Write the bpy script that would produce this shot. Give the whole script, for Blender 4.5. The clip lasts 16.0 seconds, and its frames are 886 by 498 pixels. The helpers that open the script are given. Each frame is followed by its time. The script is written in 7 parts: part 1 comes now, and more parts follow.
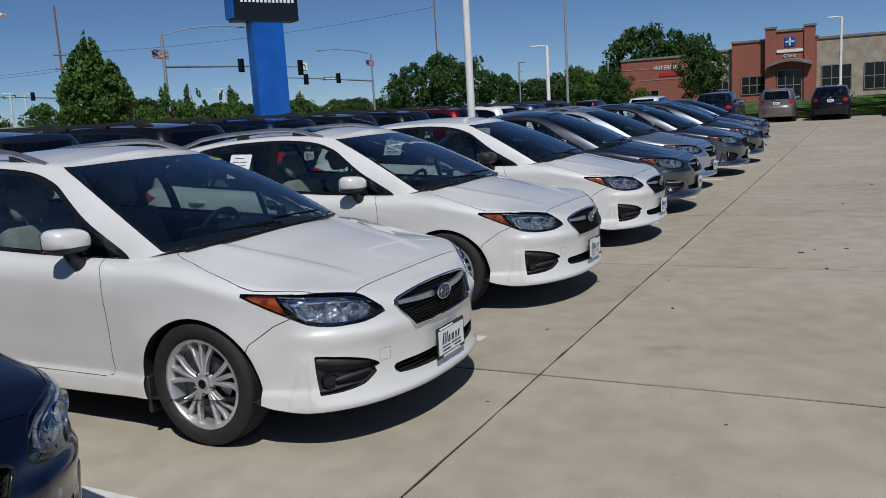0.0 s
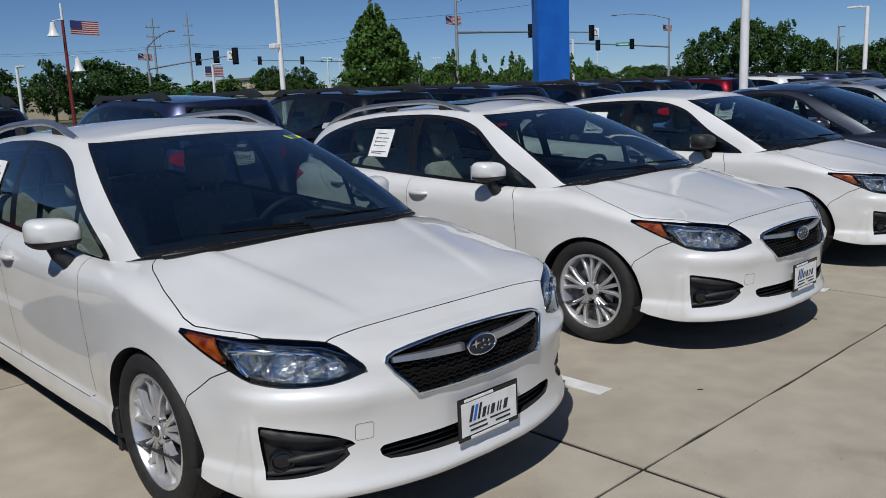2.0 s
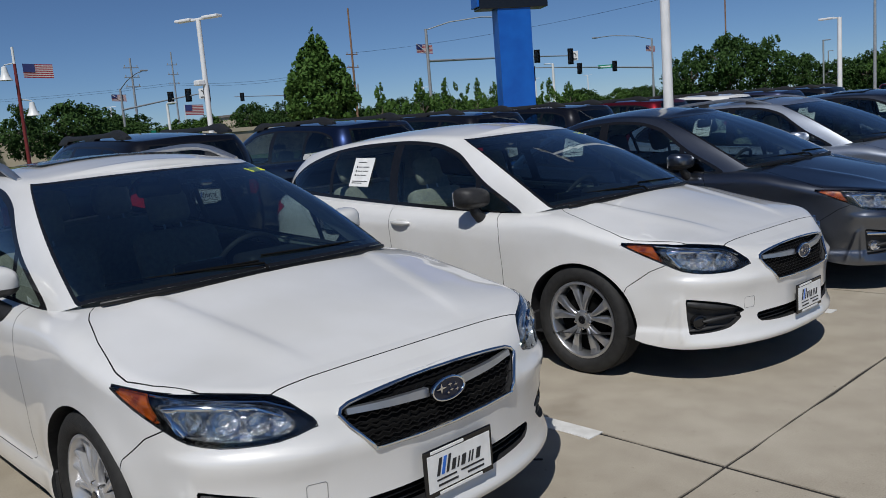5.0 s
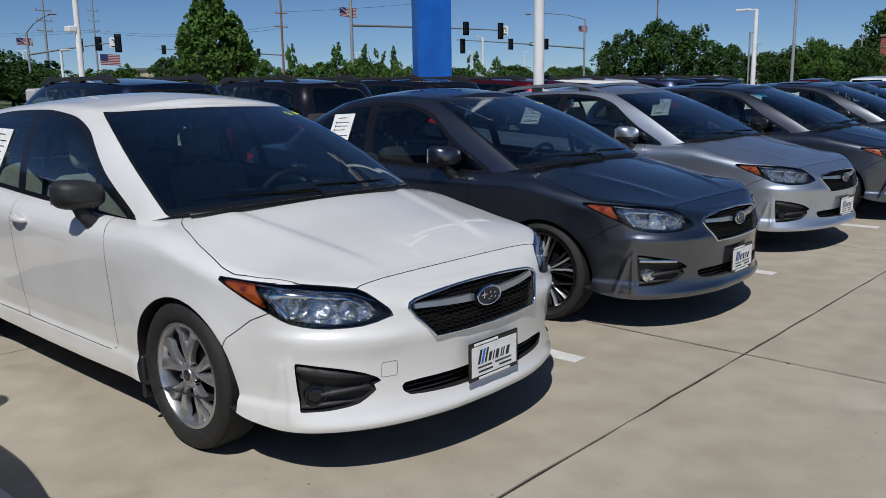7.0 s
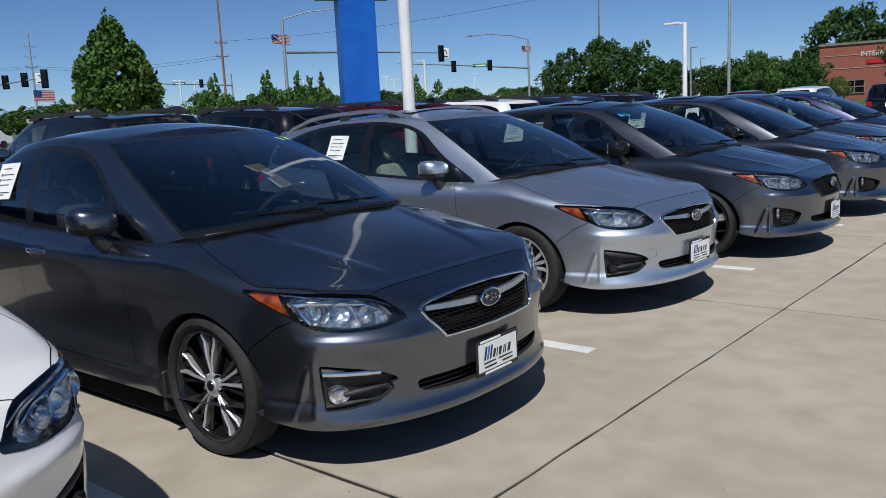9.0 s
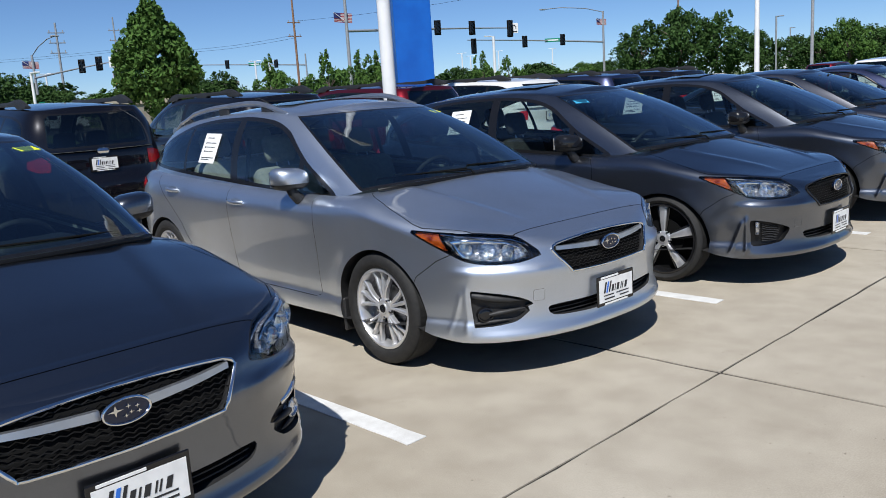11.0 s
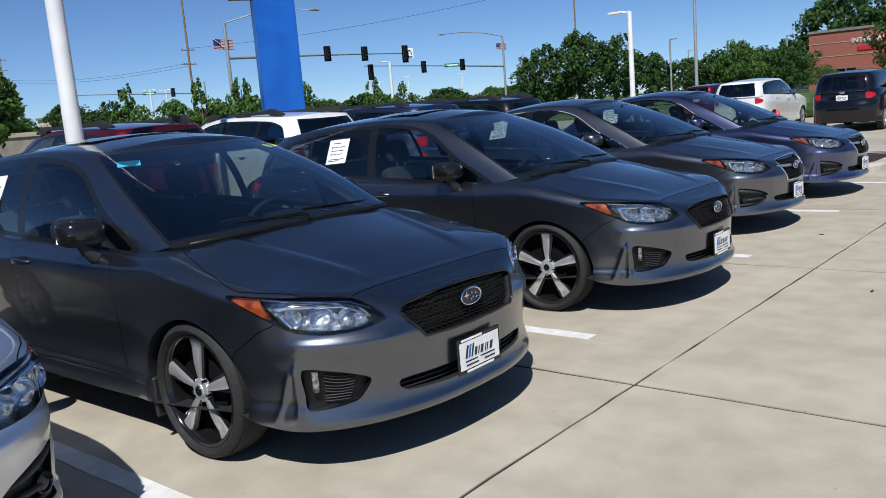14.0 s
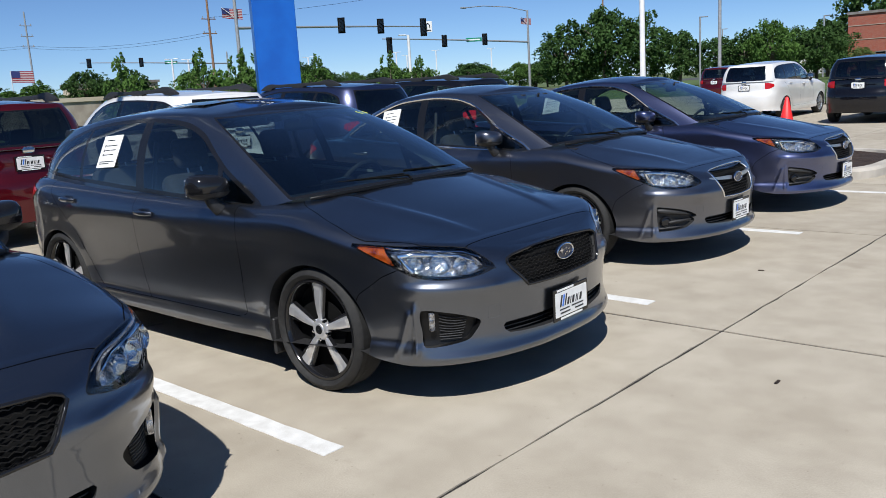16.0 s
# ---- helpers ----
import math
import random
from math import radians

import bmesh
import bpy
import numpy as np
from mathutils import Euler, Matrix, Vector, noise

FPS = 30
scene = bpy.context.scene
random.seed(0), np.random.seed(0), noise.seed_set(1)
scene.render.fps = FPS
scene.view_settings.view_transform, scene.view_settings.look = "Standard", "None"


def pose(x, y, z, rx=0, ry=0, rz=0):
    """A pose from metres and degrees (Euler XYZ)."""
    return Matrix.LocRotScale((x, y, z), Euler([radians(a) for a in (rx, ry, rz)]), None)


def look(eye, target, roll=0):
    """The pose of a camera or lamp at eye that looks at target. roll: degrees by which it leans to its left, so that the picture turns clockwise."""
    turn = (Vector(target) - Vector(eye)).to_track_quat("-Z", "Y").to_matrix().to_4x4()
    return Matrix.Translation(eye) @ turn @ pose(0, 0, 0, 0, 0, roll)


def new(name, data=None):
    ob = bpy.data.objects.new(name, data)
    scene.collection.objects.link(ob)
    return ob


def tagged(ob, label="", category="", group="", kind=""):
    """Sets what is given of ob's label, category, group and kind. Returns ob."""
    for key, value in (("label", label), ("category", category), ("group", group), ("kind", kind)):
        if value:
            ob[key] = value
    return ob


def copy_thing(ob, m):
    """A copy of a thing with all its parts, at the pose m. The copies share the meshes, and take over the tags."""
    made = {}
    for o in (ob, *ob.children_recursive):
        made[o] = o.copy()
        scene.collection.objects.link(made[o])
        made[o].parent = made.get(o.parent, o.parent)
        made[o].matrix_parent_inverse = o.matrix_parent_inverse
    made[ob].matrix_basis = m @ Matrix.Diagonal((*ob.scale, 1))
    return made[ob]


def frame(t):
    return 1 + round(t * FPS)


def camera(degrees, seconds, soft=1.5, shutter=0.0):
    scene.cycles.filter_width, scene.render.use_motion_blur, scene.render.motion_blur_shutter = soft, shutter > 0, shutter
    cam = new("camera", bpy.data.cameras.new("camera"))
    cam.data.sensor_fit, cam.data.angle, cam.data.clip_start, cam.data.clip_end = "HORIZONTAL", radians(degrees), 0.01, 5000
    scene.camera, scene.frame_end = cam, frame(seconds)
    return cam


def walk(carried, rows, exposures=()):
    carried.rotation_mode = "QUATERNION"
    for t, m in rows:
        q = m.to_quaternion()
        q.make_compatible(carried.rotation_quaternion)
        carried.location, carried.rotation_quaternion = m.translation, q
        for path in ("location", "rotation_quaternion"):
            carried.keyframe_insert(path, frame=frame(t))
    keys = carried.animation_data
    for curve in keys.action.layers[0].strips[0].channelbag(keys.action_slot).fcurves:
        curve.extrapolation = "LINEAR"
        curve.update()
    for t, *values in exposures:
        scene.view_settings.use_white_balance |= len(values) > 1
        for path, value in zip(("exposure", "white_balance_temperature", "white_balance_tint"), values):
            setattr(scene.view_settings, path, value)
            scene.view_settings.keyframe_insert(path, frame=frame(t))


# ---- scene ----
cam = camera(55.96, 16.0, 0.9)
PATH = [
    (0, (2.521, -3.052, 1.574), (1.624, -1.295, 1.245), -3.42),
    (0.5, (2.591, -2.701, 1.561), (1.511, -1.060, 1.187), -2.42),
    (1, (2.653, -2.298, 1.558), (1.448, -0.744, 1.190), -2.52),
    (1.5, (2.666, -1.836, 1.554), (1.285, -0.437, 1.185), -2.74),
    (2, (2.627, -1.345, 1.554), (1.192, -0.002, 1.183), -2.42),
    (2.5, (2.644, -0.833, 1.535), (1.184, 0.480, 1.159), -1.43),
    (3, (2.582, -0.291, 1.524), (1.106, 1.002, 1.136), -1.66),
    (3.5, (2.523, 0.211, 1.549), (1.035, 1.504, 1.213), -4.79),
    (3.7, (2.525, 0.423, 1.544), (1.041, 1.727, 1.235), -4.94),
    (5.8, (2.484, 2.543, 1.518), (1.111, 3.961, 1.194), -3.80),
    (6, (2.514, 2.739, 1.540), (1.181, 4.194, 1.214), -3.99),
    (6.5, (2.616, 3.244, 1.521), (1.273, 4.679, 1.156), -1.54),
    (7, (2.608, 3.800, 1.481), (1.280, 5.246, 1.099), -0.85),
    (7.5, (2.579, 4.359, 1.488), (1.300, 5.866, 1.181), -2.05),
    (8, (2.590, 4.938, 1.496), (1.309, 6.443, 1.191), -2.69),
    (8.5, (2.595, 5.478, 1.492), (1.357, 7.013, 1.157), -2.94),
    (8.7, (2.612, 5.694, 1.474), (1.367, 7.224, 1.141), -2.90),
    (10.8, (2.743, 7.833, 1.470), (1.319, 9.189, 1.103), -3.44),
    (11, (2.763, 8.006, 1.489), (1.354, 9.376, 1.115), -3.72),
    (11.5, (2.798, 8.518, 1.468), (1.449, 9.963, 1.166), -3.69),
    (12, (2.804, 9.047, 1.478), (1.406, 10.440, 1.153), -4.15),
    (12.5, (2.793, 9.600, 1.503), (1.418, 11.014, 1.174), -4.69),
    (13, (2.820, 10.185, 1.493), (1.453, 11.608, 1.168), -4.78),
    (13.5, (2.782, 10.765, 1.469), (1.400, 12.169, 1.121), -4.75),
    (14, (2.806, 11.339, 1.479), (1.525, 12.839, 1.149), -4.64),
    (14.5, (2.810, 11.918, 1.496), (1.481, 13.367, 1.131), -4.53),
    (15, (2.799, 12.502, 1.510), (1.497, 13.974, 1.136), -4.00),
    (15.5, (2.828, 13.101, 1.504), (1.529, 14.574, 1.130), -3.48),
    (16, (2.813, 13.675, 1.484), (1.482, 15.118, 1.101), -3.42),
]
walk(cam, [(t, look(eye, target, roll)) for t, eye, target, roll in PATH],
     ((0.0, -0.11, 6100, 10), (1.2, -0.04, 6100, 10), (2.6, -0.05, 6100, 10), (3.6, -0.15, 6100, 10), (6.2, 0.0, 6150, 10), (7.5, 0.05, 6100, 10), (8.6, 0.18, 6050, 10),
      (10.8, 0.60, 6050, 10), (12.0, 0.53, 6050, 10), (13.0, 0.46, 5950, 10), (14.2, 0.58, 6050, 10), (16.0, 0.65, 6080, 10)))

# ---- sky, sun and exposure ----
SUN_WAY = Vector((-0.42, 0.64, -1.0)).normalized()
world = bpy.data.worlds.new("sky")
scene.world = world
world.use_nodes = True
_n, _l = world.node_tree.nodes, world.node_tree.links
sky = _n.new("ShaderNodeTexSky")
sky.sky_type, sky.sun_disc = "NISHITA", False
sky.sun_elevation, sky.sun_rotation = radians(52.6), radians(146.7)
sky.altitude, sky.air_density, sky.dust_density, sky.ozone_density = 2600, 0.86, 0.0, 7.0
_l.new(sky.outputs[0], _n["Background"].inputs[0])
_n["Background"].inputs[1].default_value = 0.06
sun = new("sun", bpy.data.lights.new("sun", "SUN"))
sun.data.energy, sun.data.angle, sun.data.color = 3.6, radians(0.5), (1.0, 0.95, 0.87)
sun.matrix_world = look((0, -20, 46), Vector((0, -20, 46)) + SUN_WAY)

# ---- materials ----
def material(name):
    m = bpy.data.materials.new(name)
    m.use_nodes = True
    return m, m.node_tree.nodes, m.node_tree.links, m.node_tree.nodes["Principled BSDF"]


def noise_mix(n, l, lo, hi, scale, detail=4.0, coord="Object", lo_pos=0.35, hi_pos=0.65, vec=None):
    """A colour that goes between two values by noise of a real-world size."""
    if vec is None:
        tc = n.new("ShaderNodeTexCoord")
        vec = tc.outputs[coord]
    tx = n.new("ShaderNodeTexNoise")
    tx.inputs["Scale"].default_value, tx.inputs["Detail"].default_value = scale, detail
    l.new(vec, tx.inputs["Vector"])
    ramp = n.new("ShaderNodeValToRGB")
    ramp.color_ramp.elements[0].position, ramp.color_ramp.elements[1].position = lo_pos, hi_pos
    ramp.color_ramp.elements[0].color, ramp.color_ramp.elements[1].color = (*lo, 1), (*hi, 1)
    l.new(tx.outputs["Fac"], ramp.inputs[0])
    return ramp.outputs[0], tx


def bump(n, l, b, height, strength, distance=0.01):
    bp = n.new("ShaderNodeBump")
    bp.inputs["Strength"].default_value, bp.inputs["Distance"].default_value = strength, distance
    l.new(height, bp.inputs["Height"])
    l.new(bp.outputs[0], b.inputs["Normal"])


def rough(name, lo, hi, scale, roughness=0.6, bump_scale=0.0, bump_strength=0.2, metallic=0.0, distance=0.01, spec=0.5):
    """A surface with two scales of colour change and a fine relief."""
    m, n, l, b = material(name)
    col, tx = noise_mix(n, l, lo, hi, scale)
    l.new(col, b.inputs["Base Color"])
    b.inputs["Roughness"].default_value, b.inputs["Metallic"].default_value = roughness, metallic
    b.inputs["Specular IOR Level"].default_value = spec
    if bump_scale:
        _, tb = noise_mix(n, l, (0, 0, 0), (1, 1, 1), bump_scale, 6.0)
        bump(n, l, b, tb.outputs["Fac"], bump_strength, distance)
    return m


def car_paint(name, colour, metallic, roughness, flake=0.06):
    m, n, l, b = material(name)
    lo, hi = [c * (1 - flake) for c in colour], [min(1, c * (1 + flake)) for c in colour]
    col, _ = noise_mix(n, l, lo, hi, 900, 2.0)
    dust, _ = noise_mix(n, l, (1, 1, 1), (0.93, 0.925, 0.91), 3.0, 6.0)
    mul = n.new("ShaderNodeMixRGB")
    mul.blend_type, mul.inputs[0].default_value = "MULTIPLY", 1.0
    l.new(col, mul.inputs[1])
    l.new(dust, mul.inputs[2])
    l.new(mul.outputs[0], b.inputs["Base Color"])
    b.inputs["Metallic"].default_value, b.inputs["Roughness"].default_value = metallic, roughness
    b.inputs["Specular IOR Level"].default_value = 0.1
    b.inputs["Coat Weight"].default_value, b.inputs["Coat Roughness"].default_value, b.inputs["Coat IOR"].default_value = 1.0, 0.006, 1.5
    return m


def clear_pane(name, tint, face_on=0.07, steep=3.5):
    """A thin pane: what lies behind shows tinted, and both faces mirror more the more they are seen aslant."""
    m = bpy.data.materials.new(name)
    m.use_nodes = True
    n, l = m.node_tree.nodes, m.node_tree.links
    n.remove(n["Principled BSDF"])
    tr, gl, mix, lw = (n.new("ShaderNode" + k) for k in ("BsdfTransparent", "BsdfGlossy", "MixShader", "LayerWeight"))
    power, share = n.new("ShaderNodeMath"), n.new("ShaderNodeMath")
    tr.inputs[0].default_value = (*tint, 1)
    gl.inputs["Roughness"].default_value, gl.inputs["Color"].default_value = 0.0, (0.86, 0.93, 1.0, 1)
    lw.inputs[0].default_value = 0.5
    power.operation, power.inputs[1].default_value = "POWER", steep
    share.operation, share.inputs[1].default_value, share.inputs[2].default_value = "MULTIPLY_ADD", 0.9 - face_on, face_on
    for a, b in ((lw.outputs["Facing"], power.inputs[0]), (power.outputs[0], share.inputs[0]), (share.outputs[0], mix.inputs[0]), (tr.outputs[0], mix.inputs[1]),
                 (gl.outputs[0], mix.inputs[2]), (mix.outputs[0], n["Material Output"].inputs[0])):
        l.new(a, b)
    return m


def plain(name, colour, roughness=0.5, metallic=0.0, spec=0.5):
    m, n, l, b = material(name)
    col, _ = noise_mix(n, l, [c * 0.92 for c in colour], [min(1, c * 1.06) for c in colour], 14, 5.0)
    l.new(col, b.inputs["Base Color"])
    b.inputs["Roughness"].default_value, b.inputs["Metallic"].default_value = roughness, metallic
    b.inputs["Specular IOR Level"].default_value = spec
    return m


PAINT = {
    "white": car_paint("pearl_white_paint", (0.77, 0.765, 0.75), 0.12, 0.36, 0.02),
    "grey": car_paint("dark_grey_metallic_paint", (0.150, 0.163, 0.192), 1.0, 0.33, 0.25),
    "graphite": car_paint("graphite_grey_paint", (0.175, 0.180, 0.205), 1.0, 0.34, 0.2),
    "silver": car_paint("ice_silver_paint", (0.64, 0.69, 0.77), 1.0, 0.44, 0.12),
    "blue": car_paint("dark_blue_paint", (0.012, 0.020, 0.055), 0.85, 0.33, 0.2),
    "steel_blue": car_paint("twilight_blue_paint", (0.125, 0.140, 0.250), 1.0, 0.34, 0.2),
    "black": car_paint("black_paint", (0.006, 0.006, 0.009), 0.2, 0.3),
    "red": car_paint("dark_red_paint", (0.12, 0.006, 0.012), 0.7, 0.36),
    "brown": car_paint("brown_grey_paint", (0.22, 0.19, 0.18), 0.6, 0.36),
}
GLASS = clear_pane("green_tinted_glass", (0.66, 0.75, 0.73))
SCREEN = clear_pane("windshield_glass", (0.44, 0.54, 0.54), 0.08, 2.7)
PRIVACY = clear_pane("dark_privacy_glass", (0.12, 0.14, 0.14))
LENS = clear_pane("clear_lamp_cover", (0.95, 0.97, 0.98), 0.05)
CHROME = plain("chrome", (0.78, 0.79, 0.80), 0.08, 1.0)
SATIN = plain("satin_silver", (0.52, 0.53, 0.55), 0.33, 0.9)
ALLOY = plain("alloy_silver", (0.74, 0.74, 0.75), 0.32, 0.75)
DARK_ALLOY = plain("dark_alloy", (0.16, 0.16, 0.165), 0.35, 0.8)
GLOSS_BLACK = plain("gloss_black", (0.010, 0.010, 0.011), 0.12)
SEAM_GREY = plain("seam_grey", (0.10, 0.10, 0.10), 0.8, 0.0, 0.2)
GRILLE_BLACK = plain("grille_black", (0.005, 0.005, 0.0055), 0.4, 0.0, 0.3)
PLASTIC = rough("black_plastic", (0.014, 0.014, 0.015), (0.022, 0.022, 0.023), 60, 0.55, 400, 0.15)
RUBBER = rough("tyre_rubber", (0.009, 0.009, 0.009), (0.018, 0.0175, 0.017), 30, 0.75, 250, 0.25)
GAP = plain("dark_gap", (0.006, 0.006, 0.006), 0.9, 0.0, 0.1)
AMBER = rough("amber_plastic", (0.13, 0.014, 0.003), (0.40, 0.085, 0.009), 26, 0.12, 60, 0.5)
# the dark to bright mottling paints the facets' glints and dark reflections into the colour
REFLECTOR = rough("glint_mottled_reflector", (0.22, 0.22, 0.23), (0.95, 0.95, 0.96), 30, 0.16, 24, 0.9, 0.85, 0.02)
RED_LENS = plain("red_lamp_plastic", (0.42, 0.008, 0.012), 0.12)
BEIGE = rough("ivory_cloth", (0.27, 0.26, 0.225), (0.34, 0.33, 0.285), 40, 0.85, 600, 0.2)
BLACK_CLOTH = rough("black_cloth", (0.018, 0.018, 0.02), (0.03, 0.03, 0.032), 40, 0.85, 600, 0.2)
TRIM = rough("pale_cabin_trim", (0.40, 0.42, 0.39), (0.46, 0.48, 0.45), 20, 0.8, 500, 0.1)
DASH = rough("dark_dashboard_plastic", (0.016, 0.016, 0.018), (0.026, 0.026, 0.028), 30, 0.6, 300, 0.2)
PAPER = plain("white_paper", (0.80, 0.80, 0.78), 0.7)
INK = plain("black_ink", (0.02, 0.02, 0.022), 0.6)
INK_BLUE = plain("blue_ink", (0.03, 0.16, 0.62), 0.5)
STICKER_BLUE = plain("light_blue_sticker", (0.06, 0.38, 0.62), 0.5)
YELLOW = plain("yellow_sticker", (0.75, 0.80, 0.03), 0.6)


def concrete_material():
    """Broom-finished concrete: a tint of its own per slab, broad stains, fine grain, dark specks."""
    m, n, l, b = material("pale_concrete")
    tc = n.new("ShaderNodeNewGeometry")
    info = n.new("ShaderNodeObjectInfo")
    pos = tc.outputs["Position"]
    big, _ = noise_mix(n, l, (0.375, 0.332, 0.264), (0.435, 0.392, 0.320), 0.55, 7.0, vec=pos)
    mid, _ = noise_mix(n, l, (0.90, 0.89, 0.87), (1.06, 1.06, 1.05), 4.0, 8.0, vec=pos)
    fine, tf = noise_mix(n, l, (0.90, 0.90, 0.90), (1.08, 1.08, 1.08), 160.0, 3.0, vec=pos)
    stain, _ = noise_mix(n, l, (0.82, 0.805, 0.79), (1, 1, 1), 1.7, 4.0, lo_pos=0.26, hi_pos=0.36, vec=pos)
    speck, _ = noise_mix(n, l, (0.55, 0.54, 0.52), (1, 1, 1), 38.0, 2.0, lo_pos=0.24, hi_pos=0.29, vec=pos)
    ramp = n.new("ShaderNodeValToRGB")
    ramp.color_ramp.elements[0].color, ramp.color_ramp.elements[1].color = (0.95, 0.945, 0.94, 1), (1.04, 1.04, 1.04, 1)
    l.new(info.outputs["Random"], ramp.inputs[0])
    col = big
    for other in (mid, fine, stain, speck, ramp.outputs[0]):
        mul = n.new("ShaderNodeMixRGB")
        mul.blend_type, mul.inputs[0].default_value = "MULTIPLY", 1.0
        l.new(col, mul.inputs[1])
        l.new(other, mul.inputs[2])
        col = mul.outputs[0]
    l.new(col, b.inputs["Base Color"])
    b.inputs["Roughness"].default_value = 0.85
    b.inputs["Specular IOR Level"].default_value = 0.3
    bump(n, l, b, tf.outputs["Fac"], 0.25, 0.004)
    return m


CONCRETE = concrete_material()
KERB = rough("kerb_concrete", (0.36, 0.33, 0.28), (0.50, 0.46, 0.40), 3.0, 0.85, 120, 0.3)
JOINT = rough("black_joint_filler", (0.010, 0.009, 0.008), (0.035, 0.03, 0.025), 40, 0.9, 90, 0.5)
STRIPE = rough("worn_white_paint", (0.60, 0.59, 0.56), (0.72, 0.715, 0.69), 12.0, 0.75, 150, 0.2)
GRASS = rough("mown_grass", (0.035, 0.075, 0.014), (0.10, 0.14, 0.035), 1.4, 0.9, 30, 0.6)
SOIL = rough("far_grassland", (0.05, 0.09, 0.02), (0.12, 0.14, 0.05), 0.05, 0.95)
ASPHALT = rough("grey_asphalt", (0.045, 0.045, 0.046), (0.075, 0.074, 0.072), 2.0, 0.9, 140, 0.4)
MULCH = rough("brown_mulch", (0.018, 0.011, 0.008), (0.055, 0.034, 0.024), 22.0, 0.95, 60, 1.0, distance=0.03)
LEAF_A = rough("leaf_green", (0.035, 0.085, 0.012), (0.085, 0.16, 0.03), 6.0, 0.75, spec=0.25)
LEAF_B = rough("leaf_dark_green", (0.022, 0.055, 0.012), (0.055, 0.105, 0.025), 3.0, 0.8, spec=0.2)
LEAF_C = rough("leaf_yellow_green", (0.06, 0.10, 0.018), (0.12, 0.16, 0.035), 3.0, 0.6)
BARK = rough("grey_bark", (0.07, 0.055, 0.042), (0.15, 0.12, 0.095), 14.0, 0.95, 40, 0.8)
POLE_WHITE = rough("white_pole_paint", (0.70, 0.71, 0.71), (0.80, 0.80, 0.80), 3.0, 0.4)
GALV = rough("galvanised_steel", (0.30, 0.31, 0.32), (0.42, 0.43, 0.44), 8.0, 0.5, metallic=0.4)
WOODPOLE = rough("weathered_pole_wood", (0.16, 0.085, 0.05), (0.30, 0.18, 0.11), 5.0, 0.9, 30, 0.5)
SIGN_BLUE = rough("sign_blue_paint", (0.007, 0.085, 0.40), (0.010, 0.11, 0.47), 1.0, 0.35)
SIGN_GREEN = plain("street_sign_green", (0.01, 0.22, 0.12), 0.5)
RED_POLE = rough("dark_red_pole_paint", (0.13, 0.015, 0.015), (0.20, 0.025, 0.022), 4.0, 0.5)
FLAG_RED = plain("flag_red", (0.28, 0.02, 0.03), 0.8)
FLAG_WHITE = plain("flag_white", (0.5, 0.5, 0.5), 0.8)
FLAG_BLUE = plain("flag_blue", (0.03, 0.04, 0.16), 0.8)
STONE = rough("tan_stone_wall", (0.30, 0.25, 0.20), (0.42, 0.36, 0.29), 1.2, 0.9, 12, 0.3)
TAN = rough("tan_render", (0.50, 0.42, 0.31), (0.58, 0.50, 0.38), 0.6, 0.9)
ROOF_GREY = rough("grey_coping", (0.16, 0.14, 0.13), (0.24, 0.22, 0.20), 2.0, 0.7)
SIGN_WHITE = plain("white_sign_face", (0.8, 0.8, 0.8), 0.5)
SIGN_RED = plain("red_sign_letters", (0.5, 0.02, 0.03), 0.5)
CONE_RED = plain("red_plastic_cone", (0.75, 0.03, 0.03), 0.45)
HEDGE = rough("hedge_green", (0.025, 0.06, 0.012), (0.07, 0.12, 0.03), 3.0, 0.8)


def brick_material():
    m, n, l, b = material("red_brick")
    tc = n.new("ShaderNodeNewGeometry")
    mp = n.new("ShaderNodeMapping")
    mp.inputs["Rotation"].default_value = (radians(90), 0, 0)
    l.new(tc.outputs["Position"], mp.inputs["Vector"])
    br = n.new("ShaderNodeTexBrick")
    br.inputs["Color1"].default_value, br.inputs["Color2"].default_value = (0.33, 0.085, 0.05, 1), (0.27, 0.07, 0.045, 1)
    br.inputs["Mortar"].default_value = (0.30, 0.20, 0.16, 1)
    for k, v in (("Scale", 1.0), ("Brick Width", 0.3), ("Row Height", 0.1), ("Mortar Size", 0.008)):
        br.inputs[k].default_value = v
    l.new(mp.outputs[0], br.inputs["Vector"])
    l.new(br.outputs[0], b.inputs["Base Color"])
    b.inputs["Roughness"].default_value = 0.9
    return m


BRICK = brick_material()

# ---- building helpers ----
def link(ob, parent):
    if parent is not None:
        ob.parent = parent
    return ob


def mesh_part(name, verts, faces, mat, parent, label="", smooth=True, normals=None):
    me = bpy.data.meshes.new(name)
    me.from_pydata([tuple(v) for v in verts], [], [tuple(int(i) for i in f) for f in faces])
    me.materials.append(mat)
    if smooth:
        me.shade_smooth()
    if normals is not None:
        me.normals_split_custom_set_from_vertices([tuple(v) for v in normals])
    ob = link(new(name, me), parent)
    if label:
        tagged(ob, label)
    return ob


def part(name, bm, mat, parent, label="", smooth=False):
    """One mesh object from a bmesh, under its thing."""
    bmesh.ops.recalc_face_normals(bm, faces=bm.faces)
    me = bpy.data.meshes.new(name)
    bm.to_mesh(me)
    bm.free()
    me.materials.append(mat)
    if smooth:
        me.shade_smooth()
        me.set_sharp_from_angle(angle=radians(45))
    ob = link(new(name, me), parent)
    if label:
        tagged(ob, label)
    return ob


def thing(name, label, category, m=None, group="", kind=""):
    ob = new(name)
    if m is not None:
        ob.matrix_world = m
    return tagged(ob, label, category, group, kind)


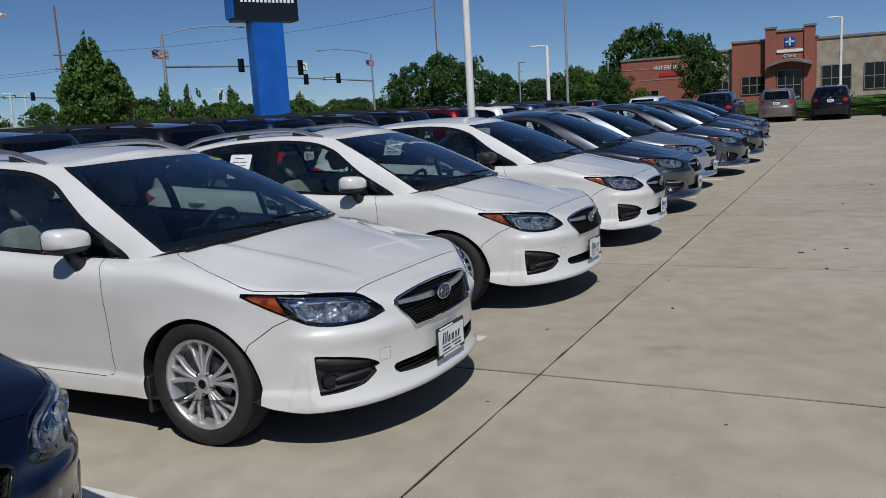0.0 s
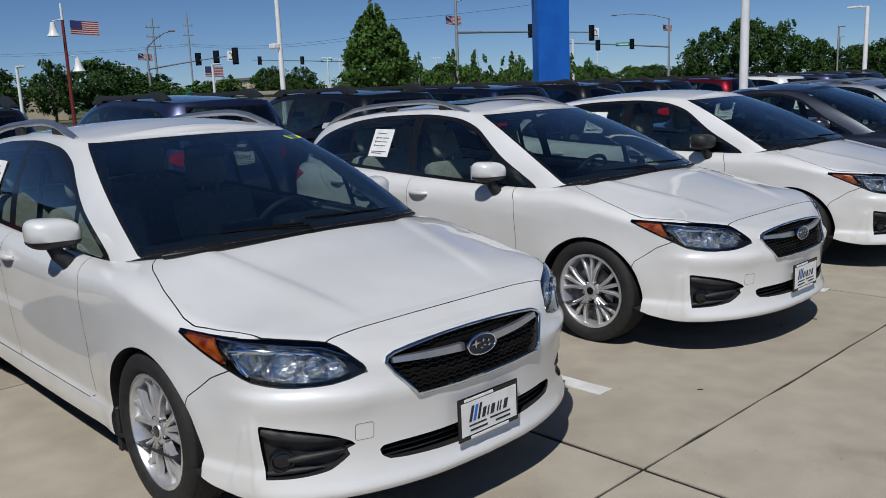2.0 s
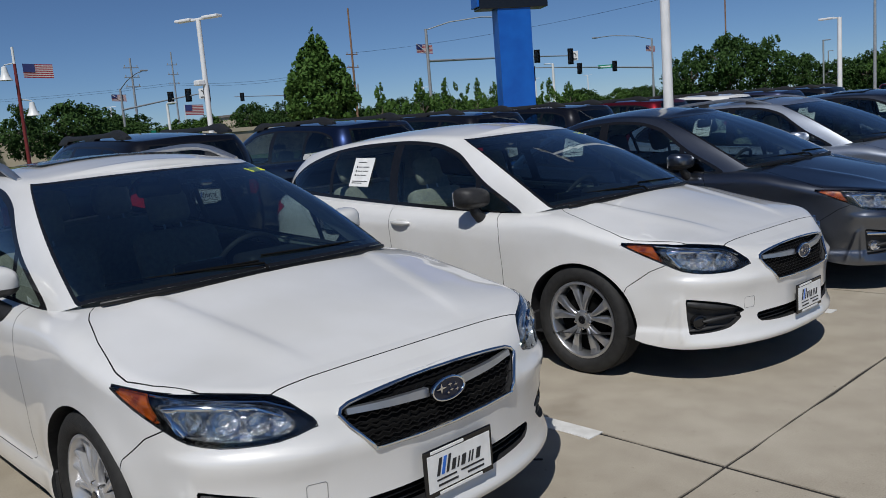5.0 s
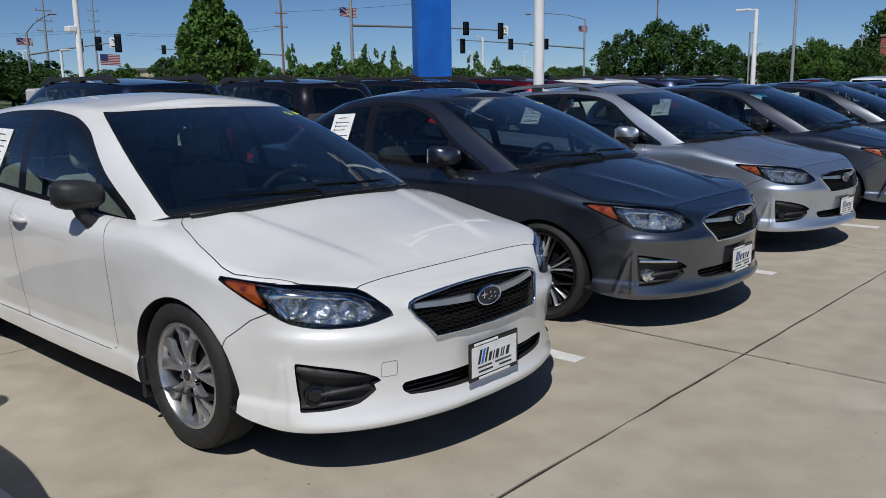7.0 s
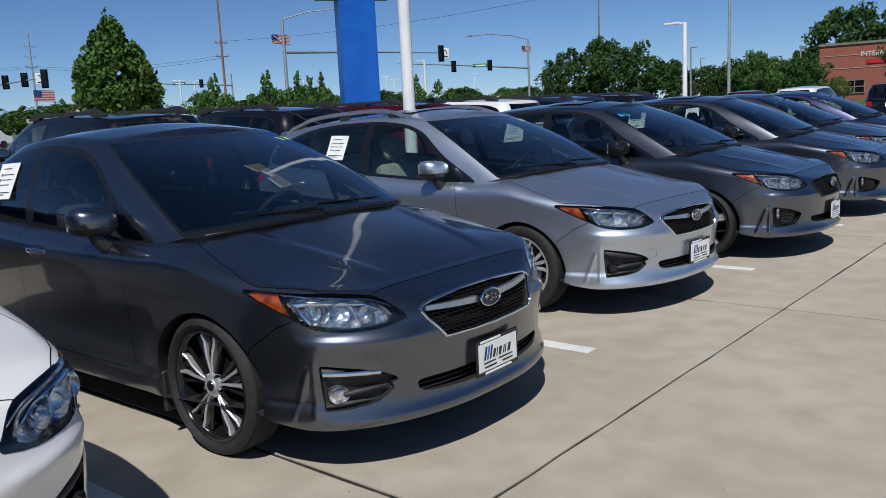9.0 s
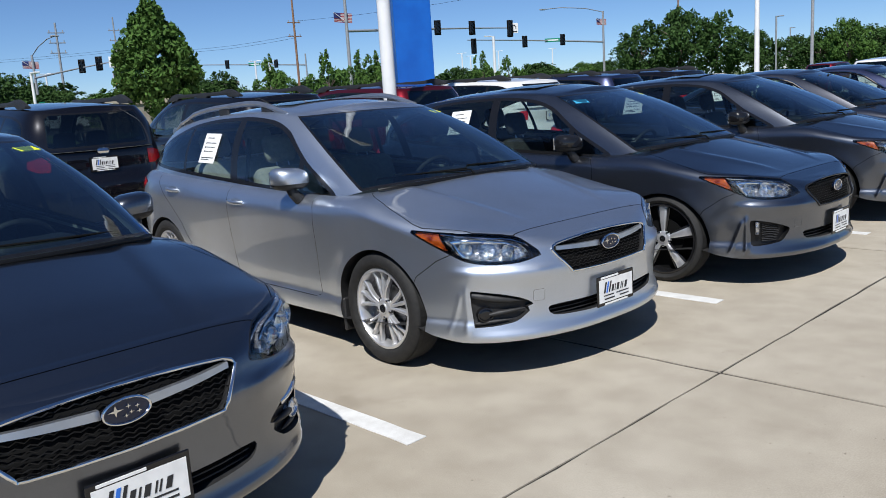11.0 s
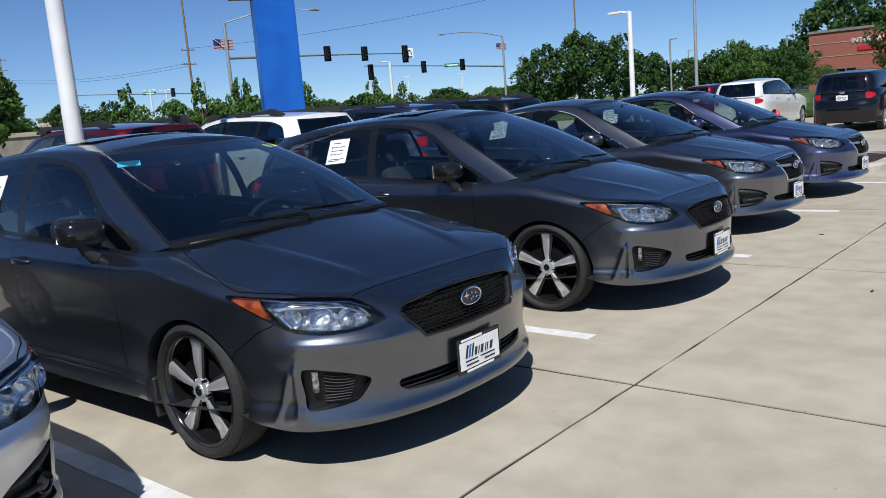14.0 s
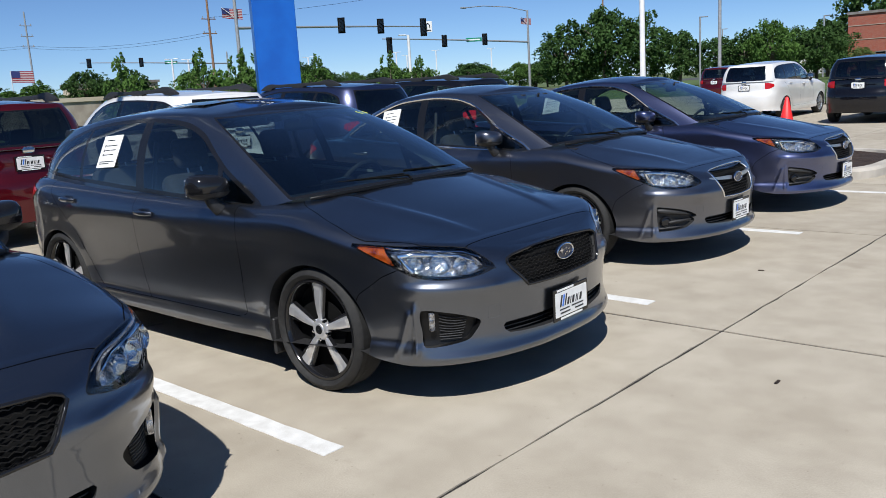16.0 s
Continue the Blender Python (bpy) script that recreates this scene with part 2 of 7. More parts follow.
def put_box(bm, lo, hi, bevel=0.0, seg=2, m=None):
    """A box with rounded edges."""
    g = bmesh.ops.create_cube(bm, size=1)["verts"]
    for v in g:
        v.co = Vector([lo[i] + (v.co[i] + 0.5) * (hi[i] - lo[i]) for i in range(3)])
    if bevel:
        r = bmesh.ops.bevel(bm, geom=list({e for v in g for e in v.link_edges}), offset=bevel, segments=seg, affect="EDGES", profile=0.5)
        g = list({v for f in r["faces"] for v in f.verts} | {v for v in g if v.is_valid})
    if m is not None:
        bmesh.ops.transform(bm, matrix=m, verts=g)
    return bm


def put_tube(bm, pts, radius, seg=12, cap=True):
    """A round bar along a line of points; radius may change from point to point."""
    pts = [Vector(p) for p in pts]
    rads = radius if isinstance(radius, (list, tuple)) else [radius] * len(pts)
    rings, up = [], None
    for i, p in enumerate(pts):
        way = (pts[min(i + 1, len(pts) - 1)] - pts[max(i - 1, 0)]).normalized()
        if up is None:
            up = way.orthogonal().normalized()
        up = (up - way * up.dot(way)).normalized()
        side = way.cross(up)
        rings.append([bm.verts.new(p + (up * math.cos(2 * math.pi * k / seg) + side * math.sin(2 * math.pi * k / seg)) * rads[i]) for k in range(seg)])
    for a, b in zip(rings, rings[1:]):
        for k in range(seg):
            bm.faces.new((a[k], a[(k + 1) % seg], b[(k + 1) % seg], b[k]))
    if cap:
        bm.faces.new(rings[0][::-1])
        bm.faces.new(rings[-1])
    return bm


def put_lathe(bm, profile, seg=32, axis="y", centre=(0, 0, 0)):
    """Turns a profile of (radius, along) about an axis."""
    rings = []
    for r, h in profile:
        ring = []
        for k in range(seg):
            a = 2 * math.pi * k / seg
            c, s = r * math.cos(a), r * math.sin(a)
            v = {"y": (c, h, s), "z": (c, s, h), "x": (h, c, s)}[axis]
            ring.append(bm.verts.new(Vector(v) + Vector(centre)))
        rings.append(ring)
    for a, b in zip(rings, rings[1:]):
        for k in range(seg):
            bm.faces.new((a[k], a[(k + 1) % seg], b[(k + 1) % seg], b[k]))
    return bm


def keyed(keys):
    """A smooth function through (x, y) keys."""
    xs, ys = np.array([k[0] for k in keys], float), np.array([k[1] for k in keys], float)
    d = np.diff(ys) / np.diff(xs)
    m = np.zeros(len(xs))
    m[0], m[-1] = d[0], d[-1]
    for i in range(1, len(xs) - 1):
        if d[i - 1] * d[i] > 0:
            a, b = xs[i] - xs[i - 1], xs[i + 1] - xs[i]
            m[i] = (d[i - 1] * b + d[i] * a) / (a + b)

    def f(x):
        x = np.clip(np.asarray(x, float), xs[0], xs[-1])
        i = np.clip(np.searchsorted(xs, x) - 1, 0, len(xs) - 2)
        h = xs[i + 1] - xs[i]
        t = (x - xs[i]) / h
        return (ys[i] * (1 + 2 * t) * (1 - t) ** 2 + h * m[i] * t * (1 - t) ** 2 + ys[i + 1] * t * t * (3 - 2 * t) + h * m[i + 1] * t * t * (t - 1))

    return f


def catmull(ctrl, u):
    """Points of a smooth line through control points, at the parameters u (0 to n - 1)."""
    p = np.array(ctrl, float)
    p = np.vstack([2 * p[0] - p[1], p, 2 * p[-1] - p[-2]])
    i = np.clip(np.floor(u).astype(int), 0, len(ctrl) - 2)
    t = (u - i)[:, None]
    a, b, c, d = p[i], p[i + 1], p[i + 2], p[i + 3]
    return 0.5 * (2 * b + (c - a) * t + (2 * a - 5 * b + 4 * c - d) * t ** 2 + (3 * b - a - 3 * c + d) * t ** 3)


def outline(pts, per=6):
    """A closed rounded outline through points."""
    p = np.array(pts, float)
    n, out = len(p), []
    for i in range(n):
        a, b, c, d = p[i - 1], p[i], p[(i + 1) % n], p[(i + 2) % n]
        for k in range(per):
            t = k / per
            out.append((2 * t ** 3 - 3 * t ** 2 + 1) * b + (t ** 3 - 2 * t ** 2 + t) * 0.35 * (c - a) + (-2 * t ** 3 + 3 * t ** 2) * c + (t ** 3 - t ** 2) * 0.35 * (d - b))
    return np.array(out)


def inside(poly, x, y):
    """Signed distance to a closed outline, negative within."""
    best, odd = np.full(len(x), 1e9), np.zeros(len(x), bool)
    for (ax, ay), (bx, by) in zip(poly, np.roll(poly, -1, 0)):
        dx, dy = bx - ax, by - ay
        t = np.clip(((x - ax) * dx + (y - ay) * dy) / max(dx * dx + dy * dy, 1e-12), 0, 1)
        best = np.minimum(best, np.hypot(x - ax - t * dx, y - ay - t * dy))
        if ay != by:
            odd ^= ((ay > y) != (by > y)) & (x < ax + (y - ay) * dx / (by - ay))
    return np.where(odd, -best, best)


class Skin:
    """A skin of triangles with values at its corners, which can be cut along any line and named patch by patch."""

    def __init__(self):
        self.v, self.f, self.tag = None, None, None

    def normals(self):
        p = self.v[:, :3]
        n = np.zeros_like(p)
        c = np.cross(p[self.f[:, 1]] - p[self.f[:, 0]], p[self.f[:, 2]] - p[self.f[:, 0]])
        for k in range(3):
            np.add.at(n, self.f[:, k], c)
        ln = np.linalg.norm(n, axis=1)
        ln[ln == 0] = 1
        self.v[:, 3:6] = n / ln[:, None]

    def cut(self, val, of=None):
        """Cuts the triangles of some patches along val = 0; returns which triangles lie where val < 0."""
        val = np.where(np.abs(val) < 2e-4, 2e-4, val)
        ok = np.ones(len(self.f), bool) if of is None else np.isin(self.tag, of)
        sg = val[self.f] < 0
        k = sg.sum(1)
        mixed = ok & (k > 0) & (k < 3)
        keep = ~mixed
        nf, nt, nv, made = [], [], [], {}
        base = len(self.v)

        def mid(a, b):
            key = (a, b) if a < b else (b, a)
            if key not in made:
                t = val[a] / (val[a] - val[b])
                made[key] = base + len(nv)
                nv.append(self.v[a] * (1 - t) + self.v[b] * t)
            return made[key]

        for i in np.nonzero(mixed)[0]:
            tri, s = self.f[i], sg[i]
            lone = int(np.nonzero(s if k[i] == 1 else ~s)[0][0])
            a, b, c = (int(tri[(lone + j) % 3]) for j in range(3))
            ab, ac = mid(a, b), mid(a, c)
            nf += [(a, ab, ac), (ab, b, c), (ab, c, ac)]
            nt += [self.tag[i]] * 3
        if nv:
            self.v = np.vstack([self.v, nv])
            val = np.concatenate([val, np.zeros(len(nv))])
            self.f = np.vstack([self.f[keep], nf])
            self.tag = np.concatenate([self.tag[keep], nt])
        okn = np.ones(len(self.f), bool) if of is None else np.isin(self.tag, of)
        return okn & (val[self.f].sum(1) < 0)

    def patch(self, tags):
        """Corner places, triangles and normals of the named patches."""
        f = self.f[np.isin(self.tag, tags)]
        if not len(f):
            return None
        ids, inv = np.unique(f, return_inverse=True)
        return self.v[ids, :3], inv.reshape(-1, 3), self.v[ids, 3:6], ids

    def rim(self, f):
        """Edges that bound a set of triangles, in their turning sense."""
        e = np.vstack([f[:, [0, 1]], f[:, [1, 2]], f[:, [2, 0]]])
        have = {(int(a), int(b)) for a, b in e}
        return [(a, b) for a, b in have if (b, a) not in have]

# ---- cars: the skin ----
def ring_skin(half, extra, crown, across=22, ridge=None):
    """A closed skin from columns that run from the front middle round one flank to the back middle, its mirror image and a cap."""
    C, R, _ = half.shape
    skin = Skin()
    side = np.concatenate([half, extra], axis=2)
    mirror = side[1:-1][::-1].copy()
    mirror[:, :, 1] *= -1
    ring = np.concatenate([side, mirror], axis=0)
    N = len(ring)
    verts = [ring.reshape(N * R, -1)]
    idx = np.arange(N * R).reshape(N, R)
    a, b = idx, np.roll(idx, -1, 0)
    quads = np.stack([a[:, :-1], b[:, :-1], b[:, 1:], a[:, 1:]], -1).reshape(-1, 4)
    cap = np.zeros((C, across + 1), int)
    more, base = [], N * R
    for i in range(C):
        left, right = idx[i, -1], idx[(N - i) % N, -1]
        e = side[i, -1]
        cap[i, 0], cap[i, -1] = left, right
        for k in range(1, across):
            w = 1 - 2 * k / across
            p = e.copy()
            p[1] = e[1] * w
            p[2] = e[2] + crown(e[0], i) * (1 - w * w) + (ridge(e[0], p[1]) if ridge else 0)
            p[4] = 2.0
            more.append(p)
            cap[i, k] = base
            base += 1
    verts.append(np.array(more))
    cq = np.stack([cap[:-1, :-1], cap[1:, :-1], cap[1:, 1:], cap[:-1, 1:]], -1).reshape(-1, 4)
    q = np.vstack([quads, cq])
    tri = np.vstack([q[:, [0, 1, 2]], q[:, [0, 2, 3]]])
    v = np.vstack(verts)
    pos = v[:, :3].copy()
    pos[:, 0] *= -1
    ar = np.linalg.norm(np.cross(pos[tri[:, 1]] - pos[tri[:, 0]], pos[tri[:, 2]] - pos[tri[:, 0]]), axis=1)
    tri = tri[ar > 1e-9]
    skin.v = np.hstack([pos, np.zeros((len(v), 3)), v[:, 3:]])
    skin.f = tri
    skin.tag = np.array(["body"] * len(tri), dtype="U24")
    skin.normals()
    return skin


def lower_skin(S, fine=1.0):
    """Bumpers, flanks and bonnet below the glass. Corner values: place, normal, way round from the nose (6), height share (7)."""
    n = len(S["plan"])
    u = np.linspace(0, n - 1, 3000)
    P = catmull(S["plan"], u)
    q = np.concatenate([[0], np.cumsum(np.hypot(*np.diff(P, axis=0).T))])
    h = np.interp(P[:, 0], [0, 0.7, 1.0, 1.4, 3.0, 3.3, 4.46], [0.0105, 0.0115, 0.028, 0.046, 0.046, 0.040, 0.046]) * fine
    steps = np.concatenate([[0], np.cumsum(np.diff(q) / h[1:])])
    us = np.interp(np.linspace(0, steps[-1], int(steps[-1]) + 1), steps, u)
    P = catmull(S["plan"], us)
    q = np.interp(us, u, q)
    T = np.gradient(P, axis=0)
    T /= np.linalg.norm(T, axis=1)[:, None]
    nrm = np.stack([-T[:, 1], T[:, 0]], 1)
    nrm[0], nrm[-1] = (-1, 0), (1, 0)
    P[0, 1] = P[-1, 1] = 0
    wf, wr = np.clip(-nrm[:, 0], 0, 1) ** 1.3, np.clip(nrm[:, 0], 0, 1) ** 1.3
    ws = np.clip(1 - wf - wr, 0, 1)
    zt, zb = keyed(S["ztop"])(q), keyed(S["zbot"])(P[:, 0])
    fp, sp, rp = keyed(S["front"]), keyed(S["side"]), keyed(S["rear"])
    n1, n2 = int(38 / fine), int(9 / fine)
    th = np.linspace(0, 1, n2 + 1)[1:]
    turn = np.radians(np.interp(q, [0, 0.5, 0.8], [66, 66, 84]))
    rows = []
    Rz, Ry = S["round_z"], keyed(S["round_y"])(P[:, 0])
    for j in range(n1 + 1 + n2):
        if j <= n1:
            z, add = zb + (zt - Rz - zb) * (j / n1), 0 * zb
        else:
            a = th[j - n1 - 1] * turn
            z, add = zt - Rz + Rz * np.sin(a), Ry * (1 - np.cos(a))
        ins = wf * fp(z) + ws * sp(z) + wr * rp(z) + add
        # a crease along the doors and the swell over each wheel
        cz = 0.70 + 0.055 * P[:, 0]
        crease = np.clip((z - cz) / 0.10, 0, 1) * 0.010 * ws * np.clip((P[:, 0] - 1.0) / 0.5, 0, 1)
        for sw in (S["axle"], S["axle"] + S["base"]):
            r = np.hypot(P[:, 0] - sw, z - 0.315)
            ins = ins - 0.017 * np.exp(-((r - 0.365) / 0.10) ** 2) * ws * np.clip((0.80 - z) / 0.25, 0.25, 1)
        # two upright ridges beside the fog lamps, which part towards the ground and hold a shallow wedge between them
        band = S.get("ridges", 0.4) * np.clip((z - 0.235) / 0.03, 0, 1) * np.clip((0.535 - z) / 0.05, 0, 1)
        outer = 0.945 + 0.085 * np.clip((0.50 - z) / 0.24, 0, 1)
        ins = ins - band * (0.017 * np.exp(-((q - 0.925) / 0.013) ** 2) + 0.013 * np.exp(-((q - outer) / 0.013) ** 2) * (outer > 0.95) + 0.006 * np.exp(-((q - 0.96) / 0.06) ** 2))
        # the crease that runs out from the grille's foot under the headlight
        away = np.clip((q - 0.42) / 0.10, 0, 1) * np.clip((1.02 - q) / 0.12, 0, 1)
        below = 0.622 + 0.03 * (q - 0.7) - z
        ins = ins - 0.010 * np.clip(below / 0.022, 0, 1) * np.clip((0.125 - below) / 0.10, 0, 1) * away
        p = P - nrm * (ins + crease)[:, None]
        p[0, 1] = p[-1, 1] = 0
        p[:, 1] = np.maximum(p[:, 1], 0)
        rows.append(np.concatenate([p, np.stack([z, q, np.full(len(q), j / (n1 + n2))], 1)], 1))
    A = np.stack(rows, 1)
    zc = keyed(S["bonnet"])
    def ridge(s, y):
        # the bonnet's middle lies a little lower than its sides, bounded by two creases
        if s > 1.3:
            return 0.0
        edge = 0.35 + 0.195 * (s - 0.33)
        t = min(1.0, max(0.0, (edge - abs(y)) / 0.034 + 0.5))
        swell = 0.004 * math.exp(-((abs(y) - edge - 0.05) / 0.06) ** 2)
        return (swell - 0.0055 * t * t * (3 - 2 * t)) * min(1.0, max(0.0, (s - 0.27) / 0.2)) * min(1.0, max(0.0, (1.22 - s) / 0.12))

    return ring_skin(A[:, :, :3], A[:, :, 3:], lambda s, i: max(0.0, float(zc(s)) - float(zt[i])), int(78 / fine), ridge)


def upper_skin(S, fine=1.0):
    """Windscreen, side glass, tailgate glass and roof. Corner value 6: the place among the controls, 7: height share."""
    n = len(S["belt"])
    u = np.linspace(0, n - 1, int((n - 1) * 12 / fine) + 1)
    B, T = catmull(S["belt"], u), catmull(S["roof"], u)
    B[0, 1] = B[-1, 1] = T[0, 1] = T[-1, 1] = 0
    R = int(22 / fine)
    rows = []
    D = np.gradient(0.5 * (B + T), axis=0)[:, :2]
    D /= np.linalg.norm(D, axis=1)[:, None]
    out = np.stack([-D[:, 1], D[:, 0]], 1)
    out[0], out[-1] = (-1, 0), (1, 0)
    for j in range(R + 1):
        v = j / R
        p = B * (1 - v) + T * v
        p[:, :2] += out * (S["swell"] * math.sin(math.pi * min(1.0, v * 1.0)))
        # the glass turns over into the roof near the top
        p[:, 2] += 0.018 * math.sin(math.pi * v) * (v > 0)
        p[0, 1] = p[-1, 1] = 0
        rows.append(np.concatenate([p, np.stack([u, np.full(len(u), v)], 1)], 1))
    A = np.stack(rows, 1)
    crown = keyed(S["crown"])
    return ring_skin(A[:, :, :3], A[:, :, 3:], lambda s, i: float(crown(s)) * min(1.0, T[i, 1] / 0.45))


HATCH = dict(
    plan=[(0, 0), (0.013, 0.24), (0.062, 0.45), (0.140, 0.62), (0.25, 0.752), (0.385, 0.828), (0.6, 0.870), (0.96, 0.888), (1.8, 0.888), (2.7, 0.888),
          (3.63, 0.886), (4.05, 0.85), (4.28, 0.74), (4.41, 0.5), (4.452, 0.25), (4.46, 0)],
    ztop=[(0, 0.735), (0.25, 0.742), (0.5, 0.768), (0.62, 0.787), (0.75, 0.80), (0.95, 0.818), (1.2, 0.842), (1.45, 0.890), (1.65, 0.934), (1.85, 0.948), (2.05, 0.942),
          (2.35, 0.945), (3.3, 0.97), (4.2, 1.005), (4.7, 1.02), (5.3, 1.0)],
    zbot=[(0, 0.212), (0.36, 0.207), (0.52, 0.225), (0.66, 0.258), (0.9, 0.235), (3.5, 0.215), (4.0, 0.24), (4.46, 0.27)],
    front=[(0.20, 0.034), (0.214, 0.016), (0.240, 0.010), (0.255, 0.018), (0.275, 0.026), (0.32, 0.034), (0.38, 0.037), (0.46, 0.033), (0.52, 0.026), (0.56, 0.021), (0.585, 0.022), (0.61, 0.030), (0.64, 0.043), (0.68, 0.056), (0.74, 0.085)],
    side=[(0.16, 0.050), (0.19, 0.024), (0.22, 0.017), (0.27, 0.016), (0.30, 0.020), (0.325, 0.031), (0.36, 0.028), (0.42, 0.021), (0.55, 0.013), (0.68, 0.006), (0.80, 0.001), (0.84, 0.0), (0.90, 0.010), (1.05, 0.045)],
    rear=[(0.25, 0.05), (0.4, 0.01), (0.6, 0.0), (0.66, 0.01), (0.72, 0.05), (0.9, 0.07), (1.05, 0.10)],
    bonnet=[(0.10, 0.735), (0.12, 0.737), (0.15, 0.748), (0.18, 0.759), (0.22, 0.774), (0.27, 0.793), (0.34, 0.819), (0.5, 0.874), (0.8, 0.950), (1.1, 1.014), (1.4, 1.03), (3.5, 1.0), (4.46, 1.0)],
    round_z=0.075, round_y=[(0, 0.085), (0.2, 0.085), (0.6, 0.09), (1.2, 0.11), (1.6, 0.09), (2.5, 0.07), (4.46, 0.06)],
    axle=0.955, base=2.67, swell=0.035, screen_to=3.38,
    belt=[(1.02, 0, 1.008), (1.03, 0.27, 1.005), (1.07, 0.50, 0.999), (1.17, 0.69, 0.984), (1.42, 0.775, 0.938), (2.0, 0.795, 0.932), (2.7, 0.805, 0.955),
          (3.4, 0.80, 0.985), (3.95, 0.75, 1.01), (4.22, 0.62, 1.02), (4.345, 0.42, 1.0), (4.385, 0.2, 0.99), (4.39, 0, 0.99)],
    roof=[(2.02, 0, 1.398), (2.03, 0.2, 1.396), (2.055, 0.37, 1.392), (2.11, 0.52, 1.388), (2.22, 0.575, 1.394), (2.45, 0.592, 1.408), (2.8, 0.59, 1.41),
          (3.35, 0.575, 1.385), (3.75, 0.55, 1.345), (4.0, 0.50, 1.315), (4.12, 0.38, 1.305), (4.15, 0.2, 1.30), (4.155, 0, 1.30)],
    crown=[(2.0, 0.042), (2.4, 0.056), (3.2, 0.05), (4.15, 0.03)],
    glazing=[(1.42, 0.930), (1.76, 1.12), (2.04, 1.285), (2.27, 1.355), (2.6, 1.385), (3.1, 1.375), (3.5, 1.335), (3.85, 1.245), (4.03, 1.14), (4.02, 1.065), (3.6, 1.03), (2.7, 0.98), (1.9, 0.942)],
    pillars=[(1.80, 1.845), (2.60, 2.69), (3.38, 3.42)], lean=0.16, length=4.46, roof_z=1.455,
    doors=[[(1.57, 0.30), (1.545, 0.33), (1.535, 0.6), (1.545, 0.86), (1.62, 0.99), (2.60, 1.03), (2.585, 0.7), (2.565, 0.5), (2.545, 0.33), (2.52, 0.30)],
           [(2.40, 0.30), (2.40, 0.7), (2.40, 1.03), (3.80, 1.12), (3.70, 0.94), (3.50, 0.80), (3.33, 0.66), (3.20, 0.48), (3.13, 0.33), (3.10, 0.30)]],
)

NAMED = {"hood": "hood", "bumper": "front_bumper", "fender": "front_fender", "door_f": "front_door", "door_r": "rear_door", "quarter": "rear_quarter_panel",
         "tail": "tailgate", "sill": "rocker_panel", "gap": "panel_gap"}


def seam(skin, val, tag, of=("body",), width=0.0022):
    """Names the patch where val < 0 and draws the joint round it."""
    hit = skin.cut(val(skin.v), list(of))
    skin.tag[hit] = tag
    near = skin.cut(np.abs(val(skin.v)) - width, list(of) + [tag])
    skin.tag[near] = "gap"


def sunken(name, skin, tag, way, mat, wall_mat, parent, label="", half=None):
    """A patch let into the body: its floor moved along way, and the walls round it. Returns the floor."""
    f = skin.f[skin.tag == tag]
    if half is not None:
        f = f[(skin.v[f][:, :, 1].mean(1) * half) > 0]
    if not len(f):
        return None
    ids, inv = np.unique(f, return_inverse=True)
    tri = inv.reshape(-1, 3)
    top = skin.v[ids, :3]
    low = top + np.array(way(top))
    floor = mesh_part(name, low, tri, mat, parent, label)
    n = len(ids)
    walls = []
    for a, b in skin.rim(tri):
        walls += [(b, a, n + a), (b, n + a, n + b)]
    mesh_part("recess_wall", np.vstack([top, low]), walls, wall_mat, floor, smooth=False)
    return floor


def loop_bar(name, pts, radius, mat, parent, seg=8, closed=True, label=""):
    bm = bmesh.new()
    pts = list(pts)
    put_tube(bm, pts + pts[:1] if closed else pts, radius, seg, cap=not closed)
    return part(name, bm, mat, parent, label, True)


def surface_x(skin, ys, zs, front=True):
    """Where the nose (or tail) stands at given breadths and heights."""
    p = skin.v[:, :3]
    sel = p[(p[:, 0] > -0.7) & (skin.v[:, 7] < 0.99)] if front else p[p[:, 0] < p[:, 0].min() + 0.6]
    return [float(sel[np.argmin((sel[:, 1] - y) ** 2 + (sel[:, 2] - z) ** 2), 0]) for y, z in zip(ys, zs)]


def surface_y(skin, ss, zs):
    """How far out the flank stands."""
    p = skin.v[:, :3]
    sel = p[(p[:, 1] > 0.4)]
    return [float(sel[np.argmin((sel[:, 0] + s) ** 2 + (sel[:, 2] - z) ** 2), 1]) for s, z in zip(ss, zs)]


GRILLE = outline([(-0.402, 0.682), (-0.362, 0.709), (-0.2, 0.720), (0, 0.723), (0.2, 0.720), (0.362, 0.709), (0.402, 0.682), (0.355, 0.61), (0.318, 0.557), (0.29, 0.549), (0, 0.543), (-0.29, 0.549), (-0.318, 0.557), (-0.355, 0.61)], 4)
INTAKE = outline([(-0.440, 0.377), (-0.2, 0.380), (0, 0.381), (0.2, 0.380), (0.440, 0.377), (0.418, 0.318), (0.2, 0.302), (0, 0.299), (-0.2, 0.302), (-0.418, 0.318)], 3)
HEADLIGHT = outline([(0.495, 0.672), (0.545, 0.722), (0.63, 0.770), (0.85, 0.797), (1.10, 0.806), (1.265, 0.808), (1.13, 0.752), (1.0, 0.700), (0.91, 0.662), (0.78, 0.642), (0.62, 0.643)], 5)
FOG = outline([(0.900, 0.490), (0.885, 0.495), (0.74, 0.474), (0.63, 0.446), (0.555, 0.408), (0.60, 0.388), (0.575, 0.371), (0.65, 0.316), (0.76, 0.297), (0.87, 0.290), (0.885, 0.293), (0.896, 0.38)], 4)
FOG_SPORT = outline([(0.895, 0.488), (0.73, 0.464), (0.60, 0.418), (0.63, 0.358), (0.68, 0.318), (0.88, 0.298), (0.895, 0.38)], 4)


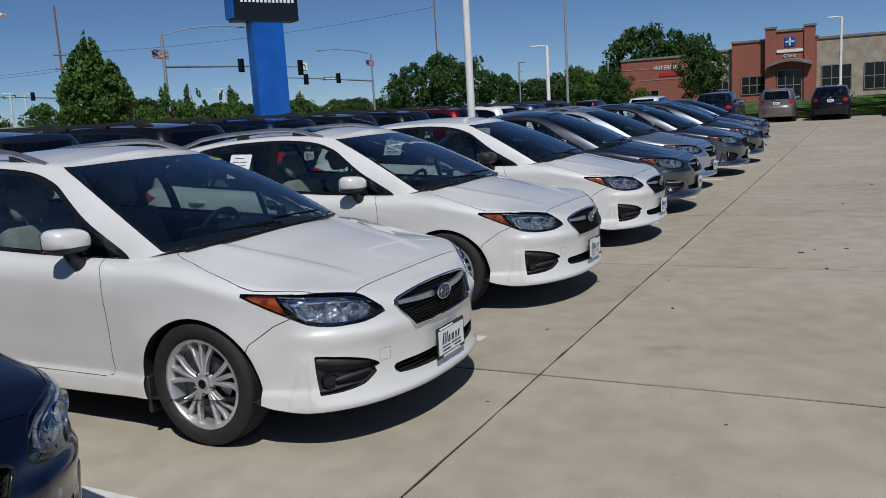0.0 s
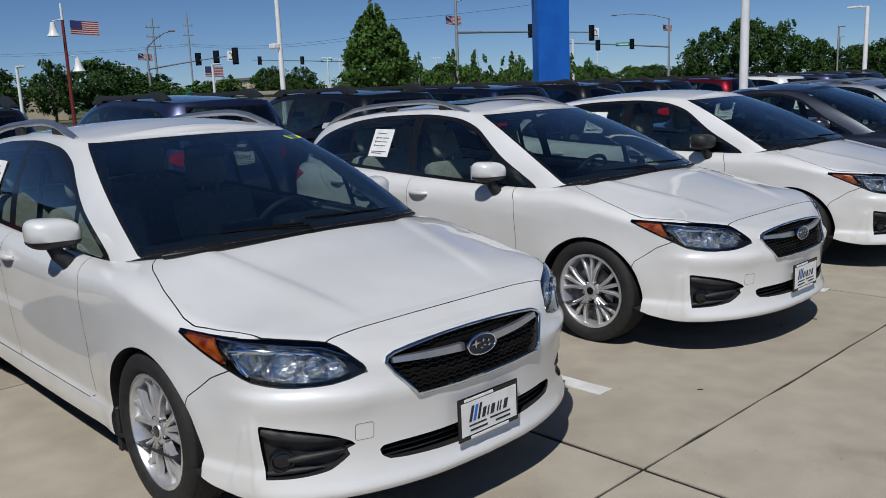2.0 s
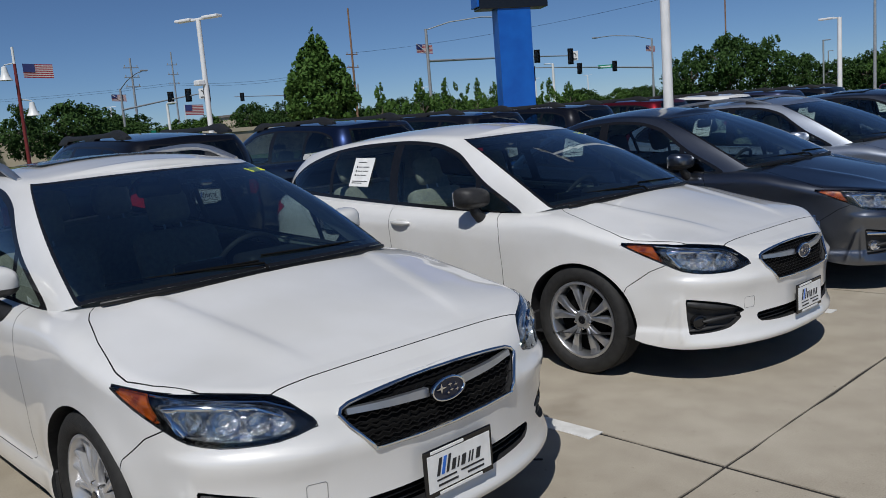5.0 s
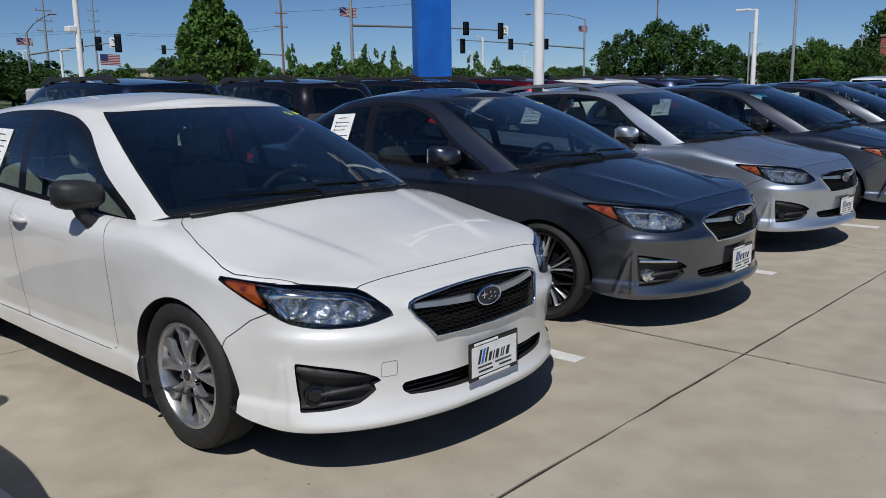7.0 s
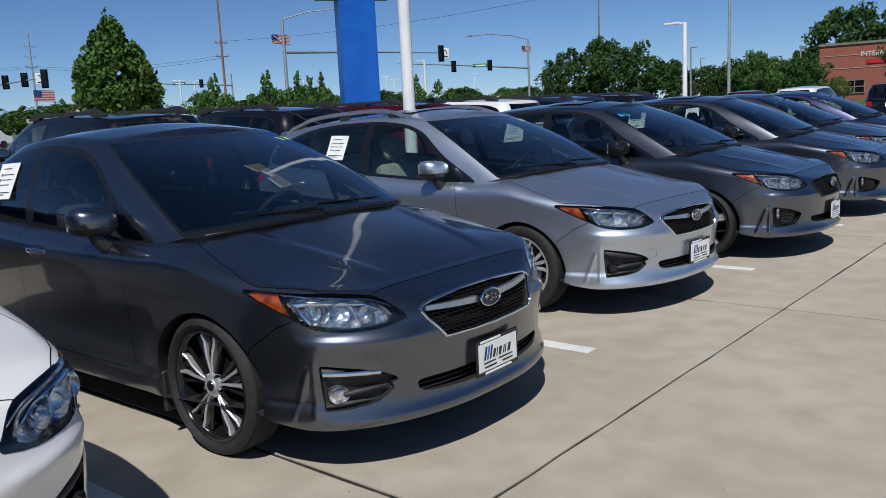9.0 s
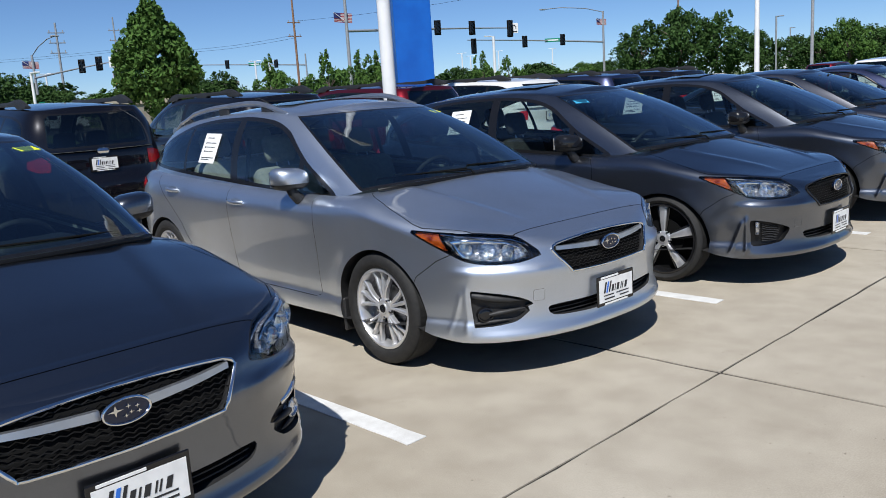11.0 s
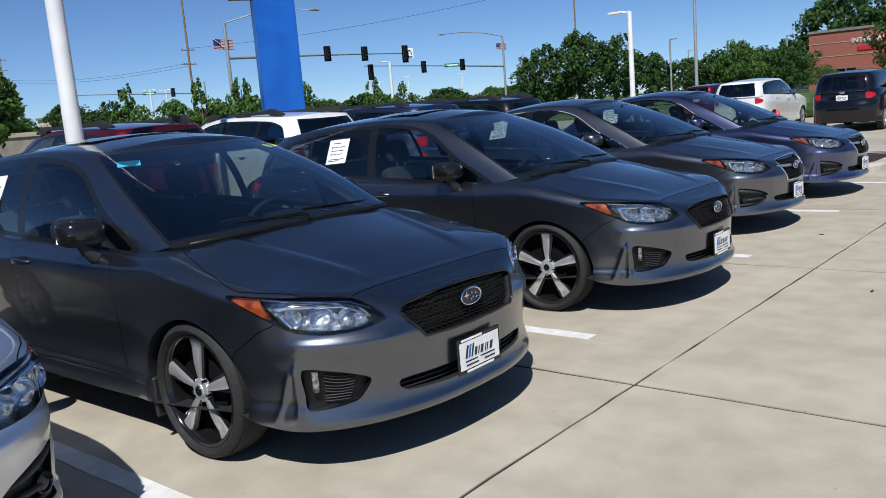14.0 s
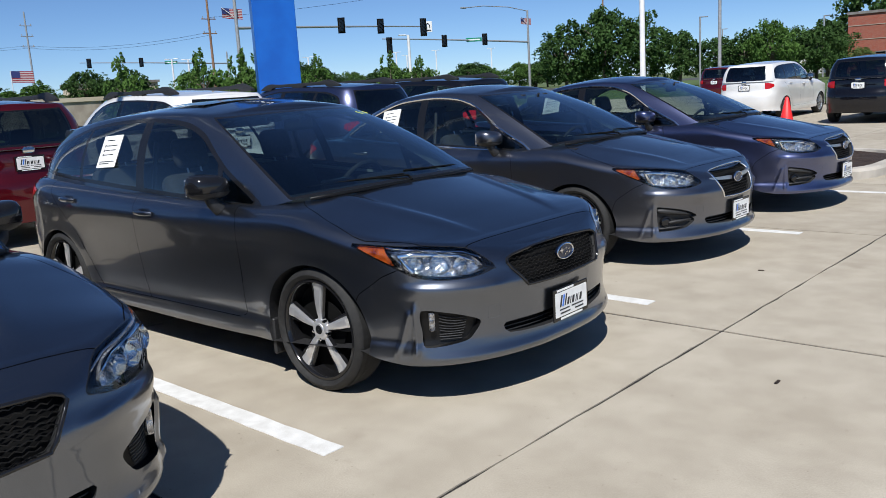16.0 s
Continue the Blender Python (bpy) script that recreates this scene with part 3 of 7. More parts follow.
def eased(pts):
    """The same run of points with its unevenness taken out."""
    p, t = np.array([tuple(v) for v in pts]), np.linspace(-1, 1, len(pts))
    return [Vector([float(np.polyval(np.polyfit(t, p[:, k], 2), u)) for k in range(3)]) for u in t]


def front_of_car(low, root, S, black_grille=False, sport=False):
    """Grille, intake, fog lamps, headlights and badge."""
    G = S.get("grille", GRILLE)
    top, foot = G[:, 1].max(), G[:, 1].min()
    for tag, name, mat, depth in (("grille", "grille", GAP, 0.035), ("intake", "lower_intake", GAP, 0.05)):
        sunken(name, low, tag, lambda p, d=depth: np.tile((-d, 0, 0), (len(p), 1)), mat, PLASTIC, root)
    # the mesh of the grille: rows of small drooping bars
    bm = bmesh.new()
    for r in range(10):
        z = foot + (top - foot) * (0.07 + 0.092 * r)
        half = float(np.interp((z - foot) / (top - foot), [0.02, 0.39, 0.73, 0.91], [0.30, 0.375, 0.42, 0.36])) * G[:, 0].max() / 0.425
        ys = np.arange(-half, half + 0.001, 0.019)
        xs = surface_x(low, ys, np.full(len(ys), z))
        pts = [(x - 0.016 - 0.004 * (k % 2), y, z + 0.0045 * (1 if (k + r) % 2 else -1)) for k, (x, y) in enumerate(zip(xs, ys))]
        put_tube(bm, pts, 0.0028, 4)
    part("grille_mesh", bm, GRILLE_BLACK, root)
    for z in (0.322, 0.345, 0.368):
        ys = np.linspace(-0.43, 0.43, 21)
        part("intake_bar", put_tube(bmesh.new(), [(x - 0.03, y, z) for x, y in zip(surface_x(low, ys, [z] * 21), ys)], 0.004, 5), PLASTIC, root)
    ring = G[::2]
    xs = surface_x(low, ring[:, 0], ring[:, 1])
    loop_bar("grille_frame", [(x + 0.002, y, z) for x, (y, z) in zip(xs, ring)], 0.0075, GLOSS_BLACK if black_grille else CHROME, root, 8, True,
             "gloss black grille frame" if black_grille else "chrome grille frame")
    if not black_grille:
        for sgn in (-1, 1):
            ys = np.linspace(0.07, 0.375, 12) * sgn
            zs = 0.666 + 0.022 * (np.abs(ys) / 0.4)
            xs = surface_x(low, ys, zs)
            bm = bmesh.new()
            for k in range(11):
                for (dz0, dz1, off) in ((-0.015, 0.014, 0.004),):
                    t0, t1 = 1 - 0.35 * k / 11, 1 - 0.35 * (k + 1) / 11
                    a, b = (xs[k], ys[k], zs[k]), (xs[k + 1], ys[k + 1], zs[k + 1])
                    q = [(a[0] + off, a[1], a[2] + dz0 * t0), (b[0] + off, b[1], b[2] + dz0 * t1), (b[0] + off - 0.004, b[1], b[2] + dz1 * t1), (a[0] + off - 0.004, a[1], a[2] + dz1 * t0)]
                    v = [bm.verts.new(p) for p in q] + [bm.verts.new((p[0] - 0.02, p[1], p[2])) for p in q]
                    for f in ((0, 1, 2, 3), (7, 6, 5, 4), (0, 4, 5, 1), (3, 2, 6, 7), (1, 5, 6, 2), (4, 0, 3, 7)):
                        bm.faces.new([v[i] for i in f])
            bmesh.ops.remove_doubles(bm, verts=bm.verts, dist=0.0005)
            part("grille_wing", bm, SATIN, root, "satin chrome bar across the grille")
    # oval badge with six small stars
    bx = surface_x(low, [0], [0.666])[0]
    badge = thing_part("badge", [(0.071 * math.cos(a), 0.038 * math.sin(a)) for a in np.linspace(0, 2 * math.pi, 40, False)], 0.012, PAINT["blue"], root, (bx + 0.004, 0, 0.666), "oval dark blue badge with silver stars")
    loop_bar("badge_ring", [(bx + 0.018, 0.072 * math.cos(a), 0.666 + 0.039 * math.sin(a)) for a in np.linspace(0, 2 * math.pi, 40, False)], 0.0048, CHROME, badge)
    for (y, z, r) in ((-0.034, 0.008, 0.024), (0.005, 0.014, 0.010), (0.032, 0.008, 0.009), (0.012, -0.006, 0.009), (0.036, -0.010, 0.010), (-0.004, -0.014, 0.009)):
        star = [(r * (1.0 if k % 2 == 0 else 0.28) * math.cos(math.pi * k / 4), 0.75 * r * (1.0 if k % 2 == 0 else 0.28) * math.sin(math.pi * k / 4)) for k in range(8)]
        thing_part("star", star, 0.004, CHROME, badge, (bx + 0.017, y, 0.666 + z))
    for sgn in (-1, 1):
        # headlight: clear cover, dark housing, chrome bowls, amber corner
        way = lambda p: np.stack([np.full(len(p), -0.045), -0.035 * np.sign(p[:, 1]) * np.clip((np.abs(p[:, 1]) - 0.5) / 0.3, 0, 1), np.full(len(p), -0.004)], 1)
        f = low.f[np.isin(low.tag, ["headlight", "amber", "lamp_core"])]
        f = f[low.v[f][:, :, 1].mean(1) * sgn > 0]
        ids, inv = np.unique(f, return_inverse=True)
        lamp = mesh_part("headlight", low.v[ids, :3] + low.v[ids, 3:6] * 0.002, inv.reshape(-1, 3), LENS, root, "clear headlight with an amber corner", normals=low.v[ids, 3:6])
        sunken("lamp_housing", low, "headlight", way, GLOSS_BLACK, GLOSS_BLACK, lamp, half=sgn)
        sunken("lamp_reflector", low, "lamp_core", lambda p: way(p) * 0.7, REFLECTOR, REFLECTOR, lamp, "faceted chrome reflector", half=sgn)
        sunken("turn_signal", low, "amber", lambda p: np.stack([np.full(len(p), -0.006), -0.008 * np.sign(p[:, 1]), np.full(len(p), 0)], 1), AMBER, AMBER, lamp, "amber turn signal", half=sgn)
        rim_pts = [p for p in HEADLIGHT[::2]]
        qs, ps = low.v[:, 6], low.v[:, :3]
        sel = (ps[:, 1] * sgn > 0) & (low.v[:, 7] < 1.5)
        def at_q(q0, z0):
            k = np.argmin((qs[sel] - q0) ** 2 + (ps[sel][:, 2] - z0) ** 2)
            return Vector(ps[sel][k])
        loop_bar("lamp_edge", [at_q(*p) for p in rim_pts], 0.0025, GLOSS_BLACK, lamp, 6)
        for (q0, z0, r, mt) in ((0.80, 0.712, 0.050, CHROME), (0.685, 0.702, 0.036, CHROME), (0.915, 0.726, 0.044, CHROME)):
            c = at_q(q0, z0) + Vector((-0.012, -0.012 * sgn, -0.002))
            bm = bmesh.new()
            put_lathe(bm, [(r, 0.018), (r * 0.97, 0.010), (r * 0.85, -0.008), (r * 0.55, -0.024), (0.001, -0.030)], 20, "x")
            bmesh.ops.transform(bm, matrix=Matrix.Translation(c) @ pose(0, 0, 0, 0, 0, 28 * sgn), verts=bm.verts)
            bowl = part("reflector_bowl", bm, mt, lamp, "", True)
            bm = bmesh.new()
            bmesh.ops.create_uvsphere(bm, u_segments=14, v_segments=10, radius=r * 0.52)
            bmesh.ops.transform(bm, matrix=Matrix.Translation(c + Vector((-0.004, 0, 0))), verts=bm.verts)
            part("lamp_bulb", bm, LENS, bowl, "", True)
        # bright line along the top of the lamp
        pts = [at_q(q0, z0) + Vector((-0.008, -0.006 * sgn, -0.003)) for q0, z0 in ((1.06, 0.797), (0.95, 0.786), (0.80, 0.775), (0.66, 0.757), (0.56, 0.722))]
        loop_bar("lamp_trim", pts, 0.004, CHROME, lamp, 6, False)
        pts = [at_q(q0, z0) + Vector((-0.01, -0.006 * sgn, 0)) for q0, z0 in ((0.915, 0.682), (0.95, 0.71), (0.985, 0.762), (0.92, 0.766), (0.80, 0.756), (0.69, 0.738), (0.60, 0.708))]
        loop_bar("lamp_trim", pts, [0.013, 0.017, 0.019, 0.014, 0.010, 0.008, 0.006], CHROME, lamp, 8, False)
        # fog lamp pocket
        pocket = sunken("fog_bezel", low, "fog", lambda p: np.stack([np.full(len(p), -0.035), -0.012 * np.sign(p[:, 1]), np.full(len(p), 0)], 1), GRILLE_BLACK if sport else PLASTIC, GRILLE_BLACK if sport else PLASTIC, root, "black plastic fog lamp bezel", half=sgn)
        fins = ((0.885, 0.466, 0.61, 0.424, 0.021, 0.006), (0.80, 0.362, 0.60, 0.381, 0.014, 0.002), (0.875, 0.309, 0.67, 0.324, 0.012, 0.006))
        for (qa, za, qb, zb, w, d) in [(0.80, 0.452 - 0.0145 * k, 0.655 + 0.004 * k, 0.430 - 0.0125 * k, 0.0032, 0.010) for k in range(9)] if sport else fins:
            pts = eased([at_q(qa + (qb - qa) * t, za + (zb - za) * t) + Vector((-d - 0.012, -0.008 * sgn, 0)) for t in np.linspace(0, 1, 9)])
            loop_bar("bezel_fin", pts, w if sport else [w * k for k in (0.7, 1, 1, 1, 0.95, 0.85, 0.7, 0.5, 0.25)], PLASTIC, pocket, 8, False)
        if sport:
            c = at_q(0.845, 0.425) + Vector((-0.012, -0.006 * sgn, 0))
            bm = put_box(bmesh.new(), c - Vector((0.012, 0.014, 0.048)), c + Vector((0.012, 0.014, 0.048)), 0.008)
            part("running_lamp", bm, REFLECTOR, pocket, "clear upright running lamp")
        else:
            c = at_q(0.815, 0.366) + Vector((-0.014, -0.006 * sgn, 0))
            bm = put_lathe(bmesh.new(), [(0.001, 0.006), (0.02, 0.008), (0.032, 0.004), (0.036, 0.012), (0.042, 0.010), (0.044, -0.02)], 20, "x")
            bmesh.ops.transform(bm, matrix=Matrix.Translation(c) @ pose(0, 0, 0, 0, 0, 30 * sgn), verts=bm.verts)
            part("fog_lamp", bm, REFLECTOR if S.get("bright") else GLOSS_BLACK, pocket, "round fog lamp", True)
            if S.get("bright"):
                pts = [at_q(0.885 - 0.245 * t, 0.462 - 0.020 * t) + Vector((-0.006, -0.003 * sgn, 0)) for t in np.linspace(0, 1, 8)]
                loop_bar("fog_strip", pts, 0.013, CHROME, pocket, 8, False, "chrome strip over the fog lamp")


def thing_part(name, shape, depth, mat, parent, at, label=""):
    """A flat outline in the car's cross plane, given some thickness towards its nose."""
    bm = bmesh.new()
    front = [bm.verts.new((at[0] + depth, at[1] + y, at[2] + z)) for y, z in shape]
    back = [bm.verts.new((at[0], at[1] + y, at[2] + z)) for y, z in shape]
    bm.faces.new(front)
    bm.faces.new(back[::-1])
    for k in range(len(shape)):
        j = (k + 1) % len(shape)
        bm.faces.new((front[k], back[k], back[j], front[j]))
    return part(name, bm, mat, parent, label)


# ---- cars: wheels, cabin, fittings ----
def wheel(kind, parent, at, side):
    """Tyre and rim; the outer face looks along side * y."""
    w = new("wheel")
    link(w, parent)
    w.matrix_local = Matrix.Translation(at) @ (Matrix.Identity(4) if side > 0 else pose(0, 0, 0, 0, 0, 180))
    if kind in WHEELS:
        for o in WHEELS[kind]:
            c = o.copy()
            scene.collection.objects.link(c)
            c.parent = w
        return w
    R, rim_r, colour, spoke_mat, n, pair, base_w, tip_w = {
        "silver": (0.318, 0.219, ALLOY, ALLOY, 5, 3, 0.020, 0.026),
        "grey": (0.318, 0.216, SATIN, SATIN, 5, 2, 0.018, 0.064),
        "multi": (0.318, 0.243, GLOSS_BLACK, ALLOY, 5, 2, 0.012, 0.016),
        "sport": (0.320, 0.250, GLOSS_BLACK, ALLOY, 5, 1, 0.030, 0.074),
    }[kind]
    made = []
    bm = bmesh.new()
    rr = rim_r + 0.008
    put_lathe(bm, [(rr, 0.070), (rr + 0.012, 0.090), (rr + 0.45 * (R - rr), 0.100), (R - 0.022, 0.094), (R - 0.007, 0.080), (R, 0.060), (R, -0.06), (R - 0.008, -0.085), (rr, -0.095), (rr, 0.070)], 56, "y")
    made.append(part("tyre", bm, RUBBER, w, "black rubber tyre", True))
    bm = bmesh.new()
    for g in range(4):
        put_lathe(bm, [(R + 0.0015, -0.055 + g * 0.034), (R + 0.0015, -0.030 + g * 0.034)], 56, "y")
    made.append(part("tread", bm, RUBBER, w))
    bm = bmesh.new()
    put_lathe(bm, [(rr + 0.004, 0.068), (rr + 0.003, 0.082), (rim_r - 0.002, 0.084), (rim_r - 0.010, 0.074), (rim_r - 0.014, 0.03), (rim_r - 0.02, -0.08)], 56, "y")
    made.append(part("rim", bm, {"sport": GLOSS_BLACK, "multi": GLOSS_BLACK}.get(kind, spoke_mat), w, "alloy wheel rim", True))
    bm = bmesh.new()
    put_lathe(bm, [(rim_r - 0.012, 0.0), (0.05, 0.008), (0.001, 0.008)], 40, "y")
    put_lathe(bm, [(0.14, 0.014), (0.14, 0.022), (0.05, 0.022)], 32, "y")
    # except on silver wheels, near-black colour stands for the shade behind the spokes
    made.append(part("brake_disc", bm, DARK_ALLOY if kind == "silver" else GAP, w))
    for g in range(n):
        for j in range(pair):
            off = {1: [0], 2: [-0.29, 0.29] if kind == "grey" else [-0.20, 0.20], 3: [-0.36, 0.0, 0.36]}[pair][j]
            a0 = 2 * math.pi * g / n + math.pi / 2
            bm = bmesh.new()
            rings = []
            for t in np.linspace(0, 1, 6):
                r = 0.045 + (rim_r - 0.008 - 0.045) * t
                a = a0 + off * (0.45 + 0.55 * t)
                wd = (base_w + (tip_w - base_w) * t) * 0.5
                h = 0.060 + 0.016 * math.sin(math.pi * min(1, t * 1.05)) * 0.6 - 0.004 * t + (0.012 if t > 0.9 else 0)
                c, e = Vector((math.cos(a), 0, math.sin(a))), Vector((-math.sin(a), 0, math.cos(a)))
                rings.append([bm.verts.new(c * r + e * k * wd + Vector((0, h + dh, 0))) for k, dh in ((-1, -0.022), (-0.86, 0.0), (-0.45, 0.004), (0.45, 0.004), (0.86, 0.0), (1, -0.022))])
            for a_, b_ in zip(rings, rings[1:]):
                for k in range(5):
                    bm.faces.new((a_[k], a_[k + 1], b_[k + 1], b_[k]))
            made.append(part("spoke", bm, spoke_mat, w))
            if kind == "sport" or kind == "multi":
                for sg in (-1, 1):
                    bm = bmesh.new()
                    aa = [(a0 + off * (0.45 + 0.55 * t) + sg * (0.22 - 0.03 * t), 0.05 + (rim_r - 0.07) * t) for t in np.linspace(0, 1, 5)]
                    put_tube(bm, [(r * math.cos(x), 0.05, r * math.sin(x)) for x, r in aa], 0.010, 6)
                    made.append(part("spoke_web", bm, GLOSS_BLACK, w))
    bm = bmesh.new()
    put_lathe(bm, [(0.058, 0.045), (0.056, 0.066), (0.048, 0.071), (0.034, 0.072), (0.032, 0.076), (0.001, 0.077)], 28, "y")
    made.append(part("hub_cap", bm, spoke_mat, w, "", True))
    bm = bmesh.new()
    put_lathe(bm, [(0.024, 0.076), (0.022, 0.079), (0.001, 0.0795)], 20, "y")
    made.append(part("hub_badge", bm, GLOSS_BLACK, w, "", True))
    for k in range(5):
        a = 2 * math.pi * (k + 0.5) / 5 + math.pi / 2
        bm = bmesh.new()
        put_lathe(bm, [(0.009, 0.05), (0.009, 0.072), (0.004, 0.074), (0.001, 0.074)], 8, "y", (0.046 * math.cos(a) * 1.15, 0, 0.046 * math.sin(a) * 1.15))
        made.append(part("wheel_nut", bm, CHROME, w, "", True))
    WHEELS[kind] = made
    return w


WHEELS = {}


def seat(parent, at, mat, width=0.50, bench=False):
    """A car seat with cushion, leaning back and head restraint."""
    x, y, z = at
    s = new("seat")
    link(s, parent)
    n = 3 if bench else 1
    part("seat_cushion", put_box(bmesh.new(), (x - 0.25, y - width / 2, z), (x + 0.26, y + width / 2, z + 0.17), 0.055, 3), mat, s, "", True)
    lean = Matrix.Translation((x - 0.24, y, z + 0.10)) @ pose(0, 0, 0, 0, -20, 0)
    part("seat_back", put_box(bmesh.new(), (-0.08, -width / 2, 0), (0.07, width / 2, 0.60), 0.06, 3, lean), mat, s, "", True)
    for k in range(n):
        dy = (k - (n - 1) / 2) * width / 3.1 * (1 if bench else 0)
        part("head_restraint", put_box(bmesh.new(), (-0.05, dy - 0.125, 0.63), (0.05, dy + 0.125, 0.82), 0.05, 3, lean), mat, s, "", True)
        for d in (-0.05, 0.05):
            part("restraint_post", put_tube(bmesh.new(), [lean @ Vector((0, dy + d, 0.58)), lean @ Vector((0, dy + d, 0.66))], 0.006, 6), SATIN, s)
    return s


def cabin(root, S, low, up, seat_mat):
    """What shows through the glass: floor, dashboard, wheel, seats and lining."""
    L = S["length"]
    bm = bmesh.new()
    put_box(bm, (-L + 0.45, -0.70, 0.24), (-1.2, 0.70, 0.30), 0.0)
    part("cabin_floor", bm, BLACK_CLOTH, root)
    p = up.patch(["body", "roof"])
    if p is not None:
        v, f, n, _ = p
        mesh_part("cabin_lining", v - n * 0.03, f[:, ::-1], TRIM, root, "pale grey roof and pillar lining")
    mid = low.v[low.f].mean(1)
    keep = low.f[(mid[:, 2] > 0.66) & (mid[:, 0] < -1.25) & (low.tag != "open") & ((np.abs(mid[:, 1]) > 0.5) | (mid[:, 0] < -L + 0.5))]
    ids, inv = np.unique(keep, return_inverse=True)
    inner = low.v[ids, :3].copy()
    inner -= low.v[ids, 3:6] * 0.05
    mesh_part("door_lining", inner, inv.reshape(-1, 3)[:, ::-1], DASH, root)
    # dashboard with a hooded instrument panel
    prof = [(-1.10, 0.945), (-1.30, 0.955), (-1.50, 0.955), (-1.63, 0.94), (-1.68, 0.87), (-1.66, 0.70), (-1.60, 0.55), (-1.60, 0.35), (-1.12, 0.35)]
    bm = bmesh.new()
    a, b = ([bm.verts.new((x, y, z)) for x, z in prof] for y in (-0.70, 0.70))
    for k in range(len(prof)):
        j = (k + 1) % len(prof)
        bm.faces.new((a[k], a[j], b[j], b[k]))
    bm.faces.new(a)
    bm.faces.new(b[::-1])
    dash = part("dashboard", bm, DASH, root)
    part("instrument_hood", put_box(bmesh.new(), (-1.72, 0.18, 0.90), (-1.52, 0.54, 0.985), 0.035, 3), DASH, dash, "", True)
    part("centre_screen", put_box(bmesh.new(), (-1.70, -0.13, 0.90), (-1.66, 0.13, 0.985), 0.012), GLOSS_BLACK, dash)
    sw = new("steering_wheel")
    link(sw, root)
    sw.matrix_local = Matrix.Translation((-1.86, 0.36, 0.86)) @ pose(0, 0, 0, 0, -62, 0)
    loop_bar("wheel_rim", [(0.185 * math.cos(t), 0.185 * math.sin(t), 0) for t in np.linspace(0, 2 * math.pi, 36, False)], 0.016, DASH, sw, 8)
    bm = put_box(bmesh.new(), (-0.06, -0.07, -0.03), (0.05, 0.07, 0.015), 0.02, 2)
    put_box(bm, (-0.02, -0.18, -0.012), (0.012, 0.18, 0.004), 0.005, 1)
    put_box(bm, (-0.18, -0.018, -0.012), (-0.04, 0.018, 0.004), 0.005, 1)
    part("wheel_hub", bm, DASH, sw)
    part("centre_console", put_box(bmesh.new(), (-2.6, -0.13, 0.30), (-1.62, 0.13, 0.56), 0.04, 2), DASH, root)
    for y in (-0.36, 0.36):
        seat(root, (-2.22, y, 0.38), seat_mat)
    seat(root, (-3.12, 0, 0.40), seat_mat, 1.24, True)
    m = new("rear_view_mirror")
    link(m, root)
    part("mirror_shell", put_box(bmesh.new(), (-2.02, -0.115, 1.265), (-1.985, 0.115, 1.335), 0.02, 2), PLASTIC, m, "", True)
    bm = put_tube(bmesh.new(), [(-1.99, 0, 1.32), (-1.95, 0, 1.36)], 0.012, 8)
    part("mirror_stalk", bm, PLASTIC, m)
    if S.get("camera_pods", True):
        for y in (-0.17, 0.17):
            part("sensor_pod", put_box(bmesh.new(), (-2.06, y - 0.035, 1.325), (-1.99, y + 0.035, 1.36), 0.012, 2), PLASTIC, m)
    for y in (-0.66, 0.66):
        part("seat_belt", put_tube(bmesh.new(), [(-2.75, y * 0.86, 1.24), (-2.72, y, 0.85), (-2.7, y * 1.02, 0.5)], 0.016, 6), DASH, root)


def mirror(parent, side, S, cap_mat, s=1.77, z=1.018):
    m = new("door_mirror")
    link(m, parent)
    y = 0.888 * side

    def shell(z0, z1, mat, name, label=""):
        bm = bmesh.new()
        bmesh.ops.create_uvsphere(bm, u_segments=22, v_segments=14, radius=1)
        for v in bm.verts:
            x, yy, zz = v.co
            # a squarish drop: blunt behind, rounded towards the nose
            f = lambda c, p: math.copysign(abs(c) ** p, c)
            X = f(x, 0.75) * (0.105 if x > 0 else 0.05)
            Y = f(yy, 0.62) * 0.108 * (1 + 0.10 * x)
            Z = f(zz, 0.62) * 0.068 * (1 + 0.10 * yy * side)
            v.co = Vector((-s + X - 0.02 * yy * side, y + Y, z + Z + 0.008 * yy * side))
        for v in list(bm.verts):
            v.co.z = min(max(v.co.z, z + z0), z + z1)
        bmesh.ops.remove_doubles(bm, verts=bm.verts, dist=0.0008)
        return part(name, bm, mat, m, label, True)

    shell(-0.030, 1, cap_mat, "mirror_cap")
    shell(-1, -0.0285, PLASTIC, "mirror_base")
    part("mirror_glass", put_box(bmesh.new(), (-s - 0.058, y - 0.095, z - 0.046), (-s - 0.046, y + 0.095, z + 0.050), 0.004, 1), CHROME, m)
    bm = bmesh.new()
    put_tube(bm, [(-s + 0.03, 0.90 * side, z - 0.045), (-s + 0.045, 0.885 * side, z - 0.09), (-s + 0.05, 0.845 * side, z - 0.13)], [0.030, 0.032, 0.038], 12)
    part("mirror_arm", bm, PLASTIC, m, "", True)
    return m


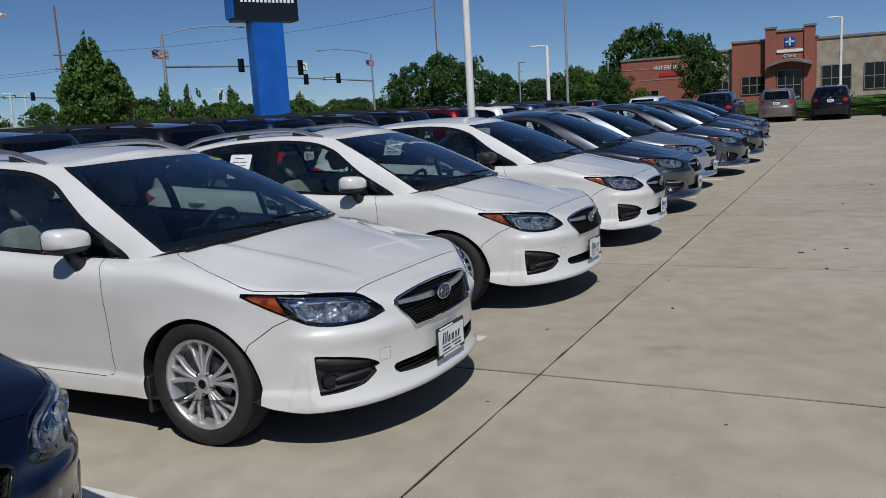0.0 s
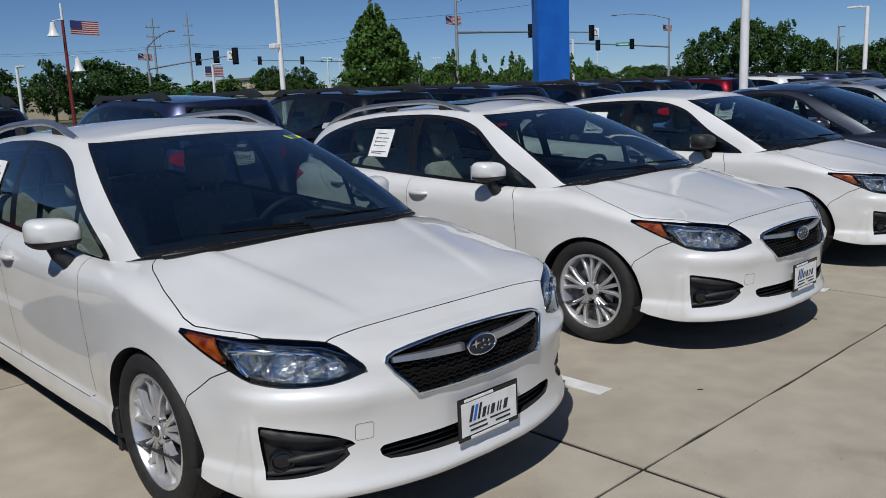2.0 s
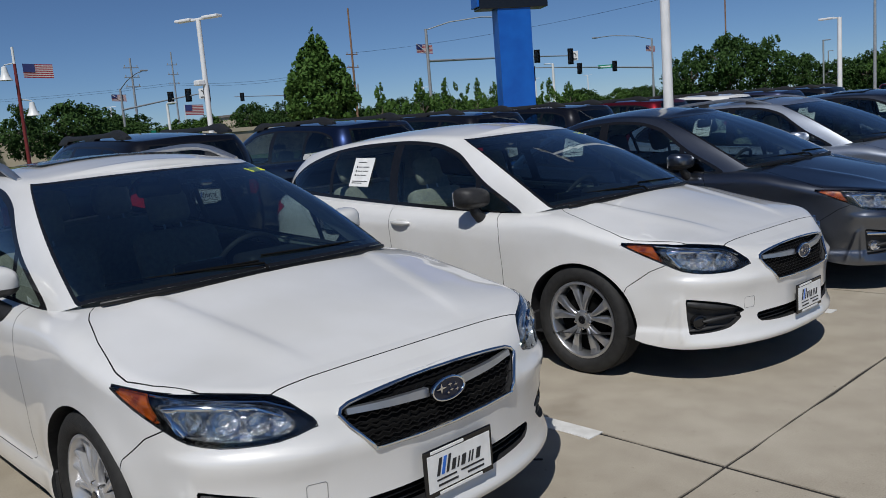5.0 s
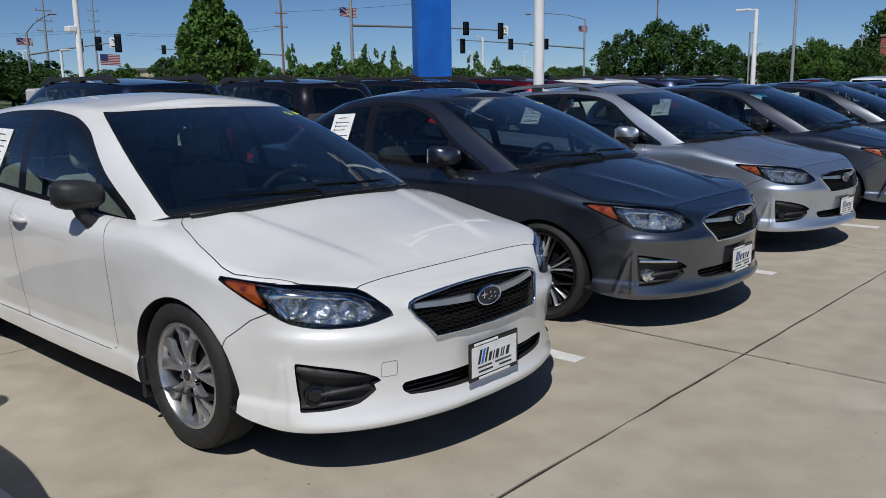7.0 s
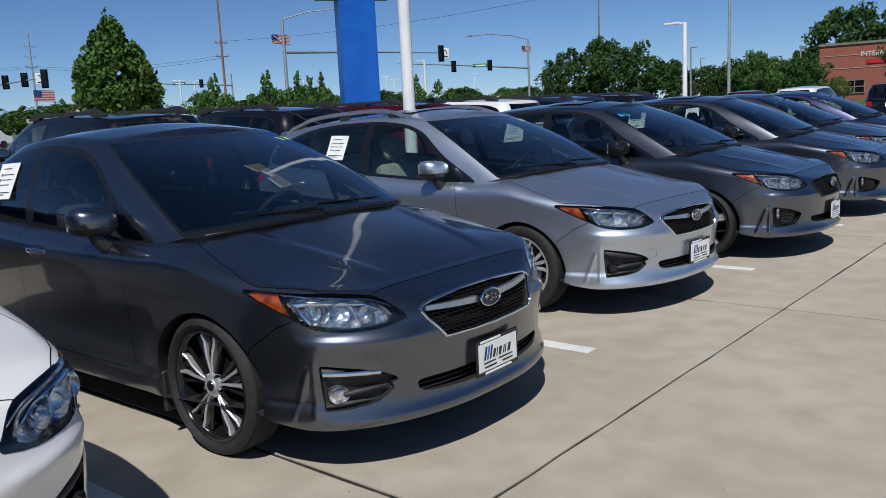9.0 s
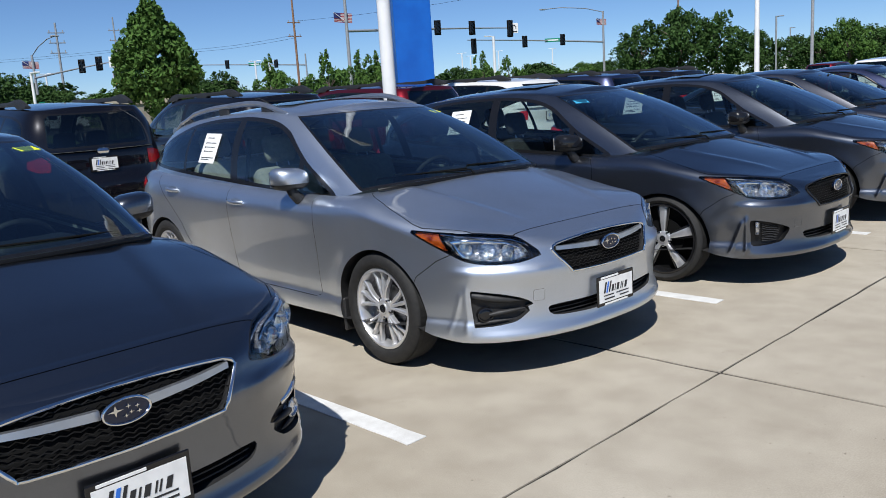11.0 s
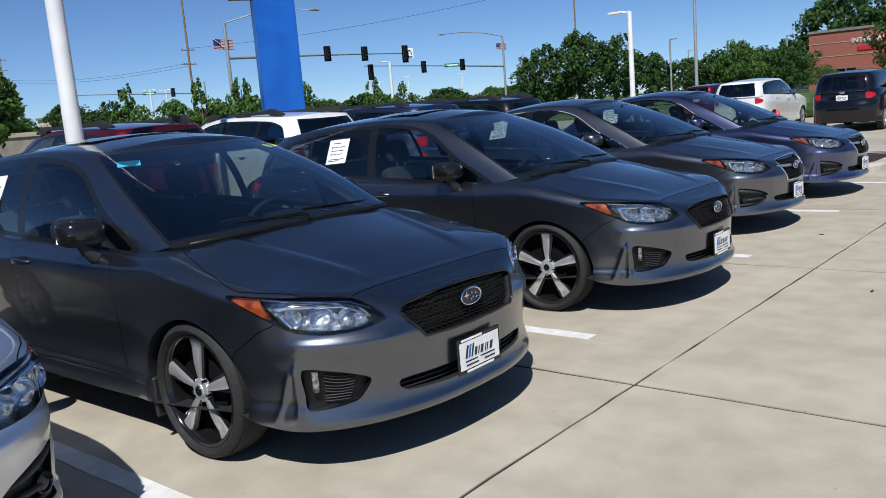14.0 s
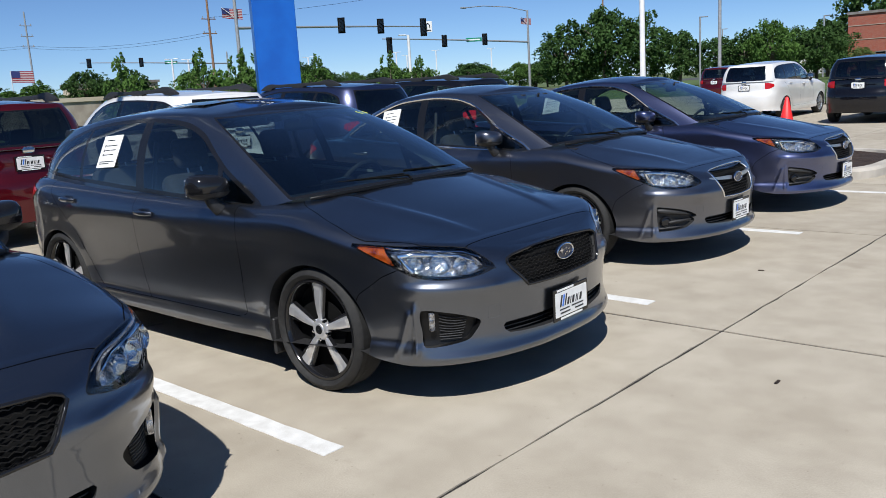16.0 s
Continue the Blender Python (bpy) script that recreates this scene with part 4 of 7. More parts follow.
def dealer_plate(root, x, y0, z, facing=1):
    """A white dealer plate in a black frame; its lettering as plain bars."""
    pl = new("dealer_plate")
    link(pl, root)
    tagged(pl, "white dealer plate with dark lettering in a black frame")
    fx = lambda a, b: (min(x + a * facing, x + b * facing), max(x + a * facing, x + b * facing))
    def slab(name, ya, yb, za, zb, a, b, mat, bev=0.0):
        lo, hi = fx(a, b)
        return part(name, put_box(bmesh.new(), (lo, y0 + ya, z + za), (hi, y0 + yb, z + zb), bev, 1), mat, pl)
    slab("plate_frame", -0.160, 0.160, -0.082, 0.082, 0.0, 0.009, GLOSS_BLACK, 0.003)
    slab("plate_face", -0.146, 0.146, -0.062, 0.063, 0.0, 0.011, PAPER)
    k = 1 if facing > 0 else -1
    # the large word, as upright bars of its letters' size, and the rows of small print
    for i, (c, w, h) in enumerate(((-0.104, 0.014, 0.058), (-0.083, 0.014, 0.058), (-0.062, 0.012, 0.058), (-0.036, 0.018, 0.036), (-0.014, 0.007, 0.036), (0.010, 0.020, 0.036), (0.038, 0.007, 0.036), (0.052, 0.007, 0.036), (0.080, 0.020, 0.036))):
        lean = 0.28
        bm = bmesh.new()
        xa = x + 0.0112 * facing
        for m0, m1, h0, h1 in ((-0.47, 0.47, 0, h),):
            f = [bm.verts.new((xa, y0 + k * (c + a * w + lean * b), z - 0.012 + b)) for a, b in ((m0, h0), (m1, h0), (m1, h1), (m0, h1))]
            g = [bm.verts.new((xa + 0.0012 * facing, v.co.y, v.co.z)) for v in f]
            bm.faces.new(g)
            for a in range(4):
                bm.faces.new((f[a], f[(a + 1) % 4], g[(a + 1) % 4], g[a]))
        part("letter_bar", bm, INK_BLUE if i == 1 else INK, pl)
    for (ya, yb, za, zb, mt) in ((-0.11, -0.02, -0.030, -0.024, INK), (0.0, 0.11, -0.030, -0.024, INK), (-0.105, -0.015, -0.049, -0.042, INK), (0.03, 0.11, -0.049, -0.042, INK),
                                 (-0.13, 0.02, 0.068, 0.077, PAPER), (-0.10, 0.10, -0.078, -0.069, PAPER)):
        slab("print_bar", min(k * ya, k * yb), max(k * ya, k * yb), za, zb, 0.009, 0.0122, mt)
    return pl


def paper_on_glass(root, up, s0, z0, w=0.235, h=0.225, side=-1, tilt=-2):
    """A printed sheet inside a side window."""
    o = new("window_sheet")
    link(o, root)
    tagged(o, "white printed paper sheet stuck in the window")
    p, n = up.v[:, :3], up.v[:, 3:6]
    sel = (p[:, 1] * side > 0.3)
    k = np.argmin((p[sel][:, 0] + s0) ** 2 + (p[sel][:, 2] - z0) ** 2)
    c, nn = p[sel][k], Vector(n[sel][k])
    c = Vector((-s0, c[1], z0)) + nn * 0.003
    X = Vector((1, 0, 0)) - nn * nn.x
    X.normalize()
    Z = X.cross(nn) if X.cross(nn).z > 0 else -X.cross(nn)
    tilt = math.radians(tilt)
    X, Z = X * math.cos(tilt) + Z * math.sin(tilt) * 0.6, Z * math.cos(tilt) - X * math.sin(tilt) * 0.6
    def sheet(name, a0, a1, b0, b1, d, mat):
        bm = bmesh.new()
        f = [bm.verts.new(c + X * a + Z * b + nn * d) for a, b in ((a0, b0), (a1, b0), (a1, b1), (a0, b1))]
        g = [bm.verts.new(v.co - nn * 0.0008) for v in f]
        bm.faces.new(f)
        bm.faces.new(g[::-1])
        for a in range(4):
            bm.faces.new((f[a], f[(a + 1) % 4], g[(a + 1) % 4], g[a]))
        return part(name, bm, mat, o)
    sheet("sheet", -w / 2, w / 2, -h / 2, h / 2, 0, PAPER)
    for a0, a1, b in ((-0.07, 0.03, 0.078), (-0.055, -0.01, 0.040), (0.0, 0.075, 0.040), (-0.055, 0.0, 0.008), (0.01, 0.07, 0.008), (-0.055, -0.015, -0.024), (-0.005, 0.055, -0.024), (-0.09, 0.09, -0.072), (-0.09, 0.03, -0.086)):
        sheet("print_bar", a0, a1, b - 0.0032, b + 0.0032, 0.0012, INK)
    for b in (0.040, 0.008, -0.024):
        sheet("print_mark", -0.078, -0.064, b - 0.008, b + 0.008, 0.0012, INK)


TRUE_HEIGHT = keyed([(-0.2, -0.2), (0, 0), (0.30, 0.303), (0.40, 0.392), (0.49, 0.48), (0.66, 0.633), (0.81, 0.783), (1.0, 0.975), (1.15, 1.135), (1.3, 1.3), (1.8, 1.8)])


def settle(root, *skins):
    """Brings the heights of a body built to round numbers to those of the real one."""
    todo = [(o, Matrix.Identity(4)) for o in root.children]
    while todo:
        o, m = todo.pop()
        if o.matrix_local != Matrix.Identity(4):
            continue
        todo += [(c, m) for c in o.children]
        if o.data is not None:
            co = np.empty(3 * len(o.data.vertices))
            o.data.vertices.foreach_get("co", co)
            co[2::3] = TRUE_HEIGHT(co[2::3])
            o.data.vertices.foreach_set("co", co)
            o.data.update()
    for k in skins:
        k.v[:, 2] = TRUE_HEIGHT(k.v[:, 2])


def make_car(name, S, label, paint, seat_mat=BEIGE, detailed=True, fine=1.0, black_grille=False, sport=False):
    """One car at the origin, its nose at x = 0 and looking along +x."""
    root = thing(name, label, "car")
    low, up = lower_skin(S, fine), upper_skin(S, fine)
    a1, a2, L = S["axle"], S["axle"] + S["base"], S["length"]
    X = lambda v: -v[:, 0]
    # wheel openings
    for sw in (a1, a2):
        hit = low.cut(np.where(np.abs(low.v[:, 1]) > 0.55, np.hypot(X(low.v) - sw, low.v[:, 2] - 0.315) - 0.368, 1.0))
        low.tag[hit] = "arch"
    # the deck under the glass is open
    belt = np.array([(p[0], p[1]) for p in catmull(S["belt"], np.linspace(0, len(S["belt"]) - 1, 60))])
    ring = np.vstack([belt, belt[1:-1][::-1] * [1, -1]])
    hit = low.cut(np.where(low.v[:, 7] > 0.86, inside(ring, X(low.v), low.v[:, 1]) + 0.02, 1.0), ["body"])
    low.tag[hit] = "open"
    if detailed:
        fr = lambda v: (v[:, 0] > -0.75) & (v[:, 7] < 1.5)
        hit = low.cut(np.where(fr(low.v), inside(HEADLIGHT, low.v[:, 6], low.v[:, 2]), 1.0), ["body"])
        low.tag[hit] = "headlight"
        hit = low.cut(np.maximum(1.0 + 0.75 * (low.v[:, 2] - 0.70) - low.v[:, 6], np.where(fr(low.v), inside(HEADLIGHT, low.v[:, 6], low.v[:, 2]), 1.0) + 0.007), ["headlight"])
        low.tag[hit] = "amber"
        core = outline([(0.56, 0.680), (0.62, 0.738), (0.80, 0.774), (1.04, 0.793), (0.995, 0.735), (0.92, 0.684), (0.78, 0.660), (0.63, 0.658)], 4)
        hit = low.cut(np.where(fr(low.v), inside(core, low.v[:, 6], low.v[:, 2]), 1.0), ["headlight"])
        low.tag[hit] = "lamp_core"
        fog = FOG_SPORT if sport else FOG
        hit = low.cut(np.where(fr(low.v), inside(fog, low.v[:, 6], low.v[:, 2]), 1.0), ["body"])
        low.tag[hit] = "fog"
        for tag, shape in (("grille", S.get("grille", GRILLE)), ("intake", INTAKE)):
            hit = low.cut(np.where((low.v[:, 0] > -0.35) & (low.v[:, 7] < 1.5), inside(shape, low.v[:, 1], low.v[:, 2]), 1.0), ["body"])
            low.tag[hit] = tag
        hood = np.array([(0.24, -0.2), (0.24, 0.20), (0.238, 0.40), (0.231, 0.50), (0.221, 0.56), (0.235, 0.63), (0.31, 0.71), (0.49, 0.80), (0.60, 0.835), (0.68, 0.836), (0.90, 0.797), (1.08, 0.752), (1.15, 0.72), (1.22, 0.66), (1.45, 0.6), (1.45, -0.2)])
        seam(low, lambda v: np.where(v[:, 2] > 0.70, inside(hood, X(v), np.abs(v[:, 1])), 0.5), "hood", width=0.0022)
        bump_shape = np.array([(-0.2, 0.0), (0.76, 0.0), (0.66, 0.50), (0.63, 0.56), (0.50, 0.66), (0.40, 0.705), (0.36, 0.76), (0.2, 0.95), (-0.2, 0.95)])
        seam(low, lambda v: inside(bump_shape, X(v), v[:, 2]), "bumper")
    for k, d in enumerate(S["doors"]):
        seam(low, lambda v: np.where(np.abs(v[:, 1]) > 0.6, inside(np.array(d), X(v), v[:, 2]), 0.5), ("door_f", "door_r")[k], width=0.002)
    # rear lamps
    tail = S.get("tail_lamp", [(L - 0.50, 0.945), (L - 0.30, 0.985), (L - 0.02, 0.985), (L + 0.1, 0.98), (L + 0.1, 0.82), (L - 0.14, 0.82), (L - 0.30, 0.86)])
    hit = low.cut(np.where((np.abs(low.v[:, 1]) > S.get("tail_in", 0.45)) & (low.v[:, 7] < 0.999), inside(np.array(tail), X(low.v), low.v[:, 2]), 1.0), ["body", "door_r"])
    low.tag[hit] = "tail_lamp"
    cen = low.v[low.f].mean(1)
    rest = low.tag == "body"
    low.tag[rest & (cen[:, 2] < 0.33) & (cen[:, 0] < -a1) & (cen[:, 0] > -a2)] = "sill"
    rest = low.tag == "body"
    low.tag[rest & (cen[:, 0] > -1.7)] = "fender"
    rest = low.tag == "body"
    low.tag[rest & (cen[:, 0] > -L + 0.45)] = "quarter"
    low.tag[low.tag == "body"] = "tail"
    # slivers cut off from a rear panel go with the sill
    own = np.nonzero(low.tag == "quarter")[0]
    mark = np.arange(len(low.v))
    for _ in range(400):
        m = mark[low.f[own]].min(1)
        before = mark.copy()
        np.minimum.at(mark, low.f[own].ravel(), np.repeat(m, 3))
        if (before == mark).all():
            break
    kind, count = np.unique(mark[low.f[own][:, 0]], return_counts=True)
    small = set(kind[count < 0.25 * count.max()])
    low.tag[[i for i in own if mark[low.f[i, 0]] in small]] = "sill"
    for tag, nm in NAMED.items():
        both = (0,) if tag in ("hood", "bumper", "tail", "gap") else (-1, 1)
        for sgn in both:
            f = low.f[low.tag == tag]
            if sgn:
                f = f[low.v[f][:, :, 1].mean(1) * sgn > 0]
            if not len(f):
                continue
            ids, inv = np.unique(f, return_inverse=True)
            v, nn = low.v[ids, :3], low.v[ids, 3:6]
            mesh_part(nm, v - nn * (0.003 if tag == "gap" else 0), inv.reshape(-1, 3), GAP if tag == "gap" else paint, root, normals=nn)
    for sgn in (-1, 1):
        f = low.f[low.tag == "tail_lamp"]
        f = f[low.v[f][:, :, 1].mean(1) * sgn > 0]
        if len(f):
            ids, inv = np.unique(f, return_inverse=True)
            mesh_part("tail_light", low.v[ids, :3] + low.v[ids, 3:6] * 0.004, inv.reshape(-1, 3), RED_LENS, root, "red tail light", normals=low.v[ids, 3:6])
    # wheel wells
    for sw in (a1, a2):
        for sgn in (-1, 1):
            f = low.f[low.tag == "arch"]
            c = low.v[f].mean(1)
            f = f[(c[:, 1] * sgn > 0) & (np.abs(c[:, 0] + sw) < 0.5)]
            ids, inv = np.unique(f, return_inverse=True)
            tri, top = inv.reshape(-1, 3), low.v[ids, :3]
            deep = top.copy()
            deep[:, 1] = sgn * 0.52
            n, walls = len(ids), []
            for a, b in low.rim(tri):
                walls += [(b, a, n + a), (b, n + a, n + b)]
            mesh_part("wheel_well", np.vstack([top, deep]), walls + [tuple(t + n) for t in tri], PLASTIC, root, smooth=False)
    # underside
    part("underbody", put_box(bmesh.new(), (-L + 0.35, -0.60, 0.24), (-0.42, 0.60, 0.29), 0.02, 1), GAP, root)
    # unseen slab between the sills, added to block sunlight leaking through the door seams
    part("floor_pan", put_box(bmesh.new(), (-a2 + 0.40, -0.862, 0.255), (-a1 - 0.40, 0.862, 0.298), 0.004, 1), GAP, root)
    if detailed:
        front_of_car(low, root, S, black_grille, sport)
    # glass
    n = len(S["belt"])
    wc, rc = S.get("screen_to", 3.62), S.get("rear_from", n - 1 - 2.9)
    u_, v_ = (lambda v: v[:, 6]), (lambda v: v[:, 7])
    scr = lambda v: np.maximum(np.maximum(u_(v) - wc, v_(v) - 0.965), 0.0 - v_(v))
    hit = up.cut(scr(up.v), ["body"])
    up.tag[hit] = "screen_edge"
    hit = up.cut(np.maximum(np.maximum(u_(up.v) - wc + 0.09, v_(up.v) - 0.94), 0.022 - v_(up.v)), ["screen_edge"])
    up.tag[hit] = "screen"
    bk = lambda v: np.maximum(np.maximum(rc - u_(v), v_(v) - 0.90), S.get("rear_low", 0.12) - v_(v))
    hit = up.cut(np.where(v_(up.v) < 1.5, bk(up.v), 1.0), ["body"])
    up.tag[hit] = "back_edge"
    hit = up.cut(np.where(v_(up.v) < 1.5, bk(up.v) + 0.045, 1.0), ["back_edge"])
    up.tag[hit] = "back"
    G = outline(S["glazing"], 6)
    sd = lambda v: np.where((np.abs(v[:, 1]) > 0.35) & (u_(v) > wc - 0.4), inside(G, X(v), v[:, 2]), 1.0)
    hit = up.cut(sd(up.v), ["body"])
    up.tag[hit] = "frame"
    hit = up.cut(sd(up.v) + 0.024, ["frame"])
    up.tag[hit] = "side"
    for k, (p0, p1) in enumerate(S["pillars"]):
        pl = lambda v: X(v) - (p0 + p1) / 2 - S.get("lean", 0.06) * (v[:, 2] - 1.15)
        h0 = up.cut(pl(up.v) - (p1 - p0) / 2, ["side"])
        up.tag[h0] = "side_x"
        h1 = up.cut(pl(up.v) + (p1 - p0) / 2, ["side_x"])
        up.tag[(up.tag == "side_x") & ~h1] = "frame"
        up.tag[up.tag == "side_x"] = "glass%d" % k
    up.tag[up.tag == "side"] = "glass%d" % len(S["pillars"])
    roofed = up.v[up.f][:, :, 7].min(1) > 0.93
    up.tag[(up.tag == "body") & roofed] = "roof"
    for tag, nm, mat, lab in (("roof", "roof_panel", paint, ""), ("body", "body_frame", paint, ""), ("screen_edge", "windshield_band", GLOSS_BLACK, "black band round the windshield"),
                              ("back_edge", "rear_window_band", GLOSS_BLACK, ""), ("screen", "windshield", SCREEN, "green tinted windshield"), ("back", "rear_window", PRIVACY, "dark tinted rear window")):
        pt = up.patch([tag])
        if pt is not None:
            v, f, nn, _ = pt
            mesh_part(nm, v, f, mat, root, lab, normals=nn)
    for sgn in (-1, 1):
        for tag, nm, mat in [("frame", "window_frame", GLOSS_BLACK)] + [("glass%d" % k, "side_window", GLASS if k < 2 else S.get("rear_glass", GLASS)) for k in range(len(S["pillars"]) + 1)]:
            f = up.f[up.tag == tag]
            f = f[up.v[f][:, :, 1].mean(1) * sgn > 0]
            if len(f):
                ids, inv = np.unique(f, return_inverse=True)
                mesh_part(nm, up.v[ids, :3], inv.reshape(-1, 3), mat, root, normals=up.v[ids, 3:6])
    if S.get("window_trim"):
        pp = up.v[:, :3]
        for sgn in (-1, 1):
            near = pp[pp[:, 1] * sgn > 0.3]
            pts = []
            for s, z in G[::2]:
                k = np.argmin((near[:, 0] + s) ** 2 + (near[:, 2] - z) ** 2)
                pts.append((-s, near[k, 1] + 0.006 * sgn, z))
            loop_bar("window_trim", pts, 0.011, CHROME, root, 6, True, "chrome line round the side windows")
    cabin(root, S, low, up, seat_mat)
    # handles, wipers, scuttle, spoiler
    for (s, z) in S.get("handles", ((2.46, 0.865), (3.43, 0.905))):
        y = surface_y(low, [s], [z])[0]
        for sgn in (-1, 1):
            h = new("door_handle")
            link(h, root)
            bm = bmesh.new()
            pts = [(-s + 0.095 - 0.19 * t, sgn * (y + 0.004 + 0.026 * math.sin(math.pi * min(1, max(0, t))) ** 0.6), z + 0.004 * t) for t in np.linspace(0, 1, 9)]
            put_tube(bm, pts, [0.011, 0.015, 0.016, 0.016, 0.016, 0.016, 0.016, 0.015, 0.011], 8)
            part("chrome_grip" if S.get("bright") else "grip", bm, CHROME if S.get("bright") else paint, h, "", True)
            bm = bmesh.new()
            bmesh.ops.create_uvsphere(bm, u_segments=18, v_segments=10, radius=1)
            for v in bm.verts:
                v.co = Vector((-s + v.co.x * 0.07, sgn * (y - 0.002 + v.co.y * 0.004), z + v.co.z * 0.032))
            part("handle_cup", bm, paint, h, "", True)
    if detailed:
        bl = catmull(S["belt"], np.linspace(0, 2.9, 14))
        bm = bmesh.new()
        pts = [(-p[0] + 0.004, p[1], p[2] - 0.012) for p in bl]
        full = [(x, -y, z) for x, y, z in pts[::-1]] + pts[1:]
        put_tube(bm, full, 0.010, 8)
        part("scuttle", bm, GRILLE_BLACK, root, "", True)
        for (y0, y1) in ((0.60, -0.02), (-0.05, -0.62)):
            w = new("wiper")
            link(w, root)
            pts = []
            for t in np.linspace(0, 1, 9):
                y = y0 + (y1 - y0) * t
                b = catmull(S["belt"], np.array([min(3.4, np.interp(abs(y), [0, 0.25, 0.46, 0.63, 0.735], [0, 1, 2, 3, 4]))]))[0]
                pts.append((-b[0] - 0.040 - 0.03 * t, y, b[2] + 0.026 + 0.014 * t))
            part("wiper_blade", put_tube(bmesh.new(), pts, 0.0042, 6), GAP, w)
            part("wiper_arm", put_tube(bmesh.new(), [(pts[0][0] + 0.06, pts[0][1] * 0.95, pts[0][2] - 0.03), (pts[0][0] + 0.03, pts[0][1] * 0.9, pts[0][2] - 0.008), pts[4]], [0.0065, 0.006, 0.004], 6), GAP, w)
        # towing cover beside the plate
        yz = [(-0.50 + 0.03 * c, 0.447 + 0.03 * d) for c, d in ((-1, -0.8), (-0.8, -1), (0.8, -1), (1, -0.8), (1, 0.8), (0.8, 1), (-0.8, 1), (-1, 0.8))]
        pv = low.v[(low.v[:, 0] > -0.5) & (np.hypot(low.v[:, 1] + 0.50, low.v[:, 2] - 0.447) < 0.06), :3]
        fit = np.linalg.lstsq(np.stack([np.ones(len(pv)), pv[:, 1], pv[:, 2], pv[:, 1] ** 2, pv[:, 2] ** 2], 1), pv[:, 0], rcond=None)[0]
        loop_bar("tow_cover_seam", [(float(fit @ [1, y, z, y * y, z * z]) + 0.0006, y, z) for y, z in yz], 0.0008, SEAM_GREY, root, 4)
        for sgn in (-1, 1):
            # mud guards
            part("mud_guard", put_box(bmesh.new(), (-a1 - 0.37, sgn * 0.80 - 0.075, 0.13), (-a1 - 0.345, sgn * 0.80 + 0.075, 0.33), 0.008, 1), PLASTIC, root)
    settle(root, low, up)
    return root, low, up


PAINTED = {"hood", "front_bumper", "front_fender", "front_door", "rear_door", "rear_quarter_panel", "tailgate", "rocker_panel", "roof_panel", "body_frame", "grip", "handle_cup", "spoiler"}
CLOTHED = {"seat_cushion", "seat_back", "head_restraint"}


def repaint(root, paint, cloth=None):
    for o in root.children_recursive:
        base = o.name.split(".")[0]
        want = paint if base in PAINTED else cloth if base in CLOTHED else None
        if want is not None:
            o.material_slots[0].link = "OBJECT"
            o.material_slots[0].material = want


def roof_rails(root, up, mat, s0=2.22, s1=4.0, y=0.565, h=0.055):
    p = up.v[:, :3]
    for sgn in (-1, 1):
        ss = np.linspace(s0, s1, 15)
        zs = [float(p[np.argmin((p[:, 0] + s) ** 2 + (p[:, 1] - sgn * y * (1 - 0.07 * k / 14)) ** 2), 2]) for k, s in enumerate(ss)]
        pts = [(-s, sgn * y * (1 - 0.07 * k / 14), z + h * min(1, 4.2 * min(k, 14 - k) / 14) ** 0.8) for k, (s, z) in enumerate(zip(ss, zs))]
        r = new("roof_rail")
        link(r, root)
        tagged(r, "silver roof rail" if mat is SATIN else "black roof rail")
        bm = put_tube(bmesh.new(), pts, [0.013] + [0.019] * 13 + [0.013], 8)
        part("rail_bar", bm, mat, r, "", True)
        for k in (2, 7, 12):
            part("rail_foot", put_box(bmesh.new(), (pts[k][0] - 0.07, pts[k][1] - 0.012, zs[k] - 0.01), (pts[k][0] + 0.07, pts[k][1] + 0.012, pts[k][2]), 0.008, 1), PLASTIC, r)


def sunroof(root, up):
    p, n = up.v[:, :3], up.v[:, 3:6]
    bm = bmesh.new()
    rows = []
    for s in np.linspace(2.42, 2.86, 8):
        row = []
        for y in np.linspace(-0.40, 0.40, 11):
            k = np.argmin((p[:, 0] + s) ** 2 + (p[:, 1] - y) ** 2 + 10 * (p[:, 2] < 1.3))
            row.append(bm.verts.new((-s, y, p[k, 2] + 0.008)))
        rows.append(row)
    for a, b in zip(rows, rows[1:]):
        for k in range(10):
            bm.faces.new((a[k], b[k], b[k + 1], a[k + 1]))
    bmesh.ops.smooth_vert(bm, verts=bm.verts, factor=0.5, use_axis_z=True)
    part("sunroof", bm, GLOSS_BLACK, root, "dark glass sunroof", True)


def rear_spoiler(root, up, paint):
    bm = bmesh.new()
    n = 17
    rows = []
    for k in range(n):
        y = -0.50 + k / (n - 1)
        d = 0.10 * (1 - (y / 0.55) ** 4)
        rows.append([bm.verts.new((x, y, z)) for x, z in ((-4.02, 1.335 - 0.05 * y * y), (-4.10, 1.336 - 0.05 * y * y), (-4.10 - d, 1.305 - 0.05 * y * y), (-4.10 - d, 1.285 - 0.05 * y * y), (-4.06, 1.28))])
    for a, b in zip(rows, rows[1:]):
        for j in range(5):
            bm.faces.new((a[j], b[j], b[(j + 1) % 5], a[(j + 1) % 5]))
    bm.faces.new(rows[0])
    bm.faces.new(rows[-1][::-1])
    part("spoiler", bm, paint, root)

